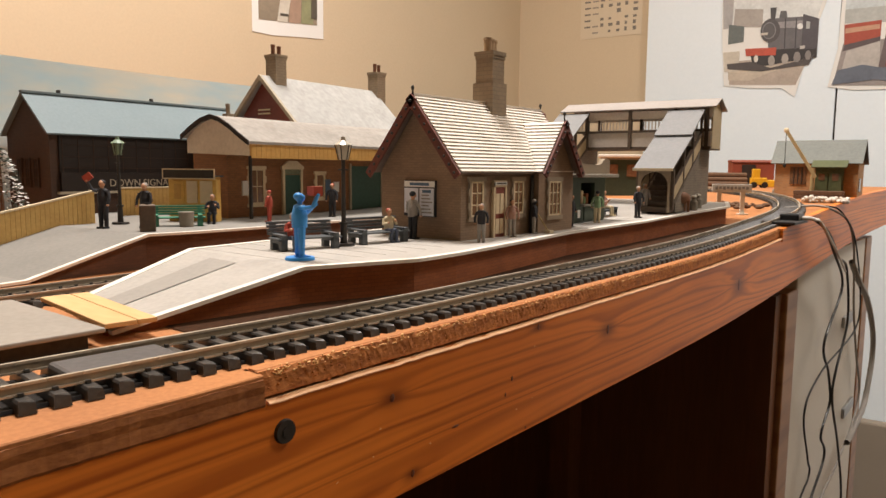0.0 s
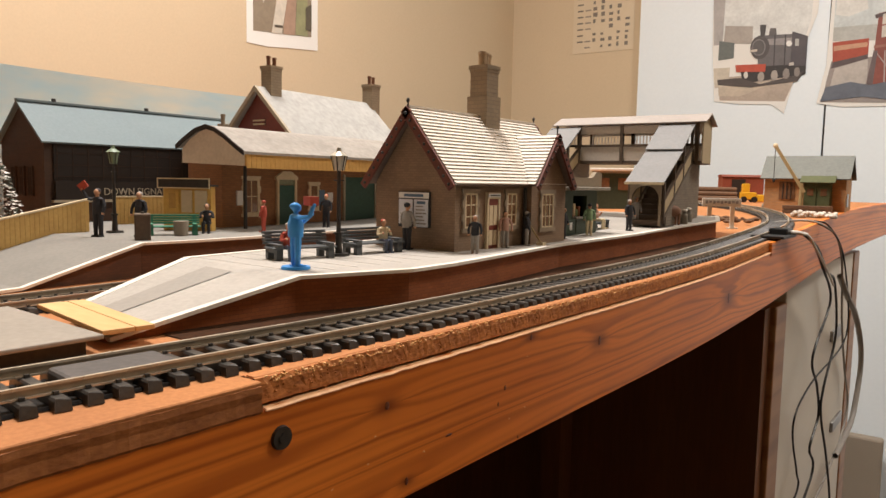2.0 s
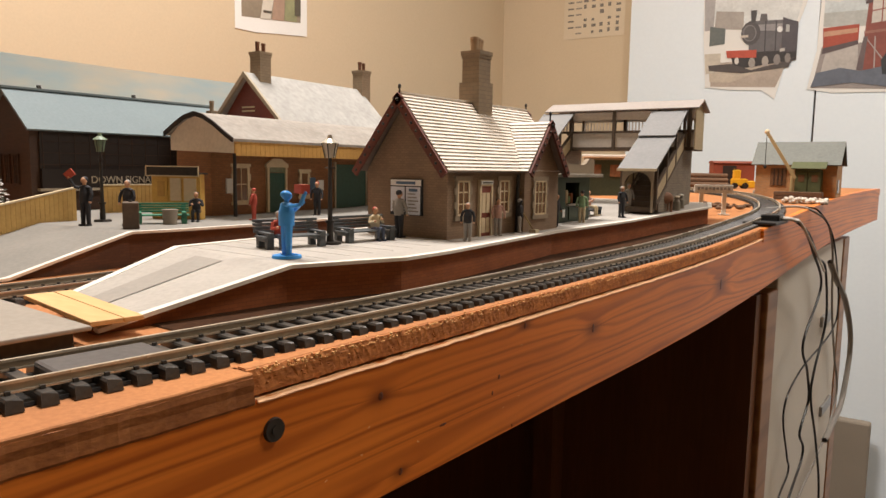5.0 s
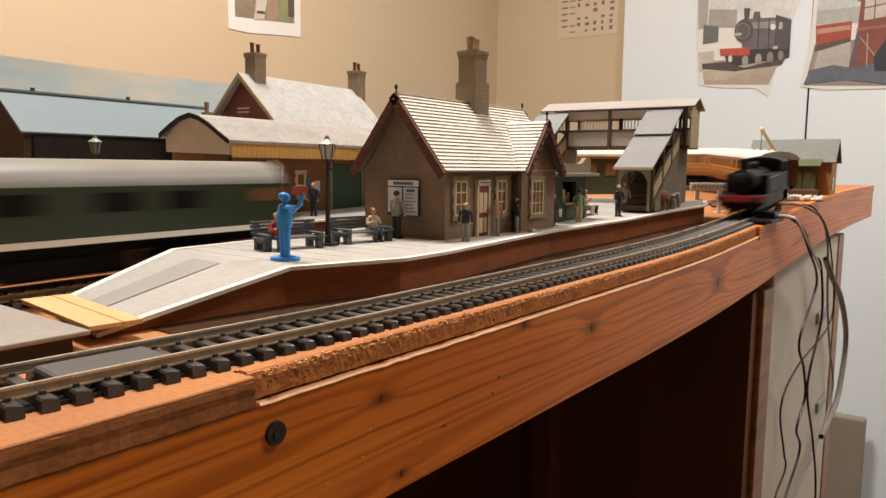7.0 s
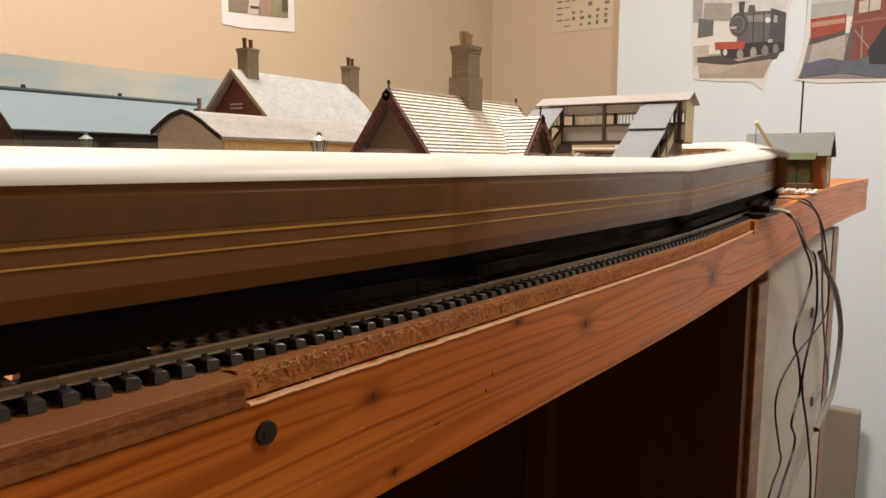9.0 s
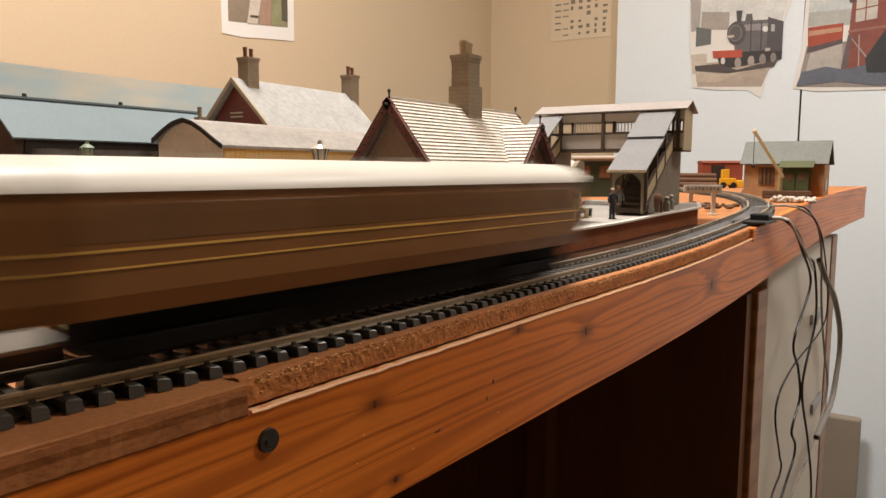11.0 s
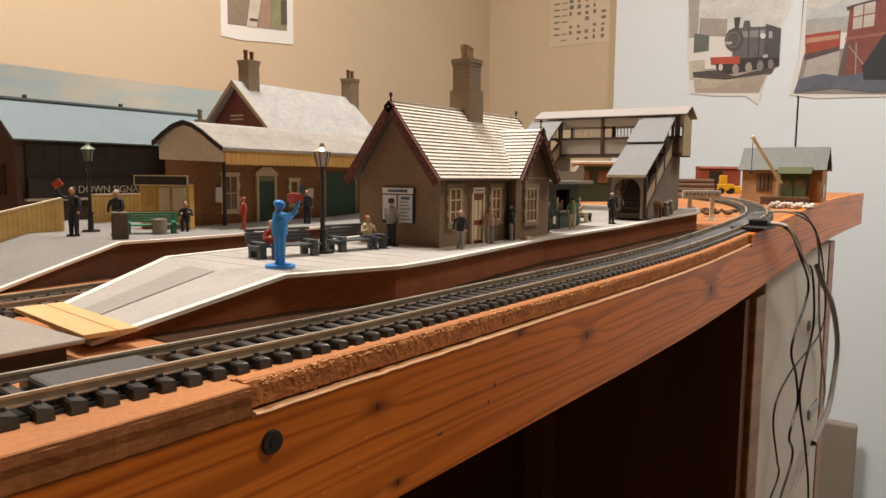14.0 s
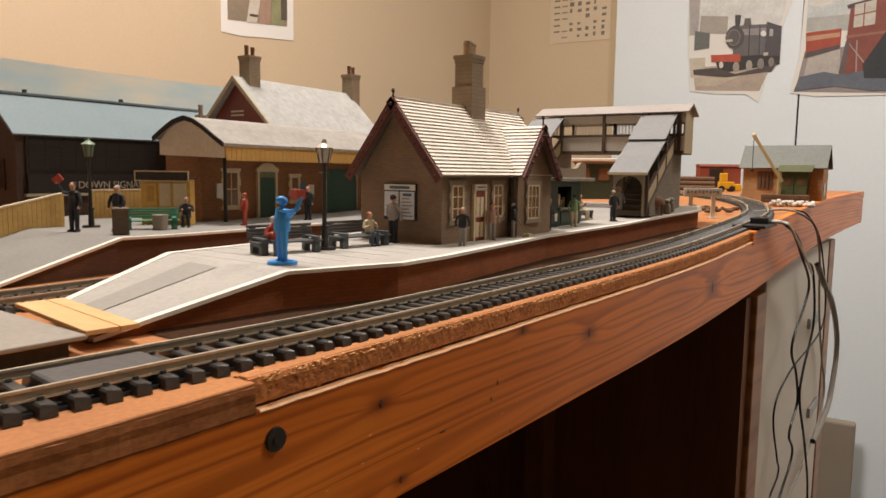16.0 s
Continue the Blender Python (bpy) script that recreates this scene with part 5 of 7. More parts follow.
for i in range(6):
    box(bm, 0.0118, 0.0184 - 0.001 * (i % 3), -0.0008, -0.0005, 0.0018 + i * 0.0017, 0.0024 + i * 0.0017)
    if i < 4:
        box(bm, 0.0016, 0.0082 - 0.0012 * (i % 2), -0.0008, -0.0005, 0.0018 + i * 0.0016, 0.0023 + i * 0.0016)
part("text_bars", bm, GREY_CLOTH, nb)
part("heading", box(bmesh.new(), 0.0125, 0.0178, -0.0009, -0.0005, 0.0118, 0.0132), BLUE_DARK, nb)

# ---------------------------------------------------------------- kiosk
kiosk = thing("platform_kiosk", pose(-0.2135, 0.394, PZ + 0.0008), "dark green kiosk with grey canopy and curved parapet", "kiosk")
bm = bmesh.new()
box(bm, -0.030, -0.0275, 0, 0.050, 0, 0.029)
box(bm, -0.030, 0.0, 0, 0.0022, 0, 0.029)
box(bm, -0.030, 0.0, 0.0478, 0.050, 0, 0.029)
part("body", bm, KIOSK_GREEN, kiosk)
bm = bmesh.new()
box(bm, -0.0024, 0.0006, 0.0023, 0.0477, 0, 0.0105)
box(bm, -0.0024, 0.0006, 0.0023, 0.015, 0.0105, 0.0255)
box(bm, -0.0024, 0.0006, 0.034, 0.0477, 0.0105, 0.0255)
box(bm, -0.0024, 0.0006, 0.0023, 0.0477, 0.0255, 0.0289)
part("front", bm, KIOSK_GREEN, kiosk, "dark green panelled front")
for y0 in (0.0035, 0.0195, 0.0355):
    part("front_panel", box(bmesh.new(), 0.0004, 0.0011, y0, y0 + 0.0110, 0.0015, 0.0098, bevel=0.0002), KIOSK_GREEN, kiosk)
part("counter", box(bmesh.new(), -0.008, 0.003, 0.0155, 0.0335, 0.0106, 0.0117, bevel=0.0003), KIOSK_GREY, kiosk)
part("canopy", box(bmesh.new(), -0.031, 0.009, -0.002, 0.052, 0.029, 0.0312, bevel=0.0004), KIOSK_GREY, kiosk, "grey flat canopy")
bm = bmesh.new()
prof = [(0.0, 0.0313), (0.0, 0.0400), (0.003, 0.0412), (0.007, 0.0412), (0.010, 0.0396), (0.012, 0.0378), (0.016, 0.0372), (0.034, 0.0372), (0.038, 0.0378), (0.040, 0.0396), (0.043, 0.0412), (0.047, 0.0412), (0.050, 0.0400), (0.050, 0.0313)]
prism(bm, prof, "x", 0.0, 0.003)
prism(bm, [(-0.030, 0.0313), (-0.030, 0.0395), (-0.026, 0.0410), (-0.006, 0.0372), (0.0, 0.0405), (0.0, 0.0313)], "y", 0.0, 0.002)
part("parapet", bm, STONE_PLAIN, kiosk, "curved stone-coloured parapet")
for y in (0.012, 0.040):
    part("panel_notice", box(bmesh.new(), 0.0006, 0.0014, y - 0.0016, y + 0.0016, 0.0035, 0.0085), PAPER, kiosk)
for k in range(5):
    part("goods", box(bmesh.new(), -0.008, -0.003, 0.0160 + k * 0.0034, 0.0190 + k * 0.0034, 0.0118, 0.0165 + 0.002 * (k % 3), bevel=0.0005), (CANOPY_YELLOW, RED_CLOTH, CREAM, GREEN_CLOTH, TERRACOTTA)[k], kiosk)

shelter = thing("platform_shelter", pose(-0.3607, 0.791, board_z(0, 0.791), 0, 0, 25), "small dark olive shelter with a flat white roof", "shelter")
part("wall", box(bmesh.new(), -0.024, 0.024, -0.008, 0.010, 0, 0.0415), KIOSK_GREEN, shelter)
part("roof", box(bmesh.new(), -0.029, 0.029, -0.013, 0.013, 0.0440, 0.0475, bevel=0.0008), WHITE, shelter, "flat white roof slab")
part("fascia", box(bmesh.new(), -0.026, 0.026, -0.010, 0.011, 0.0415, 0.0440), KIOSK_GREY, shelter)
for x in (-0.012, 0.010):
    part("window", box(bmesh.new(), x - 0.006, x + 0.006, -0.0088, -0.0078, 0.022, 0.036), WINDOW, shelter)
# ---------------------------------------------------------------- footbridge
EYE0 = Matrix.Translation((0.0, 0.0, 0.0482))
bridge = thing("footbridge", EYE0 @ Matrix.Scale(0.862, 4) @ EYE0.inverted() @ room(0, 0, 0), "covered grey and cream model footbridge with stair flights", "footbridge")
DV0, DV1 = 0.672, 0.705
UL, UR = -0.316, -0.168
zd, zr = 0.0705, 0.1050
part("deck", box(bmesh.new(), UL, UR, DV0, DV1, zd - 0.003, zd), BRIDGE_BROWN, bridge)
for v in (DV0, DV1 - 0.001):
    bm = bmesh.new()
    box(bm, UL + 0.026, UR, v, v + 0.001, zd, zd + 0.0135)
    side = part("parapet", bm, BRIDGE_GREY, bridge, "grey panelled parapet")
    bm = bmesh.new()
    for z in (zd - 0.003, zd + 0.0135):
        box(bm, UL + 0.01, UR, v - 0.0012, v + 0.0022, z, z + 0.0022)
    part("rail", bm, BRIDGE_BROWN, bridge, "brown rail")
    part("frieze", box(bmesh.new(), UL, UR, v - 0.0004, v + 0.0014, zr - 0.0085, zr - 0.0010), BRIDGE_GREY, bridge, "grey boarded frieze under the roof")
    for i, u in enumerate((UL + 0.0285, UL + 0.0725, UL + 0.116, UR - 0.004)):
        part("post", box(bmesh.new(), u - 0.0015, u + 0.0015, v - 0.0016, v + 0.0026, zd - 0.003, zr), BRIDGE_BROWN, bridge)
    for i in range(40):
        u = UL + 0.020 + i * 0.0032
        if v > DV0 or (i % 14) in (3, 4, 5, 6):
            continue
        part("baluster", box(bmesh.new(), u - 0.0006, u + 0.0006, v + 0.0002, v + 0.0008, zd + 0.0135, zr - 0.008), BRIDGE_GREY, bridge, "grey upright bar")
bm = bmesh.new()
vm = (DV0 + DV1) / 2
slab(bm, [(UL, DV0 - 0.003, zr + 0.0010), (UR + 0.004, DV0 - 0.003, zr + 0.0010), (UR + 0.004, vm, zr + 0.0095), (UL, vm, zr + 0.0095)], 0.0012)
slab(bm, [(UL, DV1 + 0.006, zr - 0.0005), (UR + 0.004, DV1 + 0.006, zr - 0.0005), (UR + 0.004, vm, zr + 0.0095), (UL, vm, zr + 0.0095)], 0.0012)
part("roof", bm, BRIDGE_PALE, bridge, "pale pitched roof over the span")
bm = bmesh.new()
prism(bm, [(DV0, zr - 0.006), (DV1, zr - 0.006), (DV1, zr), (vm, zr + 0.0085), (DV0, zr)], "x", UR - 0.002, UR)
part("roof_gable", bm, BRIDGE_CREAM, bridge)


def stair_flight(u0, u1, mirror):
    """A roofed flight from the platform up to the span, its foot towards -v."""
    v0, v1, z0 = 0.588, DV0, PZ
    steps = 13
    # brown steps: the shade inside the stairs is put into their colour
    for i in range(steps):
        va, vb = v0 + 0.004 + (v1 - v0 - 0.004) * i / steps, v1
        part("step", box(bmesh.new(), u0 + 0.001, u1 - 0.001, va, vb, z0 + (zd - z0) * i / steps, z0 + (zd - z0) * (i + 1) / steps), BRIDGE_BROWN, bridge)
    for u, o in ((u0, -0.0006), (u1, 0.0006)):
        bm = bmesh.new()
        prism(bm, [(v0 + 0.012, z0), (v1, z0), (v1, zd), (v0 + 0.012, z0 + 0.0075)], "x", u - 0.0007 + o, u + 0.0007 + o)
        part("side_wall", bm, BRIDGE_STONE, bridge, "stone-paper wall under the stairs")
        bm = bmesh.new()
        prism(bm, [(v0 + 0.004, z0 + 0.008), (v1, zd), (v1, zd + 0.013), (v0 + 0.004, z0 + 0.021)], "x", u - 0.0005 + o * 2, u + 0.0005 + o * 2)
        part("stair_panel", bm, BRIDGE_CREAM, bridge, "cream sloping stair panel")
        for zo in (0.0065, 0.0205):
            bm = bmesh.new()
            prism(bm, [(v0 + 0.003, z0 + zo), (v1, zd - 0.008 + zo), (v1, zd - 0.006 + zo), (v0 + 0.003, z0 + zo + 0.002)], "x", u - 0.0012 + o * 2, u + 0.0012 + o * 2)
            part("stringer", bm, BRIDGE_BROWN, bridge)
        for k in (0.04, 0.36, 0.66, 0.96):
            v = v0 + (v1 - v0) * k
            zb = z0 + (zd - z0) * k
            part("post", box(bmesh.new(), u - 0.0011 + o * 2, u + 0.0011 + o * 2, v - 0.0011, v + 0.0011, zb, zb + 0.034), BRIDGE_BROWN, bridge)
    vmid, zmid = 0.636, 0.0795
    bm = bmesh.new()
    slab(bm, [(u0 - 0.003, v0 - 0.004, 0.0498), (u1 + 0.003, v0 - 0.004, 0.0498), (u1 + 0.003, vmid, zmid - 0.0008), (u0 - 0.003, vmid, zmid - 0.0008)], 0.0011)
    part("stair_roof", bm, BRIDGE_ROOF, bridge, "grey lower stair roof")
    bm = bmesh.new()
    slab(bm, [(u0 - 0.003, vmid - 0.003, zmid), (u1 + 0.003, vmid - 0.003, zmid), (u1 + 0.003, DV0 - 0.001, zr - 0.001), (u0 - 0.003, DV0 - 0.001, zr - 0.001)], 0.0011)
    part("stair_roof", bm, BRIDGE_ROOF, bridge, "grey upper stair roof")
    part("eave_board", box(bmesh.new(), u0 - 0.0032, u1 + 0.0032, v0 - 0.0052, v0 - 0.0038, 0.0478, 0.0500), CREAM, bridge, "pale eave board")
    bm = bmesh.new()
    um, r = (u0 + u1) / 2, (u1 - u0) / 2 - 0.002
    arch = [(um + r * math.cos(math.pi * i / 12), 0.036 + 0.011 * math.sin(math.pi * i / 12)) for i in range(13)]
    prism(bm, [(um + r, 0.0135)] + [(u1, 0.0135), (u1, 0.0485), (um, 0.0485), (um, 0.047)] + arch[6::-1], "y", v0, v0 + 0.0014)
    prism(bm, [(um - r, 0.0135)] + [(u0, 0.0135), (u0, 0.0485), (um, 0.0485), (um, 0.047)] + arch[6:], "y", v0, v0 + 0.0014)
    part("entrance_arch", bm, STONE_PLAIN, bridge, "pale arched stair entrance")


stair_flight(-0.204, -0.177, False)
stair_flight(-0.315, -0.288, True)
part("tower", box(bmesh.new(), -0.196, -0.1775, DV0 + 0.001, DV1 + 0.001, PZ, zd - 0.0031), BRIDGE_STONE, bridge, "stone-paper stair tower")
part("tower", box(bmesh.new(), -0.309, -0.290, DV0 + 0.001, DV1 + 0.001, PZ, zd - 0.0031), BRIDGE_STONE, bridge, "stone-paper stair tower")
part("end_panel", box(bmesh.new(), UR - 0.001, UR + 0.0006, DV0 + 0.002, DV1 - 0.001, zd - 0.002, zr - 0.0005), BRIDGE_CREAM, bridge)

# ---------------------------------------------------------------- main station building on the rear platform
station = thing("station_building", room(0, 0, 0), "red brick model station with canopy and pale grey roof", "model house")
WU = -0.388
bm = box(bmesh.new(), -0.424, WU, 0.312, 0.600, PZ, 0.062)
part("lower_wall", bm, STATION_BRICK, station)
bm = bmesh.new()
prism(bm, [(-0.4190, PZ), (-0.4190, 0.088), (-0.4490, 0.1195), (-0.4780, 0.088), (-0.4780, PZ)], "y", 0.400, 0.530)
part("upper_wall", bm, MAROON, station, "dark red brick gable")
bm = bmesh.new()
slab(bm, [(-0.3935, 0.396, 0.0665), (-0.3935, 0.536, 0.0665), (-0.4490, 0.536, 0.1215), (-0.4490, 0.396, 0.1215)], 0.0014)
slab(bm, [(-0.5045, 0.396, 0.0665), (-0.5045, 0.536, 0.0665), (-0.4490, 0.536, 0.1215), (-0.4490, 0.396, 0.1215)], 0.0014)
part("roof", bm, STATION_ROOF, station, "pale worn grey roof")
bm = bmesh.new()
for s in (-0.3925, -0.5055):
    p0, p1 = Vector((-0.4490, 0.3945, 0.1218)), Vector((s, 0.3945, 0.0668))
    d = (p1 - p0)
    prism(bm, [(p0.x, p0.z), (p1.x, p1.z), (p1.x, p1.z - 0.003), (p0.x, p0.z - 0.0042)], "y", 0.3935, 0.3960)
part("verge_board", bm, CANOPY_CREAM, station)
# arrow-like emblem as two bars
part("emblem", box(bmesh.new(), -0.4570, -0.4430, 0.3988, 0.3996, 0.0935, 0.0948), CREAM_CLOTH, station)
part("emblem", box(bmesh.new(), -0.4570, -0.4430, 0.3988, 0.3996, 0.0905, 0.0918), CREAM_CLOTH, station)
chimney(station, -0.4475, 0.4105, 0.105, 0.1385, 0.0116, 0.108, 2, CLAY_DARK, CHIMNEY_STONE)
chimney(station, -0.4480, 0.538, 0.100, 0.1390, 0.0118, 0.105, 2, CLAY_DARK, CHIMNEY_STONE)
chimney(station, -0.4560, 0.3680, 0.070, 0.0890, 0.0052, 0.080, 1, STONE_PLAIN, STONE_PLAIN)
# canopy: curved gable roof with a deep valance
bm = bmesh.new()
prof = [(-0.351, 0.0640), (-0.360, 0.0690), (-0.369, 0.0745), (-0.379, 0.0792), (-0.3875, 0.0812), (-0.398, 0.0790), (-0.408, 0.0745), (-0.419, 0.0685)]
low = [(a, b - 0.0018) for a, b in prof[::-1]]
prism(bm, prof + low, "y", 0.2995, 0.585)
part("canopy_roof", bm, CANOPY_ROOF, station, "felted grey canopy roof")
# gable colour lightened to make up for lamp light missing this face
bm = bmesh.new()
prism(bm, [(-0.3535, 0.0550), (-0.3535, 0.0630)] + [(a, b - 0.0018) for a, b in prof[1:-1]] + [(-0.4165, 0.0665), (-0.4165, 0.0570)], "y", 0.302, 0.3035)
part("canopy_gable", bm, CANOPY_LIT, station, "weathered cream canopy gable, light painted in")
bm = bmesh.new()
prism(bm, [(a, b + 0.0006) for a, b in prof] + [(a, b - 0.0024) for a, b in prof[::-1]], "y", 0.2982, 0.2994)
part("canopy_verge", bm, SHED_TIMBER, station, "dark edge of the canopy roof")
bm = bmesh.new()
box(bm, -0.3535, -0.3525, 0.302, 0.584, 0.0550, 0.0635)
part("valance", bm, CANOPY_YELLOW, station, "ochre boarded valance")
for i in range(70):
    v = 0.3045 + i * 0.0040
    part("valance_board", box(bmesh.new(), -0.3526, -0.35225, v - 0.00190, v + 0.00190, 0.0535, 0.0632), CANOPY_YELLOW, station)
part("canopy_ceiling", box(bmesh.new(), -0.4160, -0.3540, 0.3040, 0.584, 0.0600, 0.0608), CANOPY_CREAM, station)
for v in (0.318, 0.50):
    bm = bmesh.new()
    tube(bm, (-0.372, v, PZ), (-0.372, v, 0.0600), 0.0013, 0.0011, 10)
    part("canopy_post", bm, IRON, station)
bm = bmesh.new()
slab(bm, [(-0.3865, 0.420, 0.0808), (-0.3865, 0.55, 0.0808), (-0.3945, 0.55, 0.0815), (-0.3945, 0.420, 0.0815)], 0.0015)
part("roof_batten", bm, CANOPY_ROOF, station)


def on_station(v, z):
    return Matrix.Translation((WU + 0.0004, v, z)) @ Matrix.Rotation(radians(90), 4, "Z")


window_unit(station, on_station(0.3365, 0.0225), 0.0125, 0.0240, 1, 1, CREAM, WINDOW, CREAM)
window_unit(station, on_station(0.3985, 0.0250), 0.0085, 0.0180, 0, 1, CREAM, WINDOW, CREAM)
dm = on_station(0.3695, PZ)
bm = bmesh.new()
for s in (-1, 1):
    box(bm, s * 0.0078, s * 0.0098, -0.0014, 0.0004, 0, 0.033, dm)
prism(bm, [(-0.0108, 0.033), (0.0108, 0.033), (0.0108, 0.0350), (0.004, 0.0392), (-0.004, 0.0392), (-0.0108, 0.0350)], "y", -0.0016, 0.0004, dm)
door = part("door", bm, CREAM, station, "cream arched door surround")
part("leaf", box(bmesh.new(), -0.0078, 0.0078, -0.0004, 0.0003, 0, 0.0290, dm), GREEN_DOOR, door, "dark green door")
part("fanlight", box(bmesh.new(), -0.0078, 0.0078, -0.0005, 0.0003, 0.0293, 0.0335, dm), COACH_PANE, door, "pale fanlight")
dm = on_station(0.452, PZ)
part("wide_door", box(bmesh.new(), -0.0185, 0.0185, -0.0006, 0.0003, 0, 0.036, dm), GREEN_DOOR, station, "wide dark green goods door")
for s in (-1, 1):
    part("door_jamb", box(bmesh.new(), s * 0.0186, s * 0.0204, -0.0012, 0.0004, 0, 0.038, dm), CANOPY_CREAM, station)
for v, z, w, h, mt in ((0.416, 0.029, 0.0055, 0.0080, PAPER), (0.4065, 0.027, 0.006, 0.012, BLUE_DARK), (0.326, 0.0285, 0.005, 0.010, PAPER)):
    part("poster", box(bmesh.new(), -w / 2, w / 2, -0.0010, 0.0002, 0, h, on_station(v, z)), mt, station, "small wall poster")
# ---------------------------------------------------------------- engine shed in front of the painted sky
shed = thing("engine_shed", room(-0.50, 0.252, -0.004), "sooty brick model shed with blue-grey slate roof", "model house")
SL, SD = 0.17, 0.060
bm = bmesh.new()
prism(bm, [(0, 0), (0, 0.0745), (-SD / 2, 0.100), (-SD, 0.0745), (-SD, 0)], "y", 0, SL)
part("wall", bm, SHED_BRICK, shed)
bm = bmesh.new()
slab(bm, [(0.004, -0.003, 0.0738), (0.004, SL + 0.003, 0.0738), (-SD / 2, SL + 0.003, 0.1030), (-SD / 2, -0.003, 0.1030)], 0.0014)
slab(bm, [(-SD - 0.004, -0.003, 0.0738), (-SD - 0.004, SL + 0.003, 0.0738), (-SD / 2, SL + 0.003, 0.1030), (-SD / 2, -0.003, 0.1030)], 0.0014)
part("roof", bm, SHED_ROOF, shed, "smooth blue-grey slate roof")
part("ridge", box(bmesh.new(), -SD / 2 - 0.002, -SD / 2 + 0.002, -0.003, SL + 0.003, 0.1026, 0.1042), SHED_ROOF, shed)
for v in (0.0235, 0.0985):
    part("ridge_vent", box(bmesh.new(), -SD / 2 - 0.0010, -SD / 2 + 0.0010, v - 0.0012, v + 0.0012, 0.1040, 0.1065), IRON, shed)
part("timber_front", box(bmesh.new(), 0.0, 0.0012, 0.006, SL - 0.002, 0.040, 0.0725), SHED_TIMBER, shed, "dark boarded upper front")
for i in range(15):
    part("glazing_bar", box(bmesh.new(), 0.0012, 0.0015, 0.008 + i * 0.0112, 0.0083 + i * 0.0112, 0.041, 0.072), SHED_BRICK, shed)
for z in (0.050, 0.058, 0.066):
    part("glazing_bar", box(bmesh.new(), 0.0012, 0.0016, 0.006, SL - 0.002, z, z + 0.0003), SHED_BRICK, shed)
for u in (-0.012, -0.024, -0.036):
    m = Matrix.Translation((u - 0.006, -0.0006, 0.036))
    window_unit(shed, m, 0.0075, 0.0210, 1, 2, SHED_BRICK, SHED_TIMBER)
part("name_board", box(bmesh.new(), 0.0, 0.0030, 0.006, 0.125, 0.0338, 0.0470), SHED_TIMBER, shed, "black name board")
lettering("DOWN SIGNAL", 0.0074, CANOPY_CREAM, Matrix.Translation((0.0034, 0.0665, 0.0392)) @ Euler((radians(90), 0, radians(90))).to_matrix().to_4x4(), shed)
part("sill", box(bmesh.new(), 0.0, 0.004, 0.004, 0.125, 0.0318, 0.0336), CANOPY_CREAM, shed)

# ---------------------------------------------------------------- painted sky sheet
sky = thing("sky_backdrop", room(0, 0, 0), "printed blue cloudy sky sheet standing behind the station", "backdrop")
bm = bmesh.new()
rows_ = []
for i in range(60):
    v = -1.2 + i * (1.72 / 59)
    top = 0.1280 + 0.030 * (v - 0.40) ** 2 + 0.008 * max(0, v - 0.40)
    u = -0.575 + 0.004 * math.sin(v * 5)
    rows_.append([bm.verts.new((u, v, -0.004)), bm.verts.new((u, v, top)), bm.verts.new((u - 0.0012, v, top)), bm.verts.new((u - 0.0012, v, -0.004))])
for a, b in zip(rows_, rows_[1:]):
    for j in range(4):
        bm.faces.new((a[j], a[(j + 1) % 4], b[(j + 1) % 4], b[j]))
part("sheet", bm, SKY_PAPER, sky)

# ---------------------------------------------------------------- fences
def fence_run(p0, z0, p1, z1, n, h, label):
    f = thing("paling_fence", pose(0, 0, 0), label, "fence")
    a, b = Vector((*p0, z0)), Vector((*p1, z1))
    d = b - a
    ang = math.atan2(d.y, d.x)
    for i in range(n):
        p = a.lerp(b, (i + 0.5) / n)
        m = Matrix.Translation(p) @ Matrix.Rotation(ang, 4, "Z")
        w = d.length / n
        part("pale", box(bmesh.new(), -w * 0.46, w * 0.46, -0.0005, 0.0005, 0.0004, h, m), FENCE, f)
    for zz in (h * 0.28, h * 0.80):
        bm = bmesh.new()
        sweep(bm, [a + Vector((0, 0, zz)), b + Vector((0, 0, zz))], [(-0.0014, 0), (0.0004, 0), (0.0004, 0.0014), (-0.0014, 0.0014)])
        part("rail", bm, FENCE, f)
    bm = bmesh.new()
    sweep(bm, [a + Vector((0, 0, h)), b + Vector((0, 0, h))], [(-0.0013, 0), (0.0013, 0), (0.0013, 0.0010), (-0.0013, 0.0010)])
    part("capping", bm, CREAM, f, "pale capping rail")
    return f


fence_run(rw(-0.409, 0.152), -0.0030, rw(-0.4105, 0.232), PZ, 30, 0.0190, "ochre vertical paling fence along the ramp")
fence_run(rw(-0.455, 0.276), PZ, rw(-0.452, 0.312), PZ, 12, 0.0190, "ochre boarded fence behind the platform")

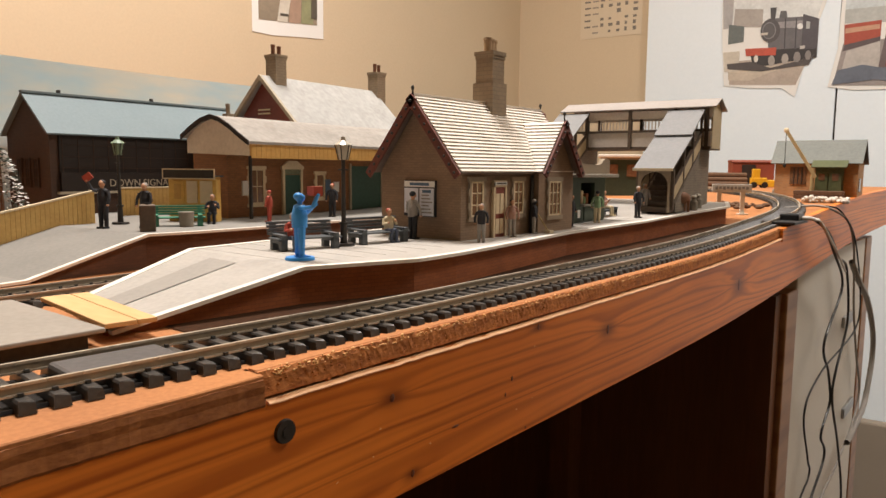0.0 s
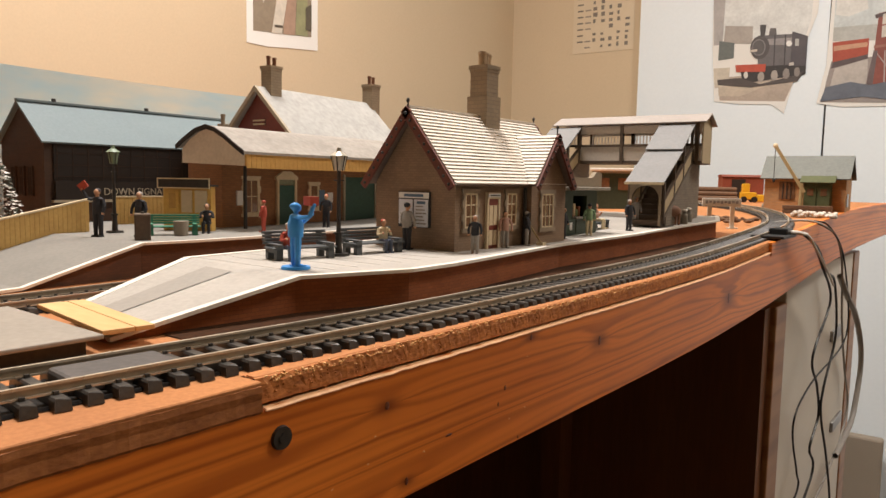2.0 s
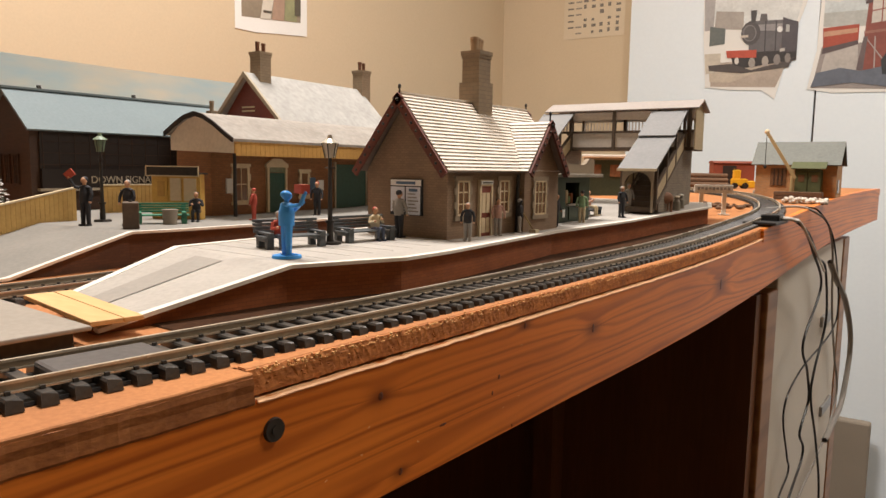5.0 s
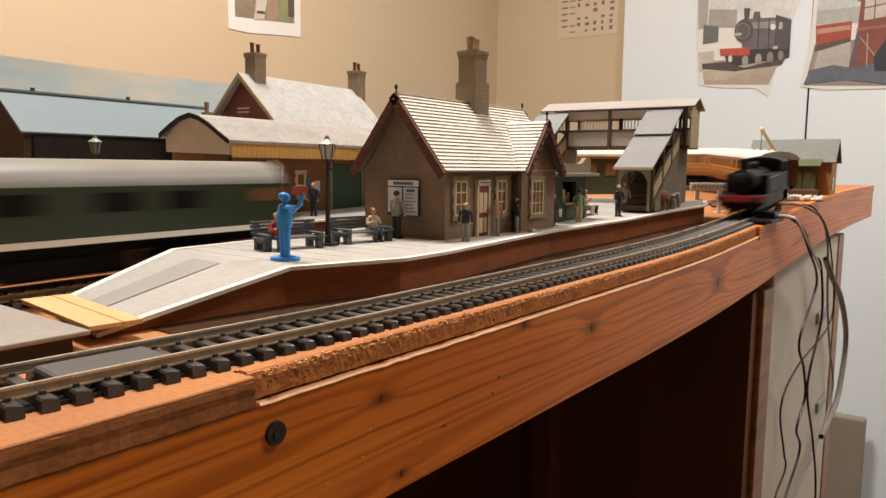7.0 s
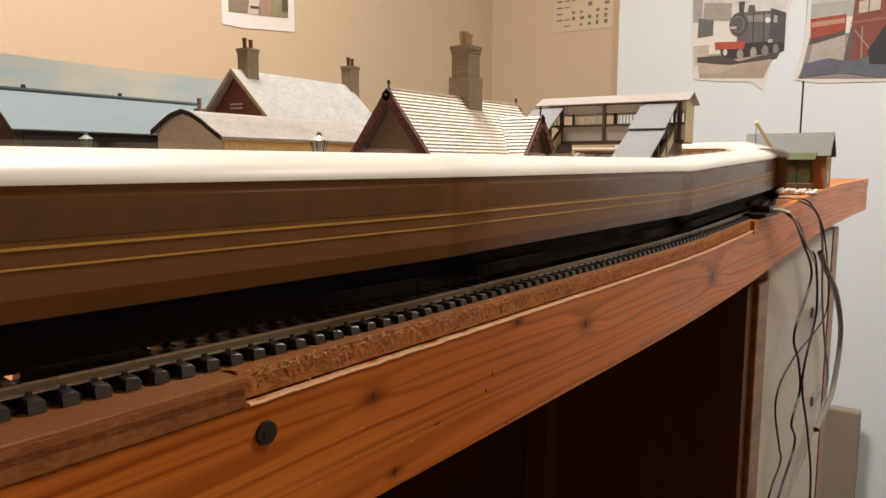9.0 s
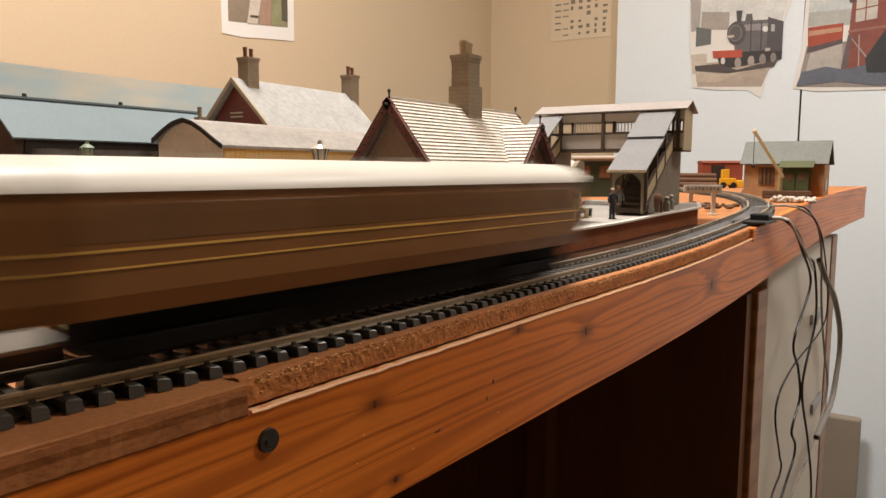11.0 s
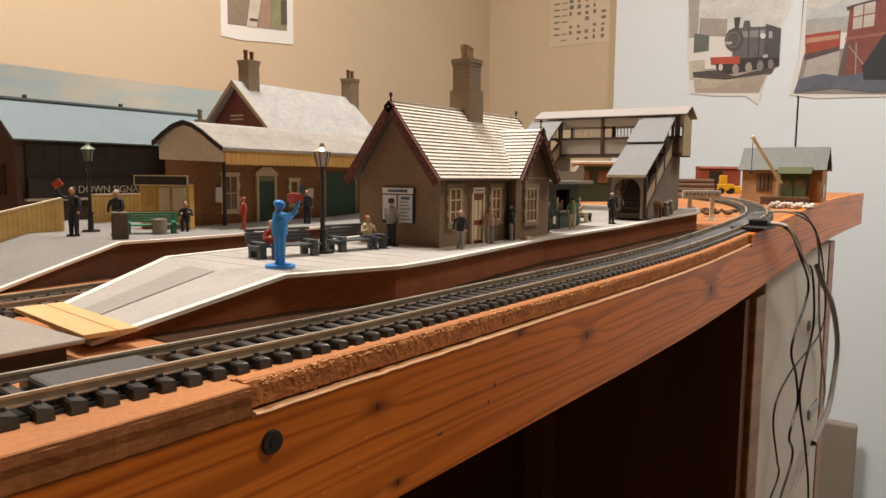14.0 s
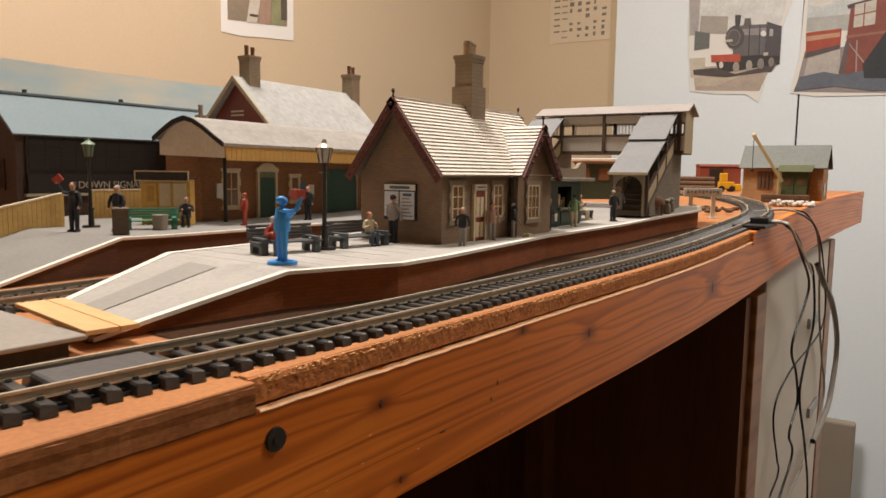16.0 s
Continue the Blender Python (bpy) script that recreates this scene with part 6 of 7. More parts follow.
# ---------------------------------------------------------------- lamps


def street_lamp(x, y, z, h, head, label):
    l = thing("platform_lamp", pose(x, y, z), label, "lamp post", "platform lamps")
    bm = bmesh.new()
    tube(bm, (0, 0, 0), (0, 0, 0.0012), 0.0050, 0.0046, 16)
    part("base", bm, IRON, l, smooth=True)
    bm = bmesh.new()
    tube(bm, (0, 0, 0.001), (0, 0, h * 0.20), 0.0017, 0.0014, 10)
    tube(bm, (0, 0, h * 0.20), (0, 0, h * 0.22), 0.0021, 0.0021, 10)
    tube(bm, (0, 0, h * 0.22), (0, 0, h * 0.80), 0.00105, 0.0008, 10)
    tube(bm, (-0.003, 0, h * 0.70), (0.003, 0, h * 0.70), 0.0003, seg=6)
    part("post", bm, IRON, l, smooth=True)
    bm = bmesh.new()
    tube(bm, (0, 0, h * 0.79), (0, 0, h * 0.925), 0.0022, 0.0036, 6)
    part("lantern", bm, head if head is GREEN_LAMP else LANTERN, l, "tapered six-sided lantern")
    bm = bmesh.new()
    tube(bm, (0, 0, h * 0.925), (0, 0, h * 0.965), 0.0041, 0.0014, 12)
    tube(bm, (0, 0, h * 0.965), (0, 0, h), 0.0013, 0.0009, 8)
    part("cap", bm, head, l)
    bm = bmesh.new()
    for i in range(6):
        a = math.pi / 3 * i
        tube(bm, (0.0022 * math.cos(a), 0.0022 * math.sin(a), h * 0.79), (0.0037 * math.cos(a), 0.0037 * math.sin(a), h * 0.925), 0.00025, seg=5)
    part("lantern_frame", bm, IRON, l)


street_lamp(-0.2286, 0.2190, PZ, 0.0480, SILVER, "dark iron lamp post with silver lantern on the platform")
street_lamp(*rw(-0.3949, 0.239), PZ, 0.0515, GREEN_LAMP, "dark lamp post with pale green lantern")
street_lamp(-0.2500, 0.442, PZ + 0.001, 0.0480, SILVER, "dark iron lamp post with silver lantern behind the kiosk")

# ---------------------------------------------------------------- benches


def bench(x, y, rz, length, mat, label, cat="bench"):
    b = thing("platform_bench", pose(x, y, PZ + board_z(x, y), 0, 0, rz) @ Matrix.Diagonal((1, 1, 0.76, 1)), label, cat, "platform benches")
    for k in (-1, 1):
        yy = k * (length / 2 - 0.003)
        bm = bmesh.new()
        box(bm, -0.0045, -0.002, yy - 0.0014, yy + 0.0014, 0, 0.0062)
        box(bm, 0.0040, 0.0068, yy - 0.0014, yy + 0.0014, 0, 0.0078)
        box(bm, -0.0045, 0.0068, yy - 0.0014, yy + 0.0014, 0.0040, 0.0062)
        prism(bm, [(-0.0048, 0.0055), (-0.0028, 0.0055), (-0.0046, 0.0150), (-0.0062, 0.0150)], "y", yy - 0.0012, yy + 0.0012)
        box(bm, -0.004, 0.0075, yy - 0.0012, yy + 0.0012, 0.0078, 0.0090, bevel=0.0003)
        part("end_frame", bm, mat, b)
    for i in range(4):
        part("seat_slat", box(bmesh.new(), -0.0030 + i * 0.0025, -0.0009 + i * 0.0025, -length / 2, length / 2, 0.0060, 0.0070, bevel=0.0002), mat, b)
    for i in range(4):
        z = 0.0082 + i * 0.0019
        x0 = -0.0032 - i * 0.0004
        part("back_slat", box(bmesh.new(), x0 - 0.0008, x0 + 0.0004, -length / 2, length / 2, z, z + 0.0015, bevel=0.0002), mat, b)
    return b


bench(-0.2330, 0.2000, -14, 0.030, BENCH, "slate grey slatted platform bench with seated passenger")
bench(-0.2290, 0.2405, -8, 0.030, BENCH, "slate grey slatted platform bench beside the lamp")
gx, gy = rw(-0.3600, 0.254)
bench(gx, gy, -30, 0.030, GREEN_BENCH, "green slatted bench before the yellow booth")
bench(-0.2250, 0.463, 0, 0.026, BENCH, "dark bench beside the kiosk")

# ---------------------------------------------------------------- yellow booth
bx_, by_ = rw(-0.3820, 0.2800)
booth = thing("poster_booth", pose(bx_, by_, PZ, 0, 0, 30), "small booth with yellow posters and dark name board", "booth")
bm = bmesh.new()
box(bm, -0.016, 0.016, 0.0, 0.006, 0, 0.028)
part("body", bm, BOOTH_YELLOW, booth)
part("roof", box(bmesh.new(), -0.0172, 0.0172, -0.003, 0.008, 0.0280, 0.0290), IRON, booth)
part("name_board", box(bmesh.new(), -0.0172, 0.0172, -0.0045, -0.0032, 0.0268, 0.0330), IRON, booth, "dark name board with white border")
for z0 in (0.0266, 0.0324):
    part("border", box(bmesh.new(), -0.0174, 0.0174, -0.0049, -0.0043, z0, z0 + 0.0007), CREAM, booth)
for x0 in (-0.0174, 0.0168):
    part("border", box(bmesh.new(), x0, x0 + 0.0006, -0.0049, -0.0043, 0.0273, 0.0324), CREAM, booth)
for x0, x1, mt in ((-0.0135, -0.0055, BOOTH_YELLOW), (-0.0035, 0.0035, CREAM), (0.0055, 0.0135, CREAM_CLOTH)):
    part("poster", box(bmesh.new(), x0, x1, -0.0008, 0.0, 0.0115, 0.0255), mt, booth)
part("lower_panel", box(bmesh.new(), -0.0158, 0.0158, -0.0006, 0.0, 0.0005, 0.0105), BOOTH_YELLOW, booth)
part("poster_inner", box(bmesh.new(), -0.0118, -0.0072, -0.0012, -0.0006, 0.014, 0.0235), CANOPY_YELLOW, booth)

# ---------------------------------------------------------------- figures (painted model figurines)


def figure(x, y, z, h, mats, label, facing=0.0, stance="stand", base=None, cat="figurine", bulk=1.12):
    """One plain painted figurine: slots 0 legs, 1 coat, 2 skin, 3 extra."""
    bm = bmesh.new()
    k = h / 1.75
    sit = stance == "sit"
    hip = 0.88 * k if not sit else 0.45 * k
    if sit:
        for s in (-1, 1):
            tube(bm, (0, s * 0.10 * k, hip), (0.42 * k, s * 0.10 * k, hip + 0.02 * k), 0.085 * k, 0.075 * k, 8)
            tube(bm, (0.42 * k, s * 0.10 * k, hip + 0.02 * k), (0.44 * k, s * 0.10 * k, 0.02 * k), 0.07 * k, 0.055 * k, 8)
            box(bm, 0.38 * k, 0.60 * k, s * 0.10 * k - 0.045 * k, s * 0.10 * k + 0.045 * k, 0, 0.07 * k)
    else:
        for s in (-1, 1):
            tube(bm, (0.0, s * 0.095 * k, 0.02 * k), (0, s * 0.085 * k, hip), 0.062 * k, 0.095 * k, 8)
            box(bm, -0.08 * k, 0.18 * k, s * 0.095 * k - 0.05 * k, s * 0.095 * k + 0.05 * k, 0, 0.07 * k)
    tube(bm, (0, 0, hip - 0.05 * k), (0, 0, hip + 0.30 * k), 0.165 * k, 0.17 * k, 10, slot=1)
    tube(bm, (0, 0, hip + 0.30 * k), (0.0, 0, hip + 0.56 * k), 0.17 * k, 0.11 * k, 10, slot=1)
    ball(bm, (0, 0, hip + 0.50 * k), 0.15 * k, 0.75, 1.35, 0.6, 10, slot=1)
    sh = hip + 0.50 * k
    tube(bm, (0, 0, sh + 0.02 * k), (0.01 * k, 0, sh + 0.15 * k), 0.055 * k, seg=8, slot=2)
    ball(bm, (0.02 * k, 0, sh + 0.245 * k), 0.105 * k, 1.05, 0.9, 1.2, 10, slot=2)
    ball(bm, (-0.015 * k, 0, sh + 0.285 * k), 0.11 * k, 1.05, 0.95, 0.95, 10, slot=0 if len(mats) < 4 or stance in ("wave", "lift") else 3)
    arms = {"stand": ((-1, (0.05, -0.27, -0.28), (0.12, -0.25, -0.52)), (1, (0.05, 0.27, -0.28), (0.12, 0.25, -0.52))),
            "wave": ((-1, (0.10, -0.30, 0.02), (0.16, -0.42, 0.34)), (1, (0.05, 0.27, -0.28), (0.12, 0.25, -0.52))),
            "lift": ((-1, (0.14, -0.36, 0.02), (0.20, -0.46, 0.34)), (1, (0.20, 0.06, -0.16), (0.26, -0.24, 0.08))),
            "sit": ((-1, (0.08, -0.26, -0.25), (0.26, -0.14, -0.18)), (1, (0.08, 0.26, -0.25), (0.26, 0.14, -0.10)))}[stance]
    for s, e, w in arms:
        s0 = Vector((0, s * 0.19 * k, sh - 0.02 * k))
        el, wr_ = Vector((e[0] * k, e[1] * k, sh + e[2] * k)), Vector((w[0] * k, w[1] * k, sh + w[2] * k))
        tube(bm, s0, el, 0.062 * k, 0.052 * k, 8, slot=1)
        tube(bm, el, wr_, 0.054 * k, 0.042 * k, 8, slot=1)
        ball(bm, wr_, 0.05 * k, seg=8, slot=2)
        if stance in ("wave", "lift") and s < 0 and len(mats) > 3:
            if stance == "lift":
                box(bm, wr_.x - 0.10 * k, wr_.x + 0.10 * k, wr_.y - 0.02 * k, wr_.y + 0.30 * k, wr_.z - 0.02 * k, wr_.z + 0.22 * k, slot=3)
            else:
                box(bm, -0.02 * k, 0.02 * k, -0.06 * k, 0.26 * k, -0.04 * k, 0.22 * k, Matrix.Translation(wr_) @ Matrix.Rotation(radians(38), 4, "X"), slot=3)
    if base:
        tube(bm, (0, 0, -0.03 * k), (0, 0, 0.04 * k), base, base * 0.95, 20, slot=0)
    for v in bm.verts:
        v.co.x *= bulk
        v.co.y *= bulk
    ob = mesh_object("figurine", bm, list(mats), smooth=True)
    ob.matrix_world = pose(x, y, z, 0, 0, facing)
    return tagged(ob, label, cat, "painted figurines")


figure(-0.2046, 0.1741, PZ + 0.0006, 0.0243, (BLUE, BLUE, BLUE, RED_CLOTH), "bright blue plastic figurine lifting a red case", 75, "lift", 0.0044, bulk=1.28)
figure(-0.2300, 0.1915, PZ + 0.0001, 0.0205, (JEANS, RED_CLOTH, SKIN, GREY_CLOTH), "seated figurine in a red coat on the bench", -20, "sit")
figure(-0.2270, 0.2465, PZ + 0.0001, 0.0205, (JEANS, CREAM_CLOTH, SKIN, RED_CLOTH), "seated figurine in cream top and red hat on the bench", -20, "sit")
figure(-0.2265, 0.2630, PZ, 0.0232, (DARK_CLOTH, GREY_CLOTH, SKIN), "figurine in grey shirt reading the notice board", 90)
figure(-0.1930, 0.2740, PZ, 0.0182, (GREY_CLOTH, DARK_CLOTH, SKIN), "standing figurine in a dark jacket by the window", -60)
figure(-0.1985, 0.3085, PZ, 0.0192, (GREY_CLOTH, PINK_CLOTH, SKIN, DARK_CLOTH), "standing figurine in a pink top beside the door", -40)
figure(-0.1985, 0.3300, PZ, 0.0185, (GREY_CLOTH, DARK_CLOTH, DARK_CLOTH), "figurine of a sweeper with a broom by the drainpipe", 30)
figure(-0.2050, 0.3830, PZ, 0.0195, (DARK_CLOTH, DARK_CLOTH, SKIN), "dark coated figurine at the corner of the house", 0)
figure(-0.2045, 0.4160, PZ + 0.001, 0.0205, (CREAM_CLOTH, GREEN_CLOTH, SKIN, DARK_CLOTH), "figurine in a green top at the kiosk counter", 120)
figure(-0.2250, 0.4660, PZ + 0.0025, 0.0235, (CREAM_CLOTH, PINK_CLOTH, SKIN, RED_CLOTH), "seated figurine in pink and white beside the kiosk", 0, "sit")
figure(-0.1995, 0.4664, PZ + 0.0022, 0.0215, (DARK_CLOTH, DARK_CLOTH, SKIN, GREY_CLOTH), "figurine in a dark suit holding a white bag", -30)
figure(-0.2090, 0.5000, PZ + 0.0035, 0.0215, (GREY_CLOTH, GREY_CLOTH, SKIN), "figurine in a long grey coat by the arch", -30)
figure(*rw(-0.3741, 0.2167), PZ, 0.0265, (DARK_CLOTH, DARK_CLOTH, SKIN, RED_CLOTH), "figurine of a guard in dark uniform lifting a red flag", -60, "wave")
figure(*rw(-0.3600, 0.2330), PZ, 0.0250, (DARK_CLOTH, DARK_CLOTH, SKIN, GREY_CLOTH), "figurine in dark waistcoat behind a case", -60)
figure(*rw(-0.3600, 0.2780), PZ, 0.0235, (DARK_CLOTH, DARK_CLOTH, SKIN), "dark seated figurine on the green bench", -40, "sit")
figure(*rw(-0.3420, 0.3070), PZ, 0.0200, (RED_CLOTH, RED_CLOTH, SKIN), "figurine in a red dress on the rear platform", -150)
figure(*rw(-0.3440, 0.3660), PZ, 0.0235, (DARK_CLOTH, DARK_CLOTH, SKIN, RED_CLOTH), "dark figurine with a red cap before the door", -60)

case = thing("luggage_case", pose(*rw(-0.3425, 0.2230), PZ, 0, 0, -28), "dark brown upright travelling case on the platform", "suitcase")
part("body", box(bmesh.new(), -0.0065, 0.0065, -0.004, 0.004, 0, 0.0140, bevel=0.0006), BROWN_CASE, case)
part("handle", box(bmesh.new(), -0.002, 0.002, -0.0008, 0.0008, 0.0140, 0.0150), IRON, case)
bin_ = thing("litter_bin", pose(*rw(-0.3510, 0.2530), PZ), "small grey litter bin beside the green bench", "litter bin")
bm = bmesh.new()
tube(bm, (0, 0, 0), (0, 0, 0.0085), 0.0038, 0.0044, 14)
part("body", bm, BROWN_GREY, bin_, smooth=True)
broom = thing("broom", pose(-0.1950, 0.3340, PZ), "pale broom leaning by the house wall", "broom")
bm = bmesh.new()
tube(bm, (-0.003, -0.004, 0.013), (0.001, 0.004, 0.001), 0.0005, seg=6)
part("shaft", bm, CRANE_TIMBER, broom)
part("head", box(bmesh.new(), -0.001, 0.003, 0.002, 0.006, 0, 0.0018), CREAM_CLOTH, broom)

# a brown animal figurine and a churn near the stair foot
cow = bmesh.new()
ball(cow, (0, 0, 0.0105), 0.0052, 1.55, 0.75, 0.9, 12)
for sx in (-0.005, 0.005):
    for sy in (-0.002, 0.002):
        tube(cow, (sx, sy, 0), (sx, sy, 0.009), 0.0009, 0.0013, 7)
ball(cow, (-0.0095, 0, 0.0135), 0.0027, 1.3, 0.8, 0.9, 10)
tube(cow, (-0.0065, 0, 0.0115), (-0.009, 0, 0.013), 0.0022, 0.0018, 8)
cow_ob = mesh_object("cow_figurine", cow, COW_BROWN, True)
cow_ob.matrix_world = pose(-0.1905, 0.5227, PZ + 0.0043, 0, 0, 60)
tagged(cow_ob, "small brown cow figurine on the platform", "animal figurine")
for i, (x, y) in enumerate(((-0.1870, 0.5398), (-0.1895, 0.5560))):
    ch = thing("milk_churn", pose(x, y, PZ + board_z(x, y)), "small pale milk churn on the platform", "milk churn", "milk churns")
    bm = bmesh.new()
    tube(bm, (0, 0, 0), (0, 0, 0.0065), 0.0030, 0.0027, 12)
    tube(bm, (0, 0, 0.0065), (0, 0, 0.0085), 0.0027, 0.0014, 12)
    tube(bm, (0, 0, 0.0085), (0, 0, 0.0100), 0.0018, 0.0018, 12)
    part("body", bm, KIOSK_GREY, ch, smooth=True)
    bm = bmesh.new()
    ball(bm, (0, 0, 0.0103), 0.0022, 1, 1, 0.5)
    part("lid", bm, WHITE, ch, smooth=True)

# ---------------------------------------------------------------- trees at the left end


def conifer(x, y, z, h, r, seed):
    t = thing("frosted_conifer", pose(x, y, z), "small dark model conifer with white frosted tips", "tree")
    bm = bmesh.new()
    tube(bm, (0, 0, 0), (0, 0, h * 0.9), r * 0.10, r * 0.02, 8)
    part("trunk", bm, LOG, t)
    rnd = random.Random(seed)
    bm, fr = bmesh.new(), bmesh.new()
    for i in range(900):
        k = rnd.random() ** 0.75
        a = rnd.uniform(0, 2 * math.pi)
        rad = r * (1 - k) ** 0.7 * rnd.uniform(0.72, 1.05)
        c = Vector((rad * math.cos(a), rad * math.sin(a), h * (0.06 + 0.94 * k)))
        s = rnd.uniform(0.0007, 0.0016)
        d = Vector((math.cos(a), math.sin(a), rnd.uniform(-0.3, 0.5))).normalized() * s * 2
        side = d.cross(Vector((0, 0, 1))).normalized() * s * 0.6
        up = Vector((0, 0, s * 0.5))
        tgt = fr if rnd.random() < 0.45 else bm
        v = [tgt.verts.new(c + p) for p in (side, -side, up, d)]
        for f in ((0, 1, 3), (1, 2, 3), (2, 0, 3), (0, 2, 1)):
            tgt.faces.new([v[j] for j in f])
    part("crown", bm, FOLIAGE, t)
    part("frost", fr, FROST, t, "white flock on the tips")


conifer(-0.4955, 0.1770, -0.004, 0.062, 0.020, 3)


def bushy(x, y, z, h, r, seed):
    t = thing("broadleaf_tree", pose(x, y, z), "olive broadleaf model tree before the sky sheet", "tree")
    bm = bmesh.new()
    tube(bm, (0, 0, 0), (0, 0, h * 0.55), r * 0.12, r * 0.06, 8)
    for i in range(5):
        a = i * 1.26
        tube(bm, (0, 0, h * 0.42), (r * 0.6 * math.cos(a), r * 0.6 * math.sin(a), h * 0.75), r * 0.05, r * 0.02, 6)
    part("trunk", bm, LOG, t)
    rnd = random.Random(seed)
    bm = bmesh.new()
    for i in range(900):
        d = Vector((rnd.gauss(0, 1), rnd.gauss(0, 1), rnd.gauss(0, 1))).normalized() * rnd.random() ** 0.4
        lump = 0.8 + 0.3 * noise.noise(d * 2.2)
        c = Vector((d.x * r * lump, d.y * r * lump, h * 0.70 + d.z * h * 0.32 * lump))
        s = rnd.uniform(0.0009, 0.0018)
        m = Matrix.Translation(c) @ Euler((rnd.uniform(0, 6), rnd.uniform(0, 6), rnd.uniform(0, 6))).to_matrix().to_4x4()
        v = [bm.verts.new(m @ Vector(p)) for p in ((s, 0, 0), (0, s * 0.6, 0.0004), (-s, 0, 0), (0, -s * 0.6, 0.0004))]
        bm.faces.new(v)
    part("crown", bm, AUTUMN, t)


bushy(*rw(-0.545, 0.205), -0.004, 0.100, 0.022, 5)

# ---------------------------------------------------------------- far end: hut, crane, yard


def far(u, v, rz=0.0, dz=0.0):
    x, y = rw(u, v)
    return room(u, v, board_z(x, y) + dz, rz)


M_HUT = pose(-0.1284, 0.858, 0.0216, 0, 0, 2)
hut = thing("goods_hut", M_HUT, "orange brick goods hut with green-grey roof and olive doors", "model house")
HL, HD, HE, HR = 0.081, 0.042, 0.040, 0.060
bm = bmesh.new()
prism(bm, [(0, 0), (0, HE), (HD / 2, HR), (HD, HE), (HD, 0)], "x", -HL, 0)
part("wall", bm, HUT_BRICK, hut)
bm = bmesh.new()
slab(bm, [(-HL - 0.004, -0.005, HE - 0.004), (0.004, -0.005, HE - 0.004), (0.004, HD / 2, HR + 0.0015), (-HL - 0.004, HD / 2, HR + 0.0015)], 0.0014)
slab(bm, [(-HL - 0.004, HD + 0.005, HE - 0.004), (0.004, HD + 0.005, HE - 0.004), (0.004, HD / 2, HR + 0.0015), (-HL - 0.004, HD / 2, HR + 0.0015)], 0.0014)
part("roof", bm, HUT_ROOF, hut, "green-grey slate roof")
part("porch", box(bmesh.new(), -0.039, -0.013, -0.0100, 0.0, 0, 0.0315), HUT_DOOR, hut, "olive boarded porch with doors")
for x in (-0.0325, -0.0195):
    part("door_leaf", box(bmesh.new(), x - 0.0058, x + 0.0058, -0.0110, -0.0099, 0.001, 0.028, bevel=0.0003), HUT_DOOR, hut)
    part("door_window", box(bmesh.new(), x - 0.0030, x + 0.0030, -0.0114, -0.0108, 0.018, 0.025), WINDOW, hut)
bm = bmesh.new()
slab(bm, [(-0.043, -0.015, 0.0320), (-0.009, -0.015, 0.0320), (-0.009, -0.003, 0.0392), (-0.043, -0.003, 0.0392)], 0.0010)
part("door_canopy", bm, HUT_DOOR, hut, "olive sloping door canopy")
part("window", box(bmesh.new(), -0.0655, -0.0495, -0.0008, 0.0, 0.013, 0.032), WINDOW, hut)
for x in (-0.0615, -0.0575, -0.0535):
    part("glazing_bar", box(bmesh.new(), x - 0.0004, x + 0.0004, -0.0014, -0.0004, 0.013, 0.032), IRON, hut)
bm = box(bmesh.new(), 0.0, 0.0006, 0.008, 0.020, 0.006, 0.020)
part("side_window", bm, WINDOW, hut)

crane = thing("yard_crane", M_HUT @ pose(-0.0395, -0.022, -0.001), "pale timber yard crane with hook beside the hut", "crane")
bm = bmesh.new()
tube(bm, (0, 0, 0), (0, 0, 0.032), 0.0022, 0.0018, 10)
part("mast", bm, CRANE_TIMBER, crane)
bm = bmesh.new()
sweep(bm, [(0.003, 0, 0.022), (-0.0275, -0.002, 0.0715)], [(-0.0016, -0.0016), (0.0016, -0.0016), (0.0016, 0.0016), (-0.0016, 0.0016)])
part("jib", bm, CRANE_TIMBER, crane, "long pale jib")
bm = bmesh.new()
tube(bm, (-0.0275, -0.002, 0.0705), (-0.0275, -0.002, 0.036), 0.0004, seg=6)
ball(bm, (-0.0275, -0.002, 0.0345), 0.0018, 1, 0.6, 1.3)
part("hook", bm, IRON, crane, "dark chain and hook")
ball_bm = bmesh.new()
ball(ball_bm, (-0.0275, -0.002, 0.0718), 0.0028, 1, 0.7, 1, 10)
part("pulley", ball_bm, CREAM, crane)

stack = thing("sleeper_stack", M_HUT @ pose(-0.008, -0.034, -0.0015), "stack of dark sleepers beside the hut", "timber stack")
for i in range(6):
    part("timber", box(bmesh.new(), -0.046, 0.0, -0.004 + (i % 3) * 0.0045, 0.0 + (i % 3) * 0.0045, (i // 3) * 0.0045, (i // 3) * 0.0045 + 0.0042, bevel=0.0004), LOG, stack)
rnd = random.Random(11)
pile = bmesh.new()
for i in range(70):
    ball(pile, (rnd.uniform(-0.020, 0.020), rnd.uniform(-0.006, 0.006), rnd.uniform(0.001, 0.005)), rnd.uniform(0.0016, 0.0030), 1, rnd.uniform(0.7, 1.2), rnd.uniform(0.6, 1), 6)
po = mesh_object("white_stone_pile", pile, STONES)
po.matrix_world = pose(-0.1435, 0.7795, 0.0183, 0, 0, 14)
tagged(po, "row of rough white stones by the track", "stones", kind="stuff")

rshed = thing("red_van_body", pose(-0.345, 1.150, 0.0268, 0, 0, 30), "grounded red van body used as a store", "shed")
bm = bmesh.new()
box(bm, 0, 0.062, 0, 0.030, 0, 0.036, bevel=0.0008)
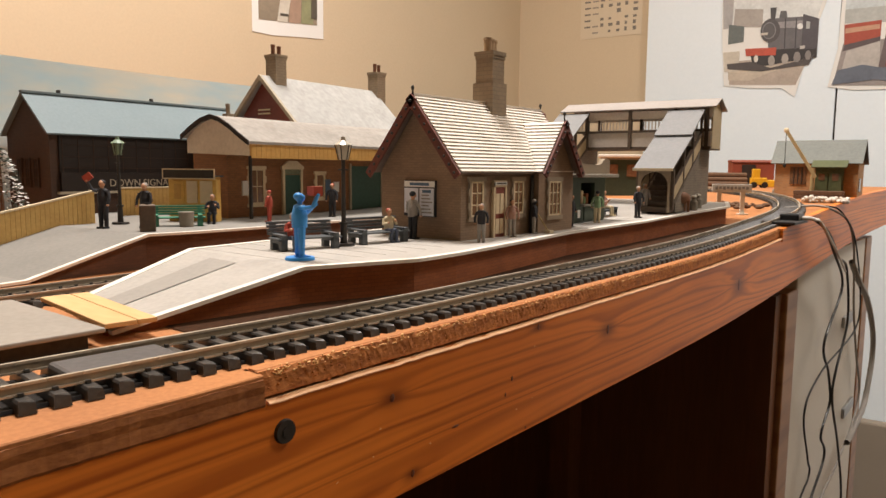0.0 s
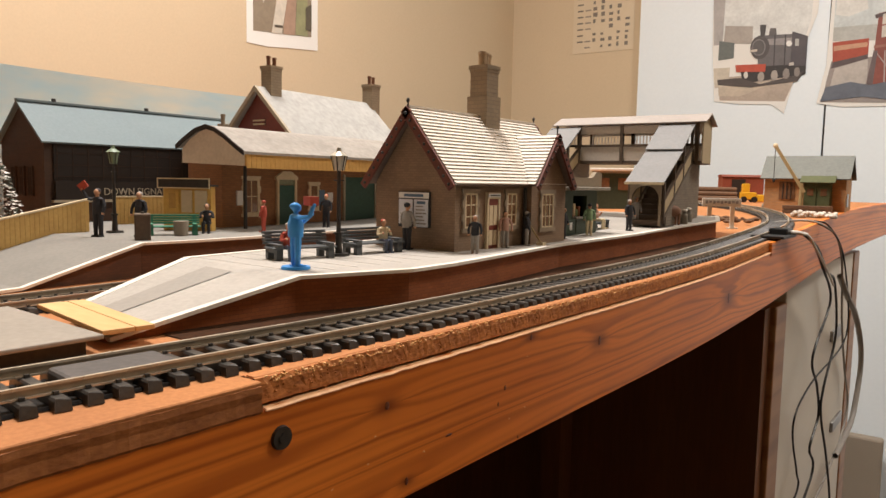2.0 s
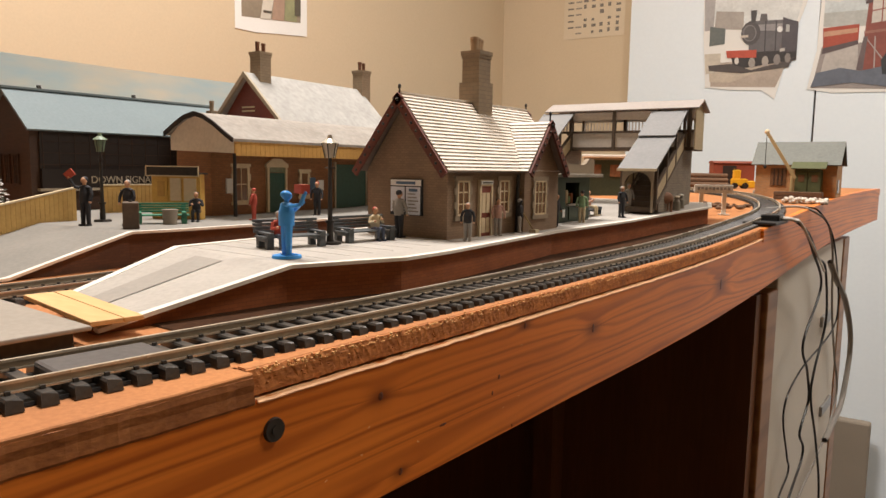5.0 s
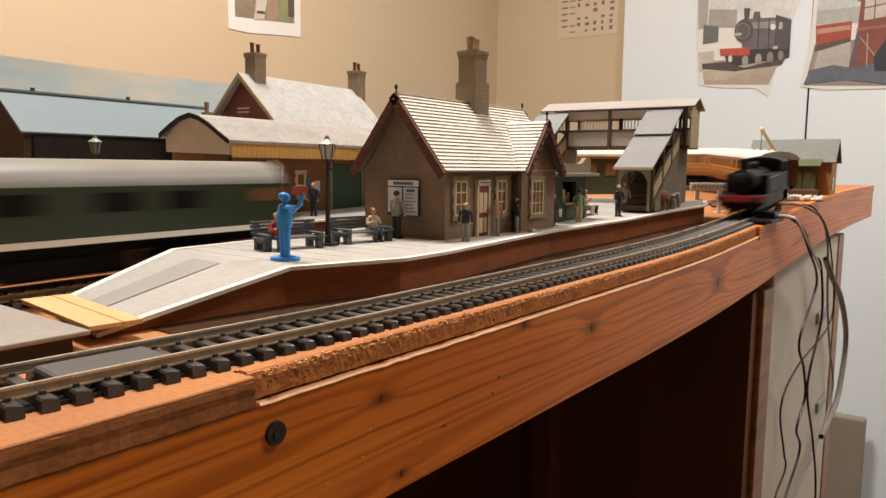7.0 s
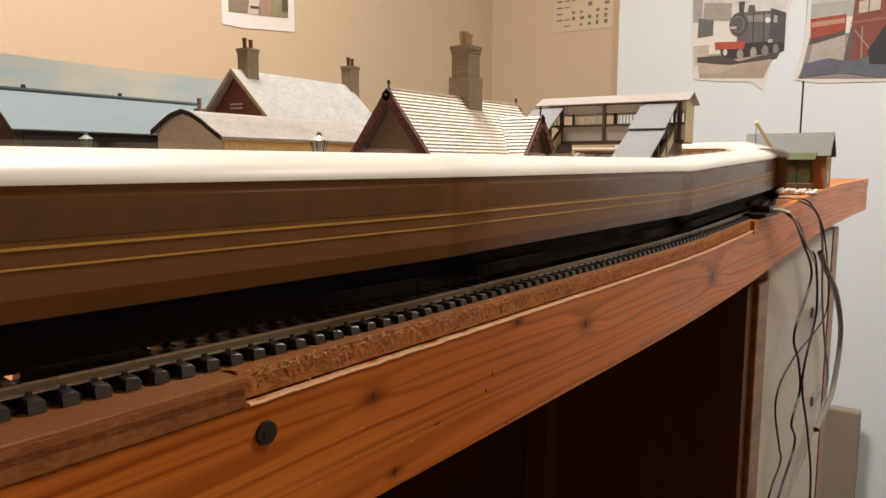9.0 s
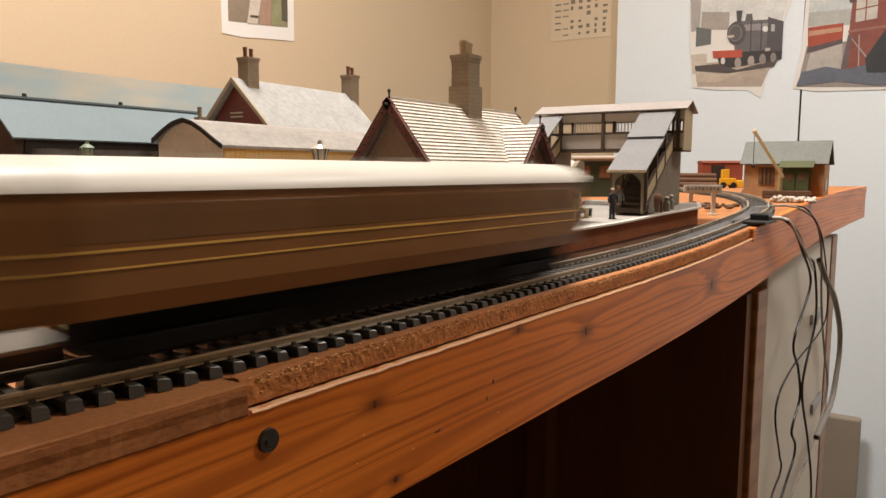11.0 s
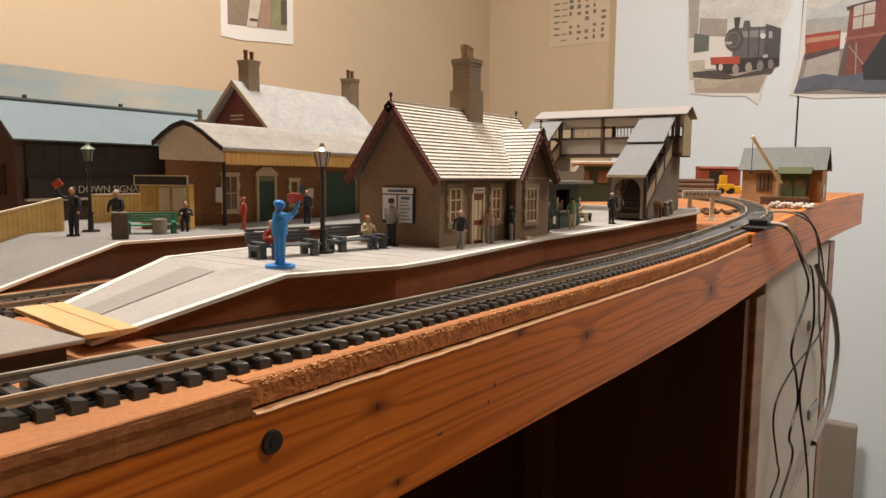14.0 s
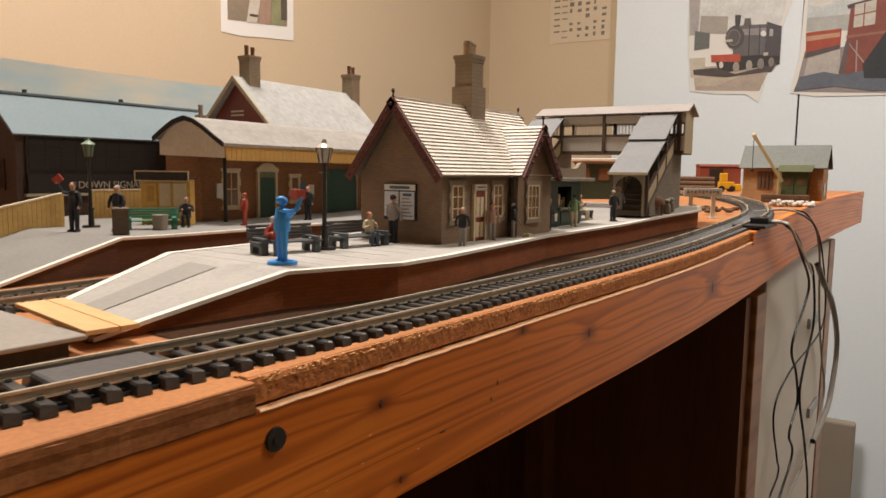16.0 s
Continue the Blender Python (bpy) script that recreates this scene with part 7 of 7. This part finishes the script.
part("body", bm, RED_SHED, rshed)
# closed panel; the darkness inside the doorway is only its colour
part("doorway", box(bmesh.new(), 0.014, 0.034, -0.0012, 0.0, 0.002, 0.032), SHED_TIMBER, rshed, "dark panel painted as the doorway's shaded opening")
bm = bmesh.new()
prism(bm, roof_section(0.0165, 0.036, 0.0395), "y", -0.001, 0.063, Matrix.Translation((0.031, 0.015, 0)) @ Matrix.Rotation(radians(90), 4, "Z") @ Matrix.Translation((0, -0.031, 0)))
part("roof", bm, RED_SHED, rshed)
logs = thing("log_wagon_load", pose(-0.352, 1.050, 0.0260, 0, 0, 30), "heap of brown logs on the far yard", "logs")
for i in range(9):
    bm = bmesh.new()
    tube(bm, (0.0, (i % 4) * 0.007 - (i // 4) * -0.0035, 0.004 + (i // 4) * 0.0065), (0.058, (i % 4) * 0.007 - (i // 4) * -0.0035, 0.004 + (i // 4) * 0.0065), 0.0037, 0.0034, 10)
    part("log", bm, LOG, logs)
digger = thing("yellow_loader", pose(-0.278, 1.046, 0.0259, 0, 0, 30), "small bright yellow loader in the far yard", "loader")
part("body", box(bmesh.new(), -0.010, 0.010, -0.006, 0.006, 0.004, 0.014, bevel=0.001), JCB_YELLOW, digger)
part("cab", box(bmesh.new(), -0.008, 0.001, -0.005, 0.005, 0.014, 0.026, bevel=0.0008), JCB_YELLOW, digger)
part("bucket", box(bmesh.new(), 0.010, 0.020, -0.007, 0.007, 0.001, 0.011, bevel=0.0012), JCB_YELLOW, digger)
for x in (-0.007, 0.007):
    for y in (-0.006, 0.006):
        bm = bmesh.new()
        tube(bm, (x, y - 0.0015, 0.0042), (x, y + 0.0015, 0.0042), 0.0042, seg=14)
        part("wheel", bm, BLACK, digger)

sign = thing("station_name_sign", pose(-0.1905, 0.640, board_z(0, 0.640)), "white running-in name sign on two posts", "sign")
sm = Matrix.Rotation(radians(33), 4, "Z")
for x in (-0.0098, 0.0098):
    part("post", box(bmesh.new(), x - 0.0017, x + 0.0017, -0.0012, 0.0012, 0, 0.0200, sm), WHITE, sign)
part("board", box(bmesh.new(), -0.0165, 0.0165, -0.0022, -0.0004, 0.0195, 0.0265, sm, 0.0003), WHITE, sign, "white sign board")
bm = bmesh.new()
for i in range(9):
    box(bm, -0.0140 + i * 0.0032, -0.0118 + i * 0.0032, -0.0026, -0.0021, 0.0218 + 0.0006 * (i % 2), 0.0245, sm)
part("text_bars", bm, GREY_CLOTH, sign)
part("foot_plate", box(bmesh.new(), 0.0062, 0.0138, -0.005, 0.004, 0, 0.0012, sm), WHITE, sign)
scrap = bmesh.new()
for i in range(34):
    ball(scrap, (rnd.uniform(-0.03, 0.03), rnd.uniform(-0.03, 0.03), rnd.uniform(0.0005, 0.003)), rnd.uniform(0.0015, 0.0035), 1.3, rnd.uniform(0.6, 1.2), 0.6, 6)
so = mesh_object("rubble_heap", scrap, LOG)
so.matrix_world = pose(-0.205, 0.700, board_z(0, 0.700) + 0.0005, 0, 0, 0)
tagged(so, "scattered brown rubble inside the curve", "rubble", kind="stuff")
for i in range(3):
    b = thing("rock", pose(-0.213 + 0.010 * i, 0.890 + 0.012 * i, board_z(0, 0.89 + 0.012 * i)), "small pale rock by the curve", "rock", "rocks by the curve")
    bm = bmesh.new()
    ball(bm, (0, 0, 0.003), 0.0065, 1.2, 0.9, 0.55, 9)
    for v in bm.verts:
        v.co += Vector((rnd.uniform(-1, 1), rnd.uniform(-1, 1), rnd.uniform(-0.5, 0.5))) * 0.0008
    part("stone", bm, KIOSK_GREY, b)

# ---------------------------------------------------------------- power clip and its cables at the table's edge
clip = thing("power_clip", pose(-0.1370, 0.602, 0.0086), "black track power clip with white plug", "power clip")
part("tongue", box(bmesh.new(), -0.010, 0.014, -0.030, 0.012, 0.0002, 0.0024, bevel=0.0006), BLACK, clip)
part("housing", box(bmesh.new(), -0.003, 0.011, -0.006, 0.014, 0.0016, 0.0072, bevel=0.0010), BLACK, clip)
bm = bmesh.new()
sweep(bm, [(0.010, 0.006, 0.0040), (0.015, 0.010, 0.0038), (0.020, 0.020, 0.0018)], round_section(0.0015))
part("plug", bm, CABLE_WHITE, clip, "white cable plug")


def cable(name, pts, r, mat, label):
    pts = [Vector(p) for p in pts]
    out = []
    for i in range(len(pts) - 1):
        p0, p1, p2, p3 = pts[max(i - 1, 0)], pts[i], pts[i + 1], pts[min(i + 2, len(pts) - 1)]
        for j in range(8):
            t = j / 8
            out.append(0.5 * ((2 * p1) + (p2 - p0) * t + (2 * p0 - 5 * p1 + 4 * p2 - p3) * t * t + (3 * p1 - p0 - 3 * p2 + p3) * t ** 3))
    out.append(pts[-1])
    bm = bmesh.new()
    rings = []
    for i, p in enumerate(out):
        d = (out[min(i + 1, len(out) - 1)] - out[max(i - 1, 0)]).normalized()
        s = d.cross(Vector((0.31, 0.93, 0.2))).normalized()
        q = d.cross(s)
        rings.append([bm.verts.new(p + (s * math.cos(a) + q * math.sin(a)) * r) for a in [2 * math.pi * k / 8 for k in range(8)]])
    for a, b in zip(rings, rings[1:]):
        for j in range(8):
            bm.faces.new((a[j], a[(j + 1) % 8], b[(j + 1) % 8], b[j]))
    ob = mesh_object(name, bm, mat, True)
    return tagged(ob, label, "cable", "hanging cables")

# cables that hang from the clip and the board over the cupboard front
CX = -0.1165
cable("black_cable", [(-0.119, 0.618, 0.0108), (CX, 0.645, 0.002), (CX, 0.687, -0.0195), (CX, 0.7396, -0.0562), (CX, 0.674, -0.098), (CX, 0.702, -0.1296), (CX, 0.719, -0.161), (CX, 0.688, -0.184), (CX, 0.709, -0.2125), (CX, 0.630, -0.260), (CX, 0.60, -0.40)], 0.0011, CABLE_BLACK, "thin black cable hanging from the power clip")
cable("black_cable", [(-0.118, 0.618, 0.0100), (CX + 0.002, 0.650, -0.001), (CX + 0.002, 0.702, -0.026), (CX + 0.002, 0.743, -0.0404), (CX + 0.002, 0.7675, -0.093), (CX + 0.002, 0.724, -0.1347), (CX + 0.002, 0.719, -0.161), (CX + 0.002, 0.766, -0.219), (CX + 0.002, 0.807, -0.294), (CX + 0.002, 0.80, -0.42)], 0.0011, CABLE_BLACK, "thin black cable twisted round its neighbour")
cable("black_cable", [(-0.133, 0.730, 0.0172), (-0.121, 0.737, 0.012), (CX, 0.798, -0.023), (CX, 0.8446, -0.106), (CX, 0.670, -0.1225), (CX, 0.614, -0.143), (CX, 0.639, -0.190), (CX, 0.648, -0.208), (CX, 0.60, -0.24), (CX, 0.57, -0.40)], 0.0008, CABLE_BLACK, "thin dark cable with a wide loop")
cable("grey_cable", [(-0.165, 0.690, 0.0148), (-0.138, 0.712, 0.0180), (-0.124, 0.728, 0.0130), (CX - 0.002, 0.762, 0.0013), (CX - 0.002, 0.795, -0.0204), (CX - 0.002, 0.806, -0.0383), (CX - 0.002, 0.826, -0.0931), (CX - 0.002, 0.864, -0.1484), (CX - 0.002, 0.902, -0.1954), (CX - 0.002, 0.866, -0.226), (CX - 0.002, 0.79, -0.245), (CX - 0.002, 0.70, -0.262), (CX - 0.002, 0.62, -0.33)], 0.0011, CABLE_GREY, "thin grey cable dropping over the table edge")
cable("grey_cable", [(CX - 0.004, 0.806, -0.040), (CX, 0.8285, -0.0616), (CX, 0.8952, -0.0909), (CX, 0.9506, -0.1323), (CX, 0.9657, -0.1639), (CX, 0.9512, -0.1953), (CX, 0.9226, -0.2204), (CX, 0.8643, -0.2295), (CX, 0.8294, -0.2337)], 0.0030, CABLE_GREY, "thick grey cable loop beside the cupboard door")
cable("white_cable", [(-0.119, 0.616, 0.0110), (-0.116, 0.624, 0.0088), (CX + 0.0035, 0.640, -0.002), (CX + 0.0035, 0.690, -0.023), (CX + 0.0035, 0.728, -0.041)], 0.0010, CABLE_WHITE, "short white cable end at the plug")

# ---------------------------------------------------------------- cupboard under the far board
cup = thing("white_cupboard", pose(0, 0, 0), "white-doored cupboard with wooden edges under the far board", "cupboard")
ZB, ZT = Z_FLOOR, -0.0475
part("side_panel", box(bmesh.new(), -0.72, -0.139, 0.598, 0.616, ZB, -0.0500), DARK_PANEL, cup, "dark brown side panel")
part("edge_strip", box(bmesh.new(), -0.158, -0.1345, 0.6165, 0.652, ZB, -0.0500, bevel=0.0015), EDGE_WOOD, cup, "wooden front edge strip")
door = part("door", box(bmesh.new(), -0.151, -0.1358, 0.653, 0.990, ZB + 0.05, -0.030, bevel=0.001), LAMINATE, cup, "smooth white laminate door")
part("edge_strip", box(bmesh.new(), -0.158, -0.1345, 0.991, 1.030, ZB, -0.030, bevel=0.0015), EDGE_WOOD, cup, "wooden front edge strip")
part("back_panel", box(bmesh.new(), -0.72, -0.159, 0.992, 1.01, ZB, -0.030), DARK_PANEL, cup)
for y, z in ((0.900, -0.115), (0.938, -0.228)):
    part("hinge", box(bmesh.new(), -0.1362, -0.1325, y - 0.030, y + 0.030, z - 0.006, z + 0.006, bevel=0.001), STEEL, door, "grey steel hinge")
knee = thing("kneehole_panel", pose(0, 0, 0), "dark brown panel closing the space under the table", "panel")
part("panel", box(bmesh.new(), -0.74, -0.722, -1.7, 1.01, Z_FLOOR, -0.011), DARK_PANEL, knee)
part("end_panel", box(bmesh.new(), -0.72, -0.16, -1.70, -1.68, Z_FLOOR, -0.050), DARK_PANEL, knee)
part("batten", box(bmesh.new(), -0.325, -0.305, 0.575, 0.5975, Z_FLOOR, -0.0500), DARK_PANEL, knee)
# thin slab added where the cupboard's soft shadow lies on the end wall
gb = thing("grey_storage_box", room(-0.160, 1.985, Z_FLOOR), "thin brownish grey slab in place of a wall shadow", "storage box")
part("body", box(bmesh.new(), 0, 0.1195, 0, 0.030, 0, 0.341, bevel=0.006), BROWN_GREY, gb)

# ---------------------------------------------------------------- posters and papers on the walls
INK = {}


def ink(rgb):
    key = tuple(rgb)
    if key not in INK:
        INK[key] = surface("print_ink", rgb, tuple(c * 0.78 for c in rgb), rough=0.5, fine=140, coarse=30, bump=0, blend=0.6)
    return INK[key]


def poster(name, v, base, shapes, label, category="poster"):
    """A flat print on the end wall. Points are (u, z) in metres; each shape lies a hair prouder."""
    p = thing(name, room(0, v, 0), label, category)
    bm = bmesh.new()
    prism(bm, base, "y", -0.0006, 0.0)
    part("paper", bm, PAPER, p)
    for i, (nm, rgb, pts) in enumerate(shapes):
        bm = bmesh.new()
        prism(bm, pts, "y", -0.0010 - 0.0001 * i, -0.0003)
        part(nm, bm, ink(rgb), p)
    return p


def spot(cx, cz, rx, rz, k=14):
    return [(cx + rx * math.cos(2 * math.pi * i / k), cz + rz * math.sin(2 * math.pi * i / k)) for i in range(k)]


def quad(x0, z0, x1, z1, lean=0.0):
    return [(x0, z0), (x1, z0 + lean), (x1, z1 + lean), (x0, z1)]


VP = V_WALL - 0.0195
a0, b0 = -0.5207, 0.5145  # upper left of what is seen of the first print


def P1(px, py):
    return a0 + px * 0.00142, b0 - py * 0.001545 - px * 0.00011


def poly1(*q):
    return [P1(x, y) for x, y in q]


poster("locomotive_poster", VP, poly1((0, -150), (192, -150), (186, 0), (166, 60), (140, 166), (118, 152), (60, 153), (14, 150), (6, 60)), [
    ("sky", (0.76, 0.78, 0.76), poly1((10, -140), (180, -140), (176, 10), (168, 40), (14, 40))),
    ("ground", (0.50, 0.42, 0.35), poly1((22, 108), (160, 96), (140, 146), (24, 148))),
    ("platform", (0.60, 0.52, 0.42), poly1((20, 118), (130, 112), (60, 140), (22, 140))),
    ("near_building", (0.46, 0.44, 0.43), poly1((2, -60), (26, -60), (24, 50), (8, 52))),
    ("shed", (0.44, 0.40, 0.36), poly1((28, 18), (78, 20), (78, 50), (26, 48))),
    ("low_wall", (0.66, 0.60, 0.50), poly1((10, 92), (40, 90), (40, 124), (14, 126))),
    ("distant_engine", (0.16, 0.18, 0.17), poly1((18, 44), (46, 48), (46, 74), (18, 78))),
    ("engine_frame", (0.05, 0.045, 0.045), poly1((58, 92), (172, 80), (172, 100), (66, 118))),
    ("boiler", (0.16, 0.15, 0.155), poly1((88, 36), (150, 34), (166, 40), (166, 84), (90, 88))),
    ("boiler_sheen", (0.34, 0.32, 0.32), poly1((104, 42), (150, 40), (164, 45), (164, 52), (106, 52))),
    ("boiler_band", (0.07, 0.065, 0.07), poly1((116, 36), (118, 36), (119, 88), (117, 88))),
    ("boiler_band", (0.07, 0.065, 0.07), poly1((134, 35), (136, 35), (137, 87), (135, 87))),
    ("ground_shade", (0.10, 0.085, 0.08), poly1((18, 112), (60, 108), (96, 118), (150, 104), (168, 96), (160, 112), (80, 124), (20, 121))),
    ("cab", (0.10, 0.09, 0.10), poly1((146, 30), (172, 38), (172, 86), (146, 88))),
    ("smokebox", (0.11, 0.10, 0.10), [P1(92 + 17 * math.cos(k * 0.45), 56 + 20 * math.sin(k * 0.45)) for k in range(14)]),
    ("chimney", (0.08, 0.075, 0.075), poly1((90, 18), (101, 18), (99, 38), (92, 38))),
    ("dome", (0.14, 0.13, 0.13), poly1((108, 24), (118, 24), (120, 36), (106, 36))),
    ("buffer_beam", (0.55, 0.10, 0.06), poly1((50, 86), (104, 84), (104, 97), (52, 98))),
    ("wheel", (0.42, 0.38, 0.34), [P1(97 + 6 * math.cos(k * 0.6), 106 + 9 * math.sin(k * 0.6)) for k in range(10)]),
    ("wheel", (0.42, 0.38, 0.34), [P1(120 + 6 * math.cos(k * 0.6), 103 + 9 * math.sin(k * 0.6)) for k in range(10)]),
    ("wheel", (0.30, 0.27, 0.25), [P1(140 + 6 * math.cos(k * 0.6), 100 + 9 * math.sin(k * 0.6)) for k in range(10)]),
    ("wheel", (0.30, 0.27, 0.25), [P1(158 + 5 * math.cos(k * 0.6), 97 + 8 * math.sin(k * 0.6)) for k in range(10)]),
    ("smokebox_rim", (0.26, 0.25, 0.25), [P1(90 + 12 * math.cos(k * 0.45), 56 + 14 * math.sin(k * 0.45)) for k in range(14)]),
    ("smokebox_door", (0.13, 0.12, 0.12), [P1(90 + 10.5 * math.cos(k * 0.45), 56 + 12.5 * math.sin(k * 0.45)) for k in range(14)]),
    ("cab_window", (0.50, 0.50, 0.48), poly1((152, 42), (158, 43), (158, 54), (152, 54))),
    ("steam_spot", (0.84, 0.84, 0.82), [P1(142 + 5 * math.cos(k * 0.6), 50 + 5 * math.sin(k * 0.6)) for k in range(10)]),
    ("number_plate", (0.62, 0.56, 0.48), poly1((76, 60), (88, 59), (88, 63), (76, 64))),
    ("tank_plate", (0.60, 0.56, 0.52), poly1((144, 82), (152, 81), (152, 86), (144, 87))),
    ("headlamp", (0.75, 0.72, 0.66), [P1(70 + 4 * math.cos(k * 0.6), 103 + 6 * math.sin(k * 0.6)) for k in range(10)]),
], "curling colour print of a dark steam engine with red buffers")
a1, b1 = -0.2300, 0.4990


def P2(px, py):
    return a1 + px * 0.00142, b1 - py * 0.001545 - px * 0.00005


def poly2(*q):
    return [P2(x, y) for x, y in q]


poster("signal_box_poster", VP, poly2((6, -150), (190, -150), (190, 156), (30, 158), (-12, 152), (0, 90)), [
    ("sky", (0.62, 0.67, 0.67), poly2((8, -140), (188, -140), (188, 44), (8, 44))),
    ("cloud", (0.74, 0.74, 0.70), poly2((10, -20), (52, -34), (60, 4), (30, 14), (10, 10))),
    ("hill", (0.50, 0.51, 0.48), poly2((8, 30), (188, 26), (188, 56), (8, 52))),
    ("ground", (0.34, 0.30, 0.28), poly2((8, 84), (188, 70), (188, 154), (-4, 150))),
    ("path", (0.52, 0.48, 0.44), poly2((14, 96), (64, 82), (66, 122), (8, 128))),
    ("red_train", (0.42, 0.085, 0.05), poly2((8, 54), (64, 50), (64, 76), (10, 88))),
    ("train_frame", (0.12, 0.09, 0.09), poly2((10, 86), (64, 75), (64, 82), (8, 96))),
    ("train_windows", (0.60, 0.34, 0.22), poly2((10, 60), (62, 56), (62, 63), (10, 68))),
    ("signal_box", (0.27, 0.085, 0.065), poly2((76, 12), (188, -10), (188, 136), (70, 122))),
    ("roof_edge", (0.10, 0.07, 0.07), poly2((70, 14), (188, -12), (188, -8), (72, 20))),
    ("box_window", (0.62, 0.58, 0.52), poly2((82, 14), (114, 8), (114, 46), (82, 50))),
    ("window_bar", (0.30, 0.10, 0.08), poly2((96, 12), (98, 12), (98, 48), (96, 48))),
    ("window_bar", (0.30, 0.10, 0.08), poly2((82, 30), (114, 25), (114, 27), (82, 32))),
    ("brick_band", (0.34, 0.16, 0.12), poly2((72, 62), (188, 52), (188, 56), (72, 66))),
    ("stair_rail", (0.42, 0.36, 0.34), poly2((74, 72), (76, 72), (112, 116), (110, 117))),
    ("stair_rail", (0.42, 0.36, 0.34), poly2((88, 70), (90, 70), (92, 124), (90, 124))),
    ("stair", (0.16, 0.12, 0.12), poly2((64, 122), (72, 70), (78, 70), (74, 124))),
    ("lower_shade", (0.15, 0.17, 0.21), poly2((2, 126), (40, 118), (70, 124), (110, 116), (150, 122), (188, 114), (188, 146), (120, 150), (60, 142), (-6, 149))),
    ("shrub", (0.045, 0.05, 0.055), poly2((100, 108), (130, 60), (188, 50), (188, 132), (104, 130))),
], "colour print of a red signal box and a red train")
# typed sheet on the cream part of the end wall: columns of dark blocks
rnd = random.Random(21)
shapes = []
for c in range(7):
    x = -0.925 + c * 0.0255
    for r in range(15):
        if rnd.random() < 0.18:
            continue
        z = 0.462 + r * 0.0185
        w = 0.019 if c < 2 else rnd.uniform(0.006, 0.014)
        h = 0.0045 if c < 2 else rnd.uniform(0.006, 0.013)
        shapes.append(("text_bar", (0.22, 0.19, 0.16) if c != 1 else (0.34, 0.29, 0.24), quad(x, z, x + w, z + h)))
ps = thing("printed_sheet", room(0, V_WALL - 0.0005, 0), "printed sheet of small dark blocks on the cream wall", "paper sheet")
bm = bmesh.new()
prism(bm, quad(-0.938, 0.448, -0.745, 0.760), "y", -0.0006, 0.0)
part("paper", bm, surface("aged_paper", (0.66, 0.55, 0.40), (0.62, 0.51, 0.36), rough=0.7, bump=0.02), ps)
for nm, rgb, pts in shapes:
    bm = bmesh.new()
    prism(bm, pts, "y", -0.0010, -0.0004)
    part(nm, bm, ink(rgb), ps)
# framed-by-margin photograph on the long wall
pm = room(U_WALL + 0.0005, 0.0, 0.0)
ph = thing("wall_photograph", pm, "white-bordered photograph of trackside paths on the cream wall", "photograph")


def wall_print(nm, rgb_mat, pts, out):
    bm = bmesh.new()
    prism(bm, pts, "x", 0.0, out)
    part(nm, bm, rgb_mat, ph)


wall_print("paper", PAPER, [(0.9865, 0.3191), (1.04, 0.3190), (1.10, 0.3255), (1.188, 0.3335), (1.188, 0.62), (0.9865, 0.60)], 0.0008)
wall_print("picture", ink((0.30, 0.24, 0.17)), [(1.003, 0.345), (1.168, 0.360), (1.168, 0.60), (1.003, 0.59)], 0.0012)
wall_print("path", ink((0.42, 0.28, 0.20)), [(1.085, 0.352), (1.118, 0.355), (1.130, 0.60), (1.110, 0.60)], 0.0016)
wall_print("grass", ink((0.30, 0.30, 0.16)), [(1.120, 0.356), (1.156, 0.359), (1.156, 0.60), (1.133, 0.60)], 0.0017)
wall_print("pale_board", ink((0.68, 0.62, 0.52)), [(1.052, 0.349), (1.080, 0.352), (1.100, 0.45), (1.072, 0.448)], 0.0020)
wall_print("pale_wedge", ink((0.62, 0.58, 0.52)), [(1.006, 0.470), (1.030, 0.405), (1.058, 0.478), (1.058, 0.60), (1.006, 0.60)], 0.0021)
wall_print("dark_mark", ink((0.10, 0.08, 0.06)), [(1.060, 0.362), (1.082, 0.364), (1.082, 0.369), (1.060, 0.367)], 0.0026)
wall_print("dark_mark", ink((0.12, 0.10, 0.07)), [(1.150, 0.372), (1.167, 0.374), (1.167, 0.43), (1.150, 0.42)], 0.0027)

lay_track("front_track", WAY_FRONT, (0.0, 0.95, -0.30, 0.0), "nickel silver model track on black plastic sleepers")
lay_track("rear_track", WAY_REAR, (0.03, 0.35, -0.40, -0.20), "model track between the two platforms")

motions()
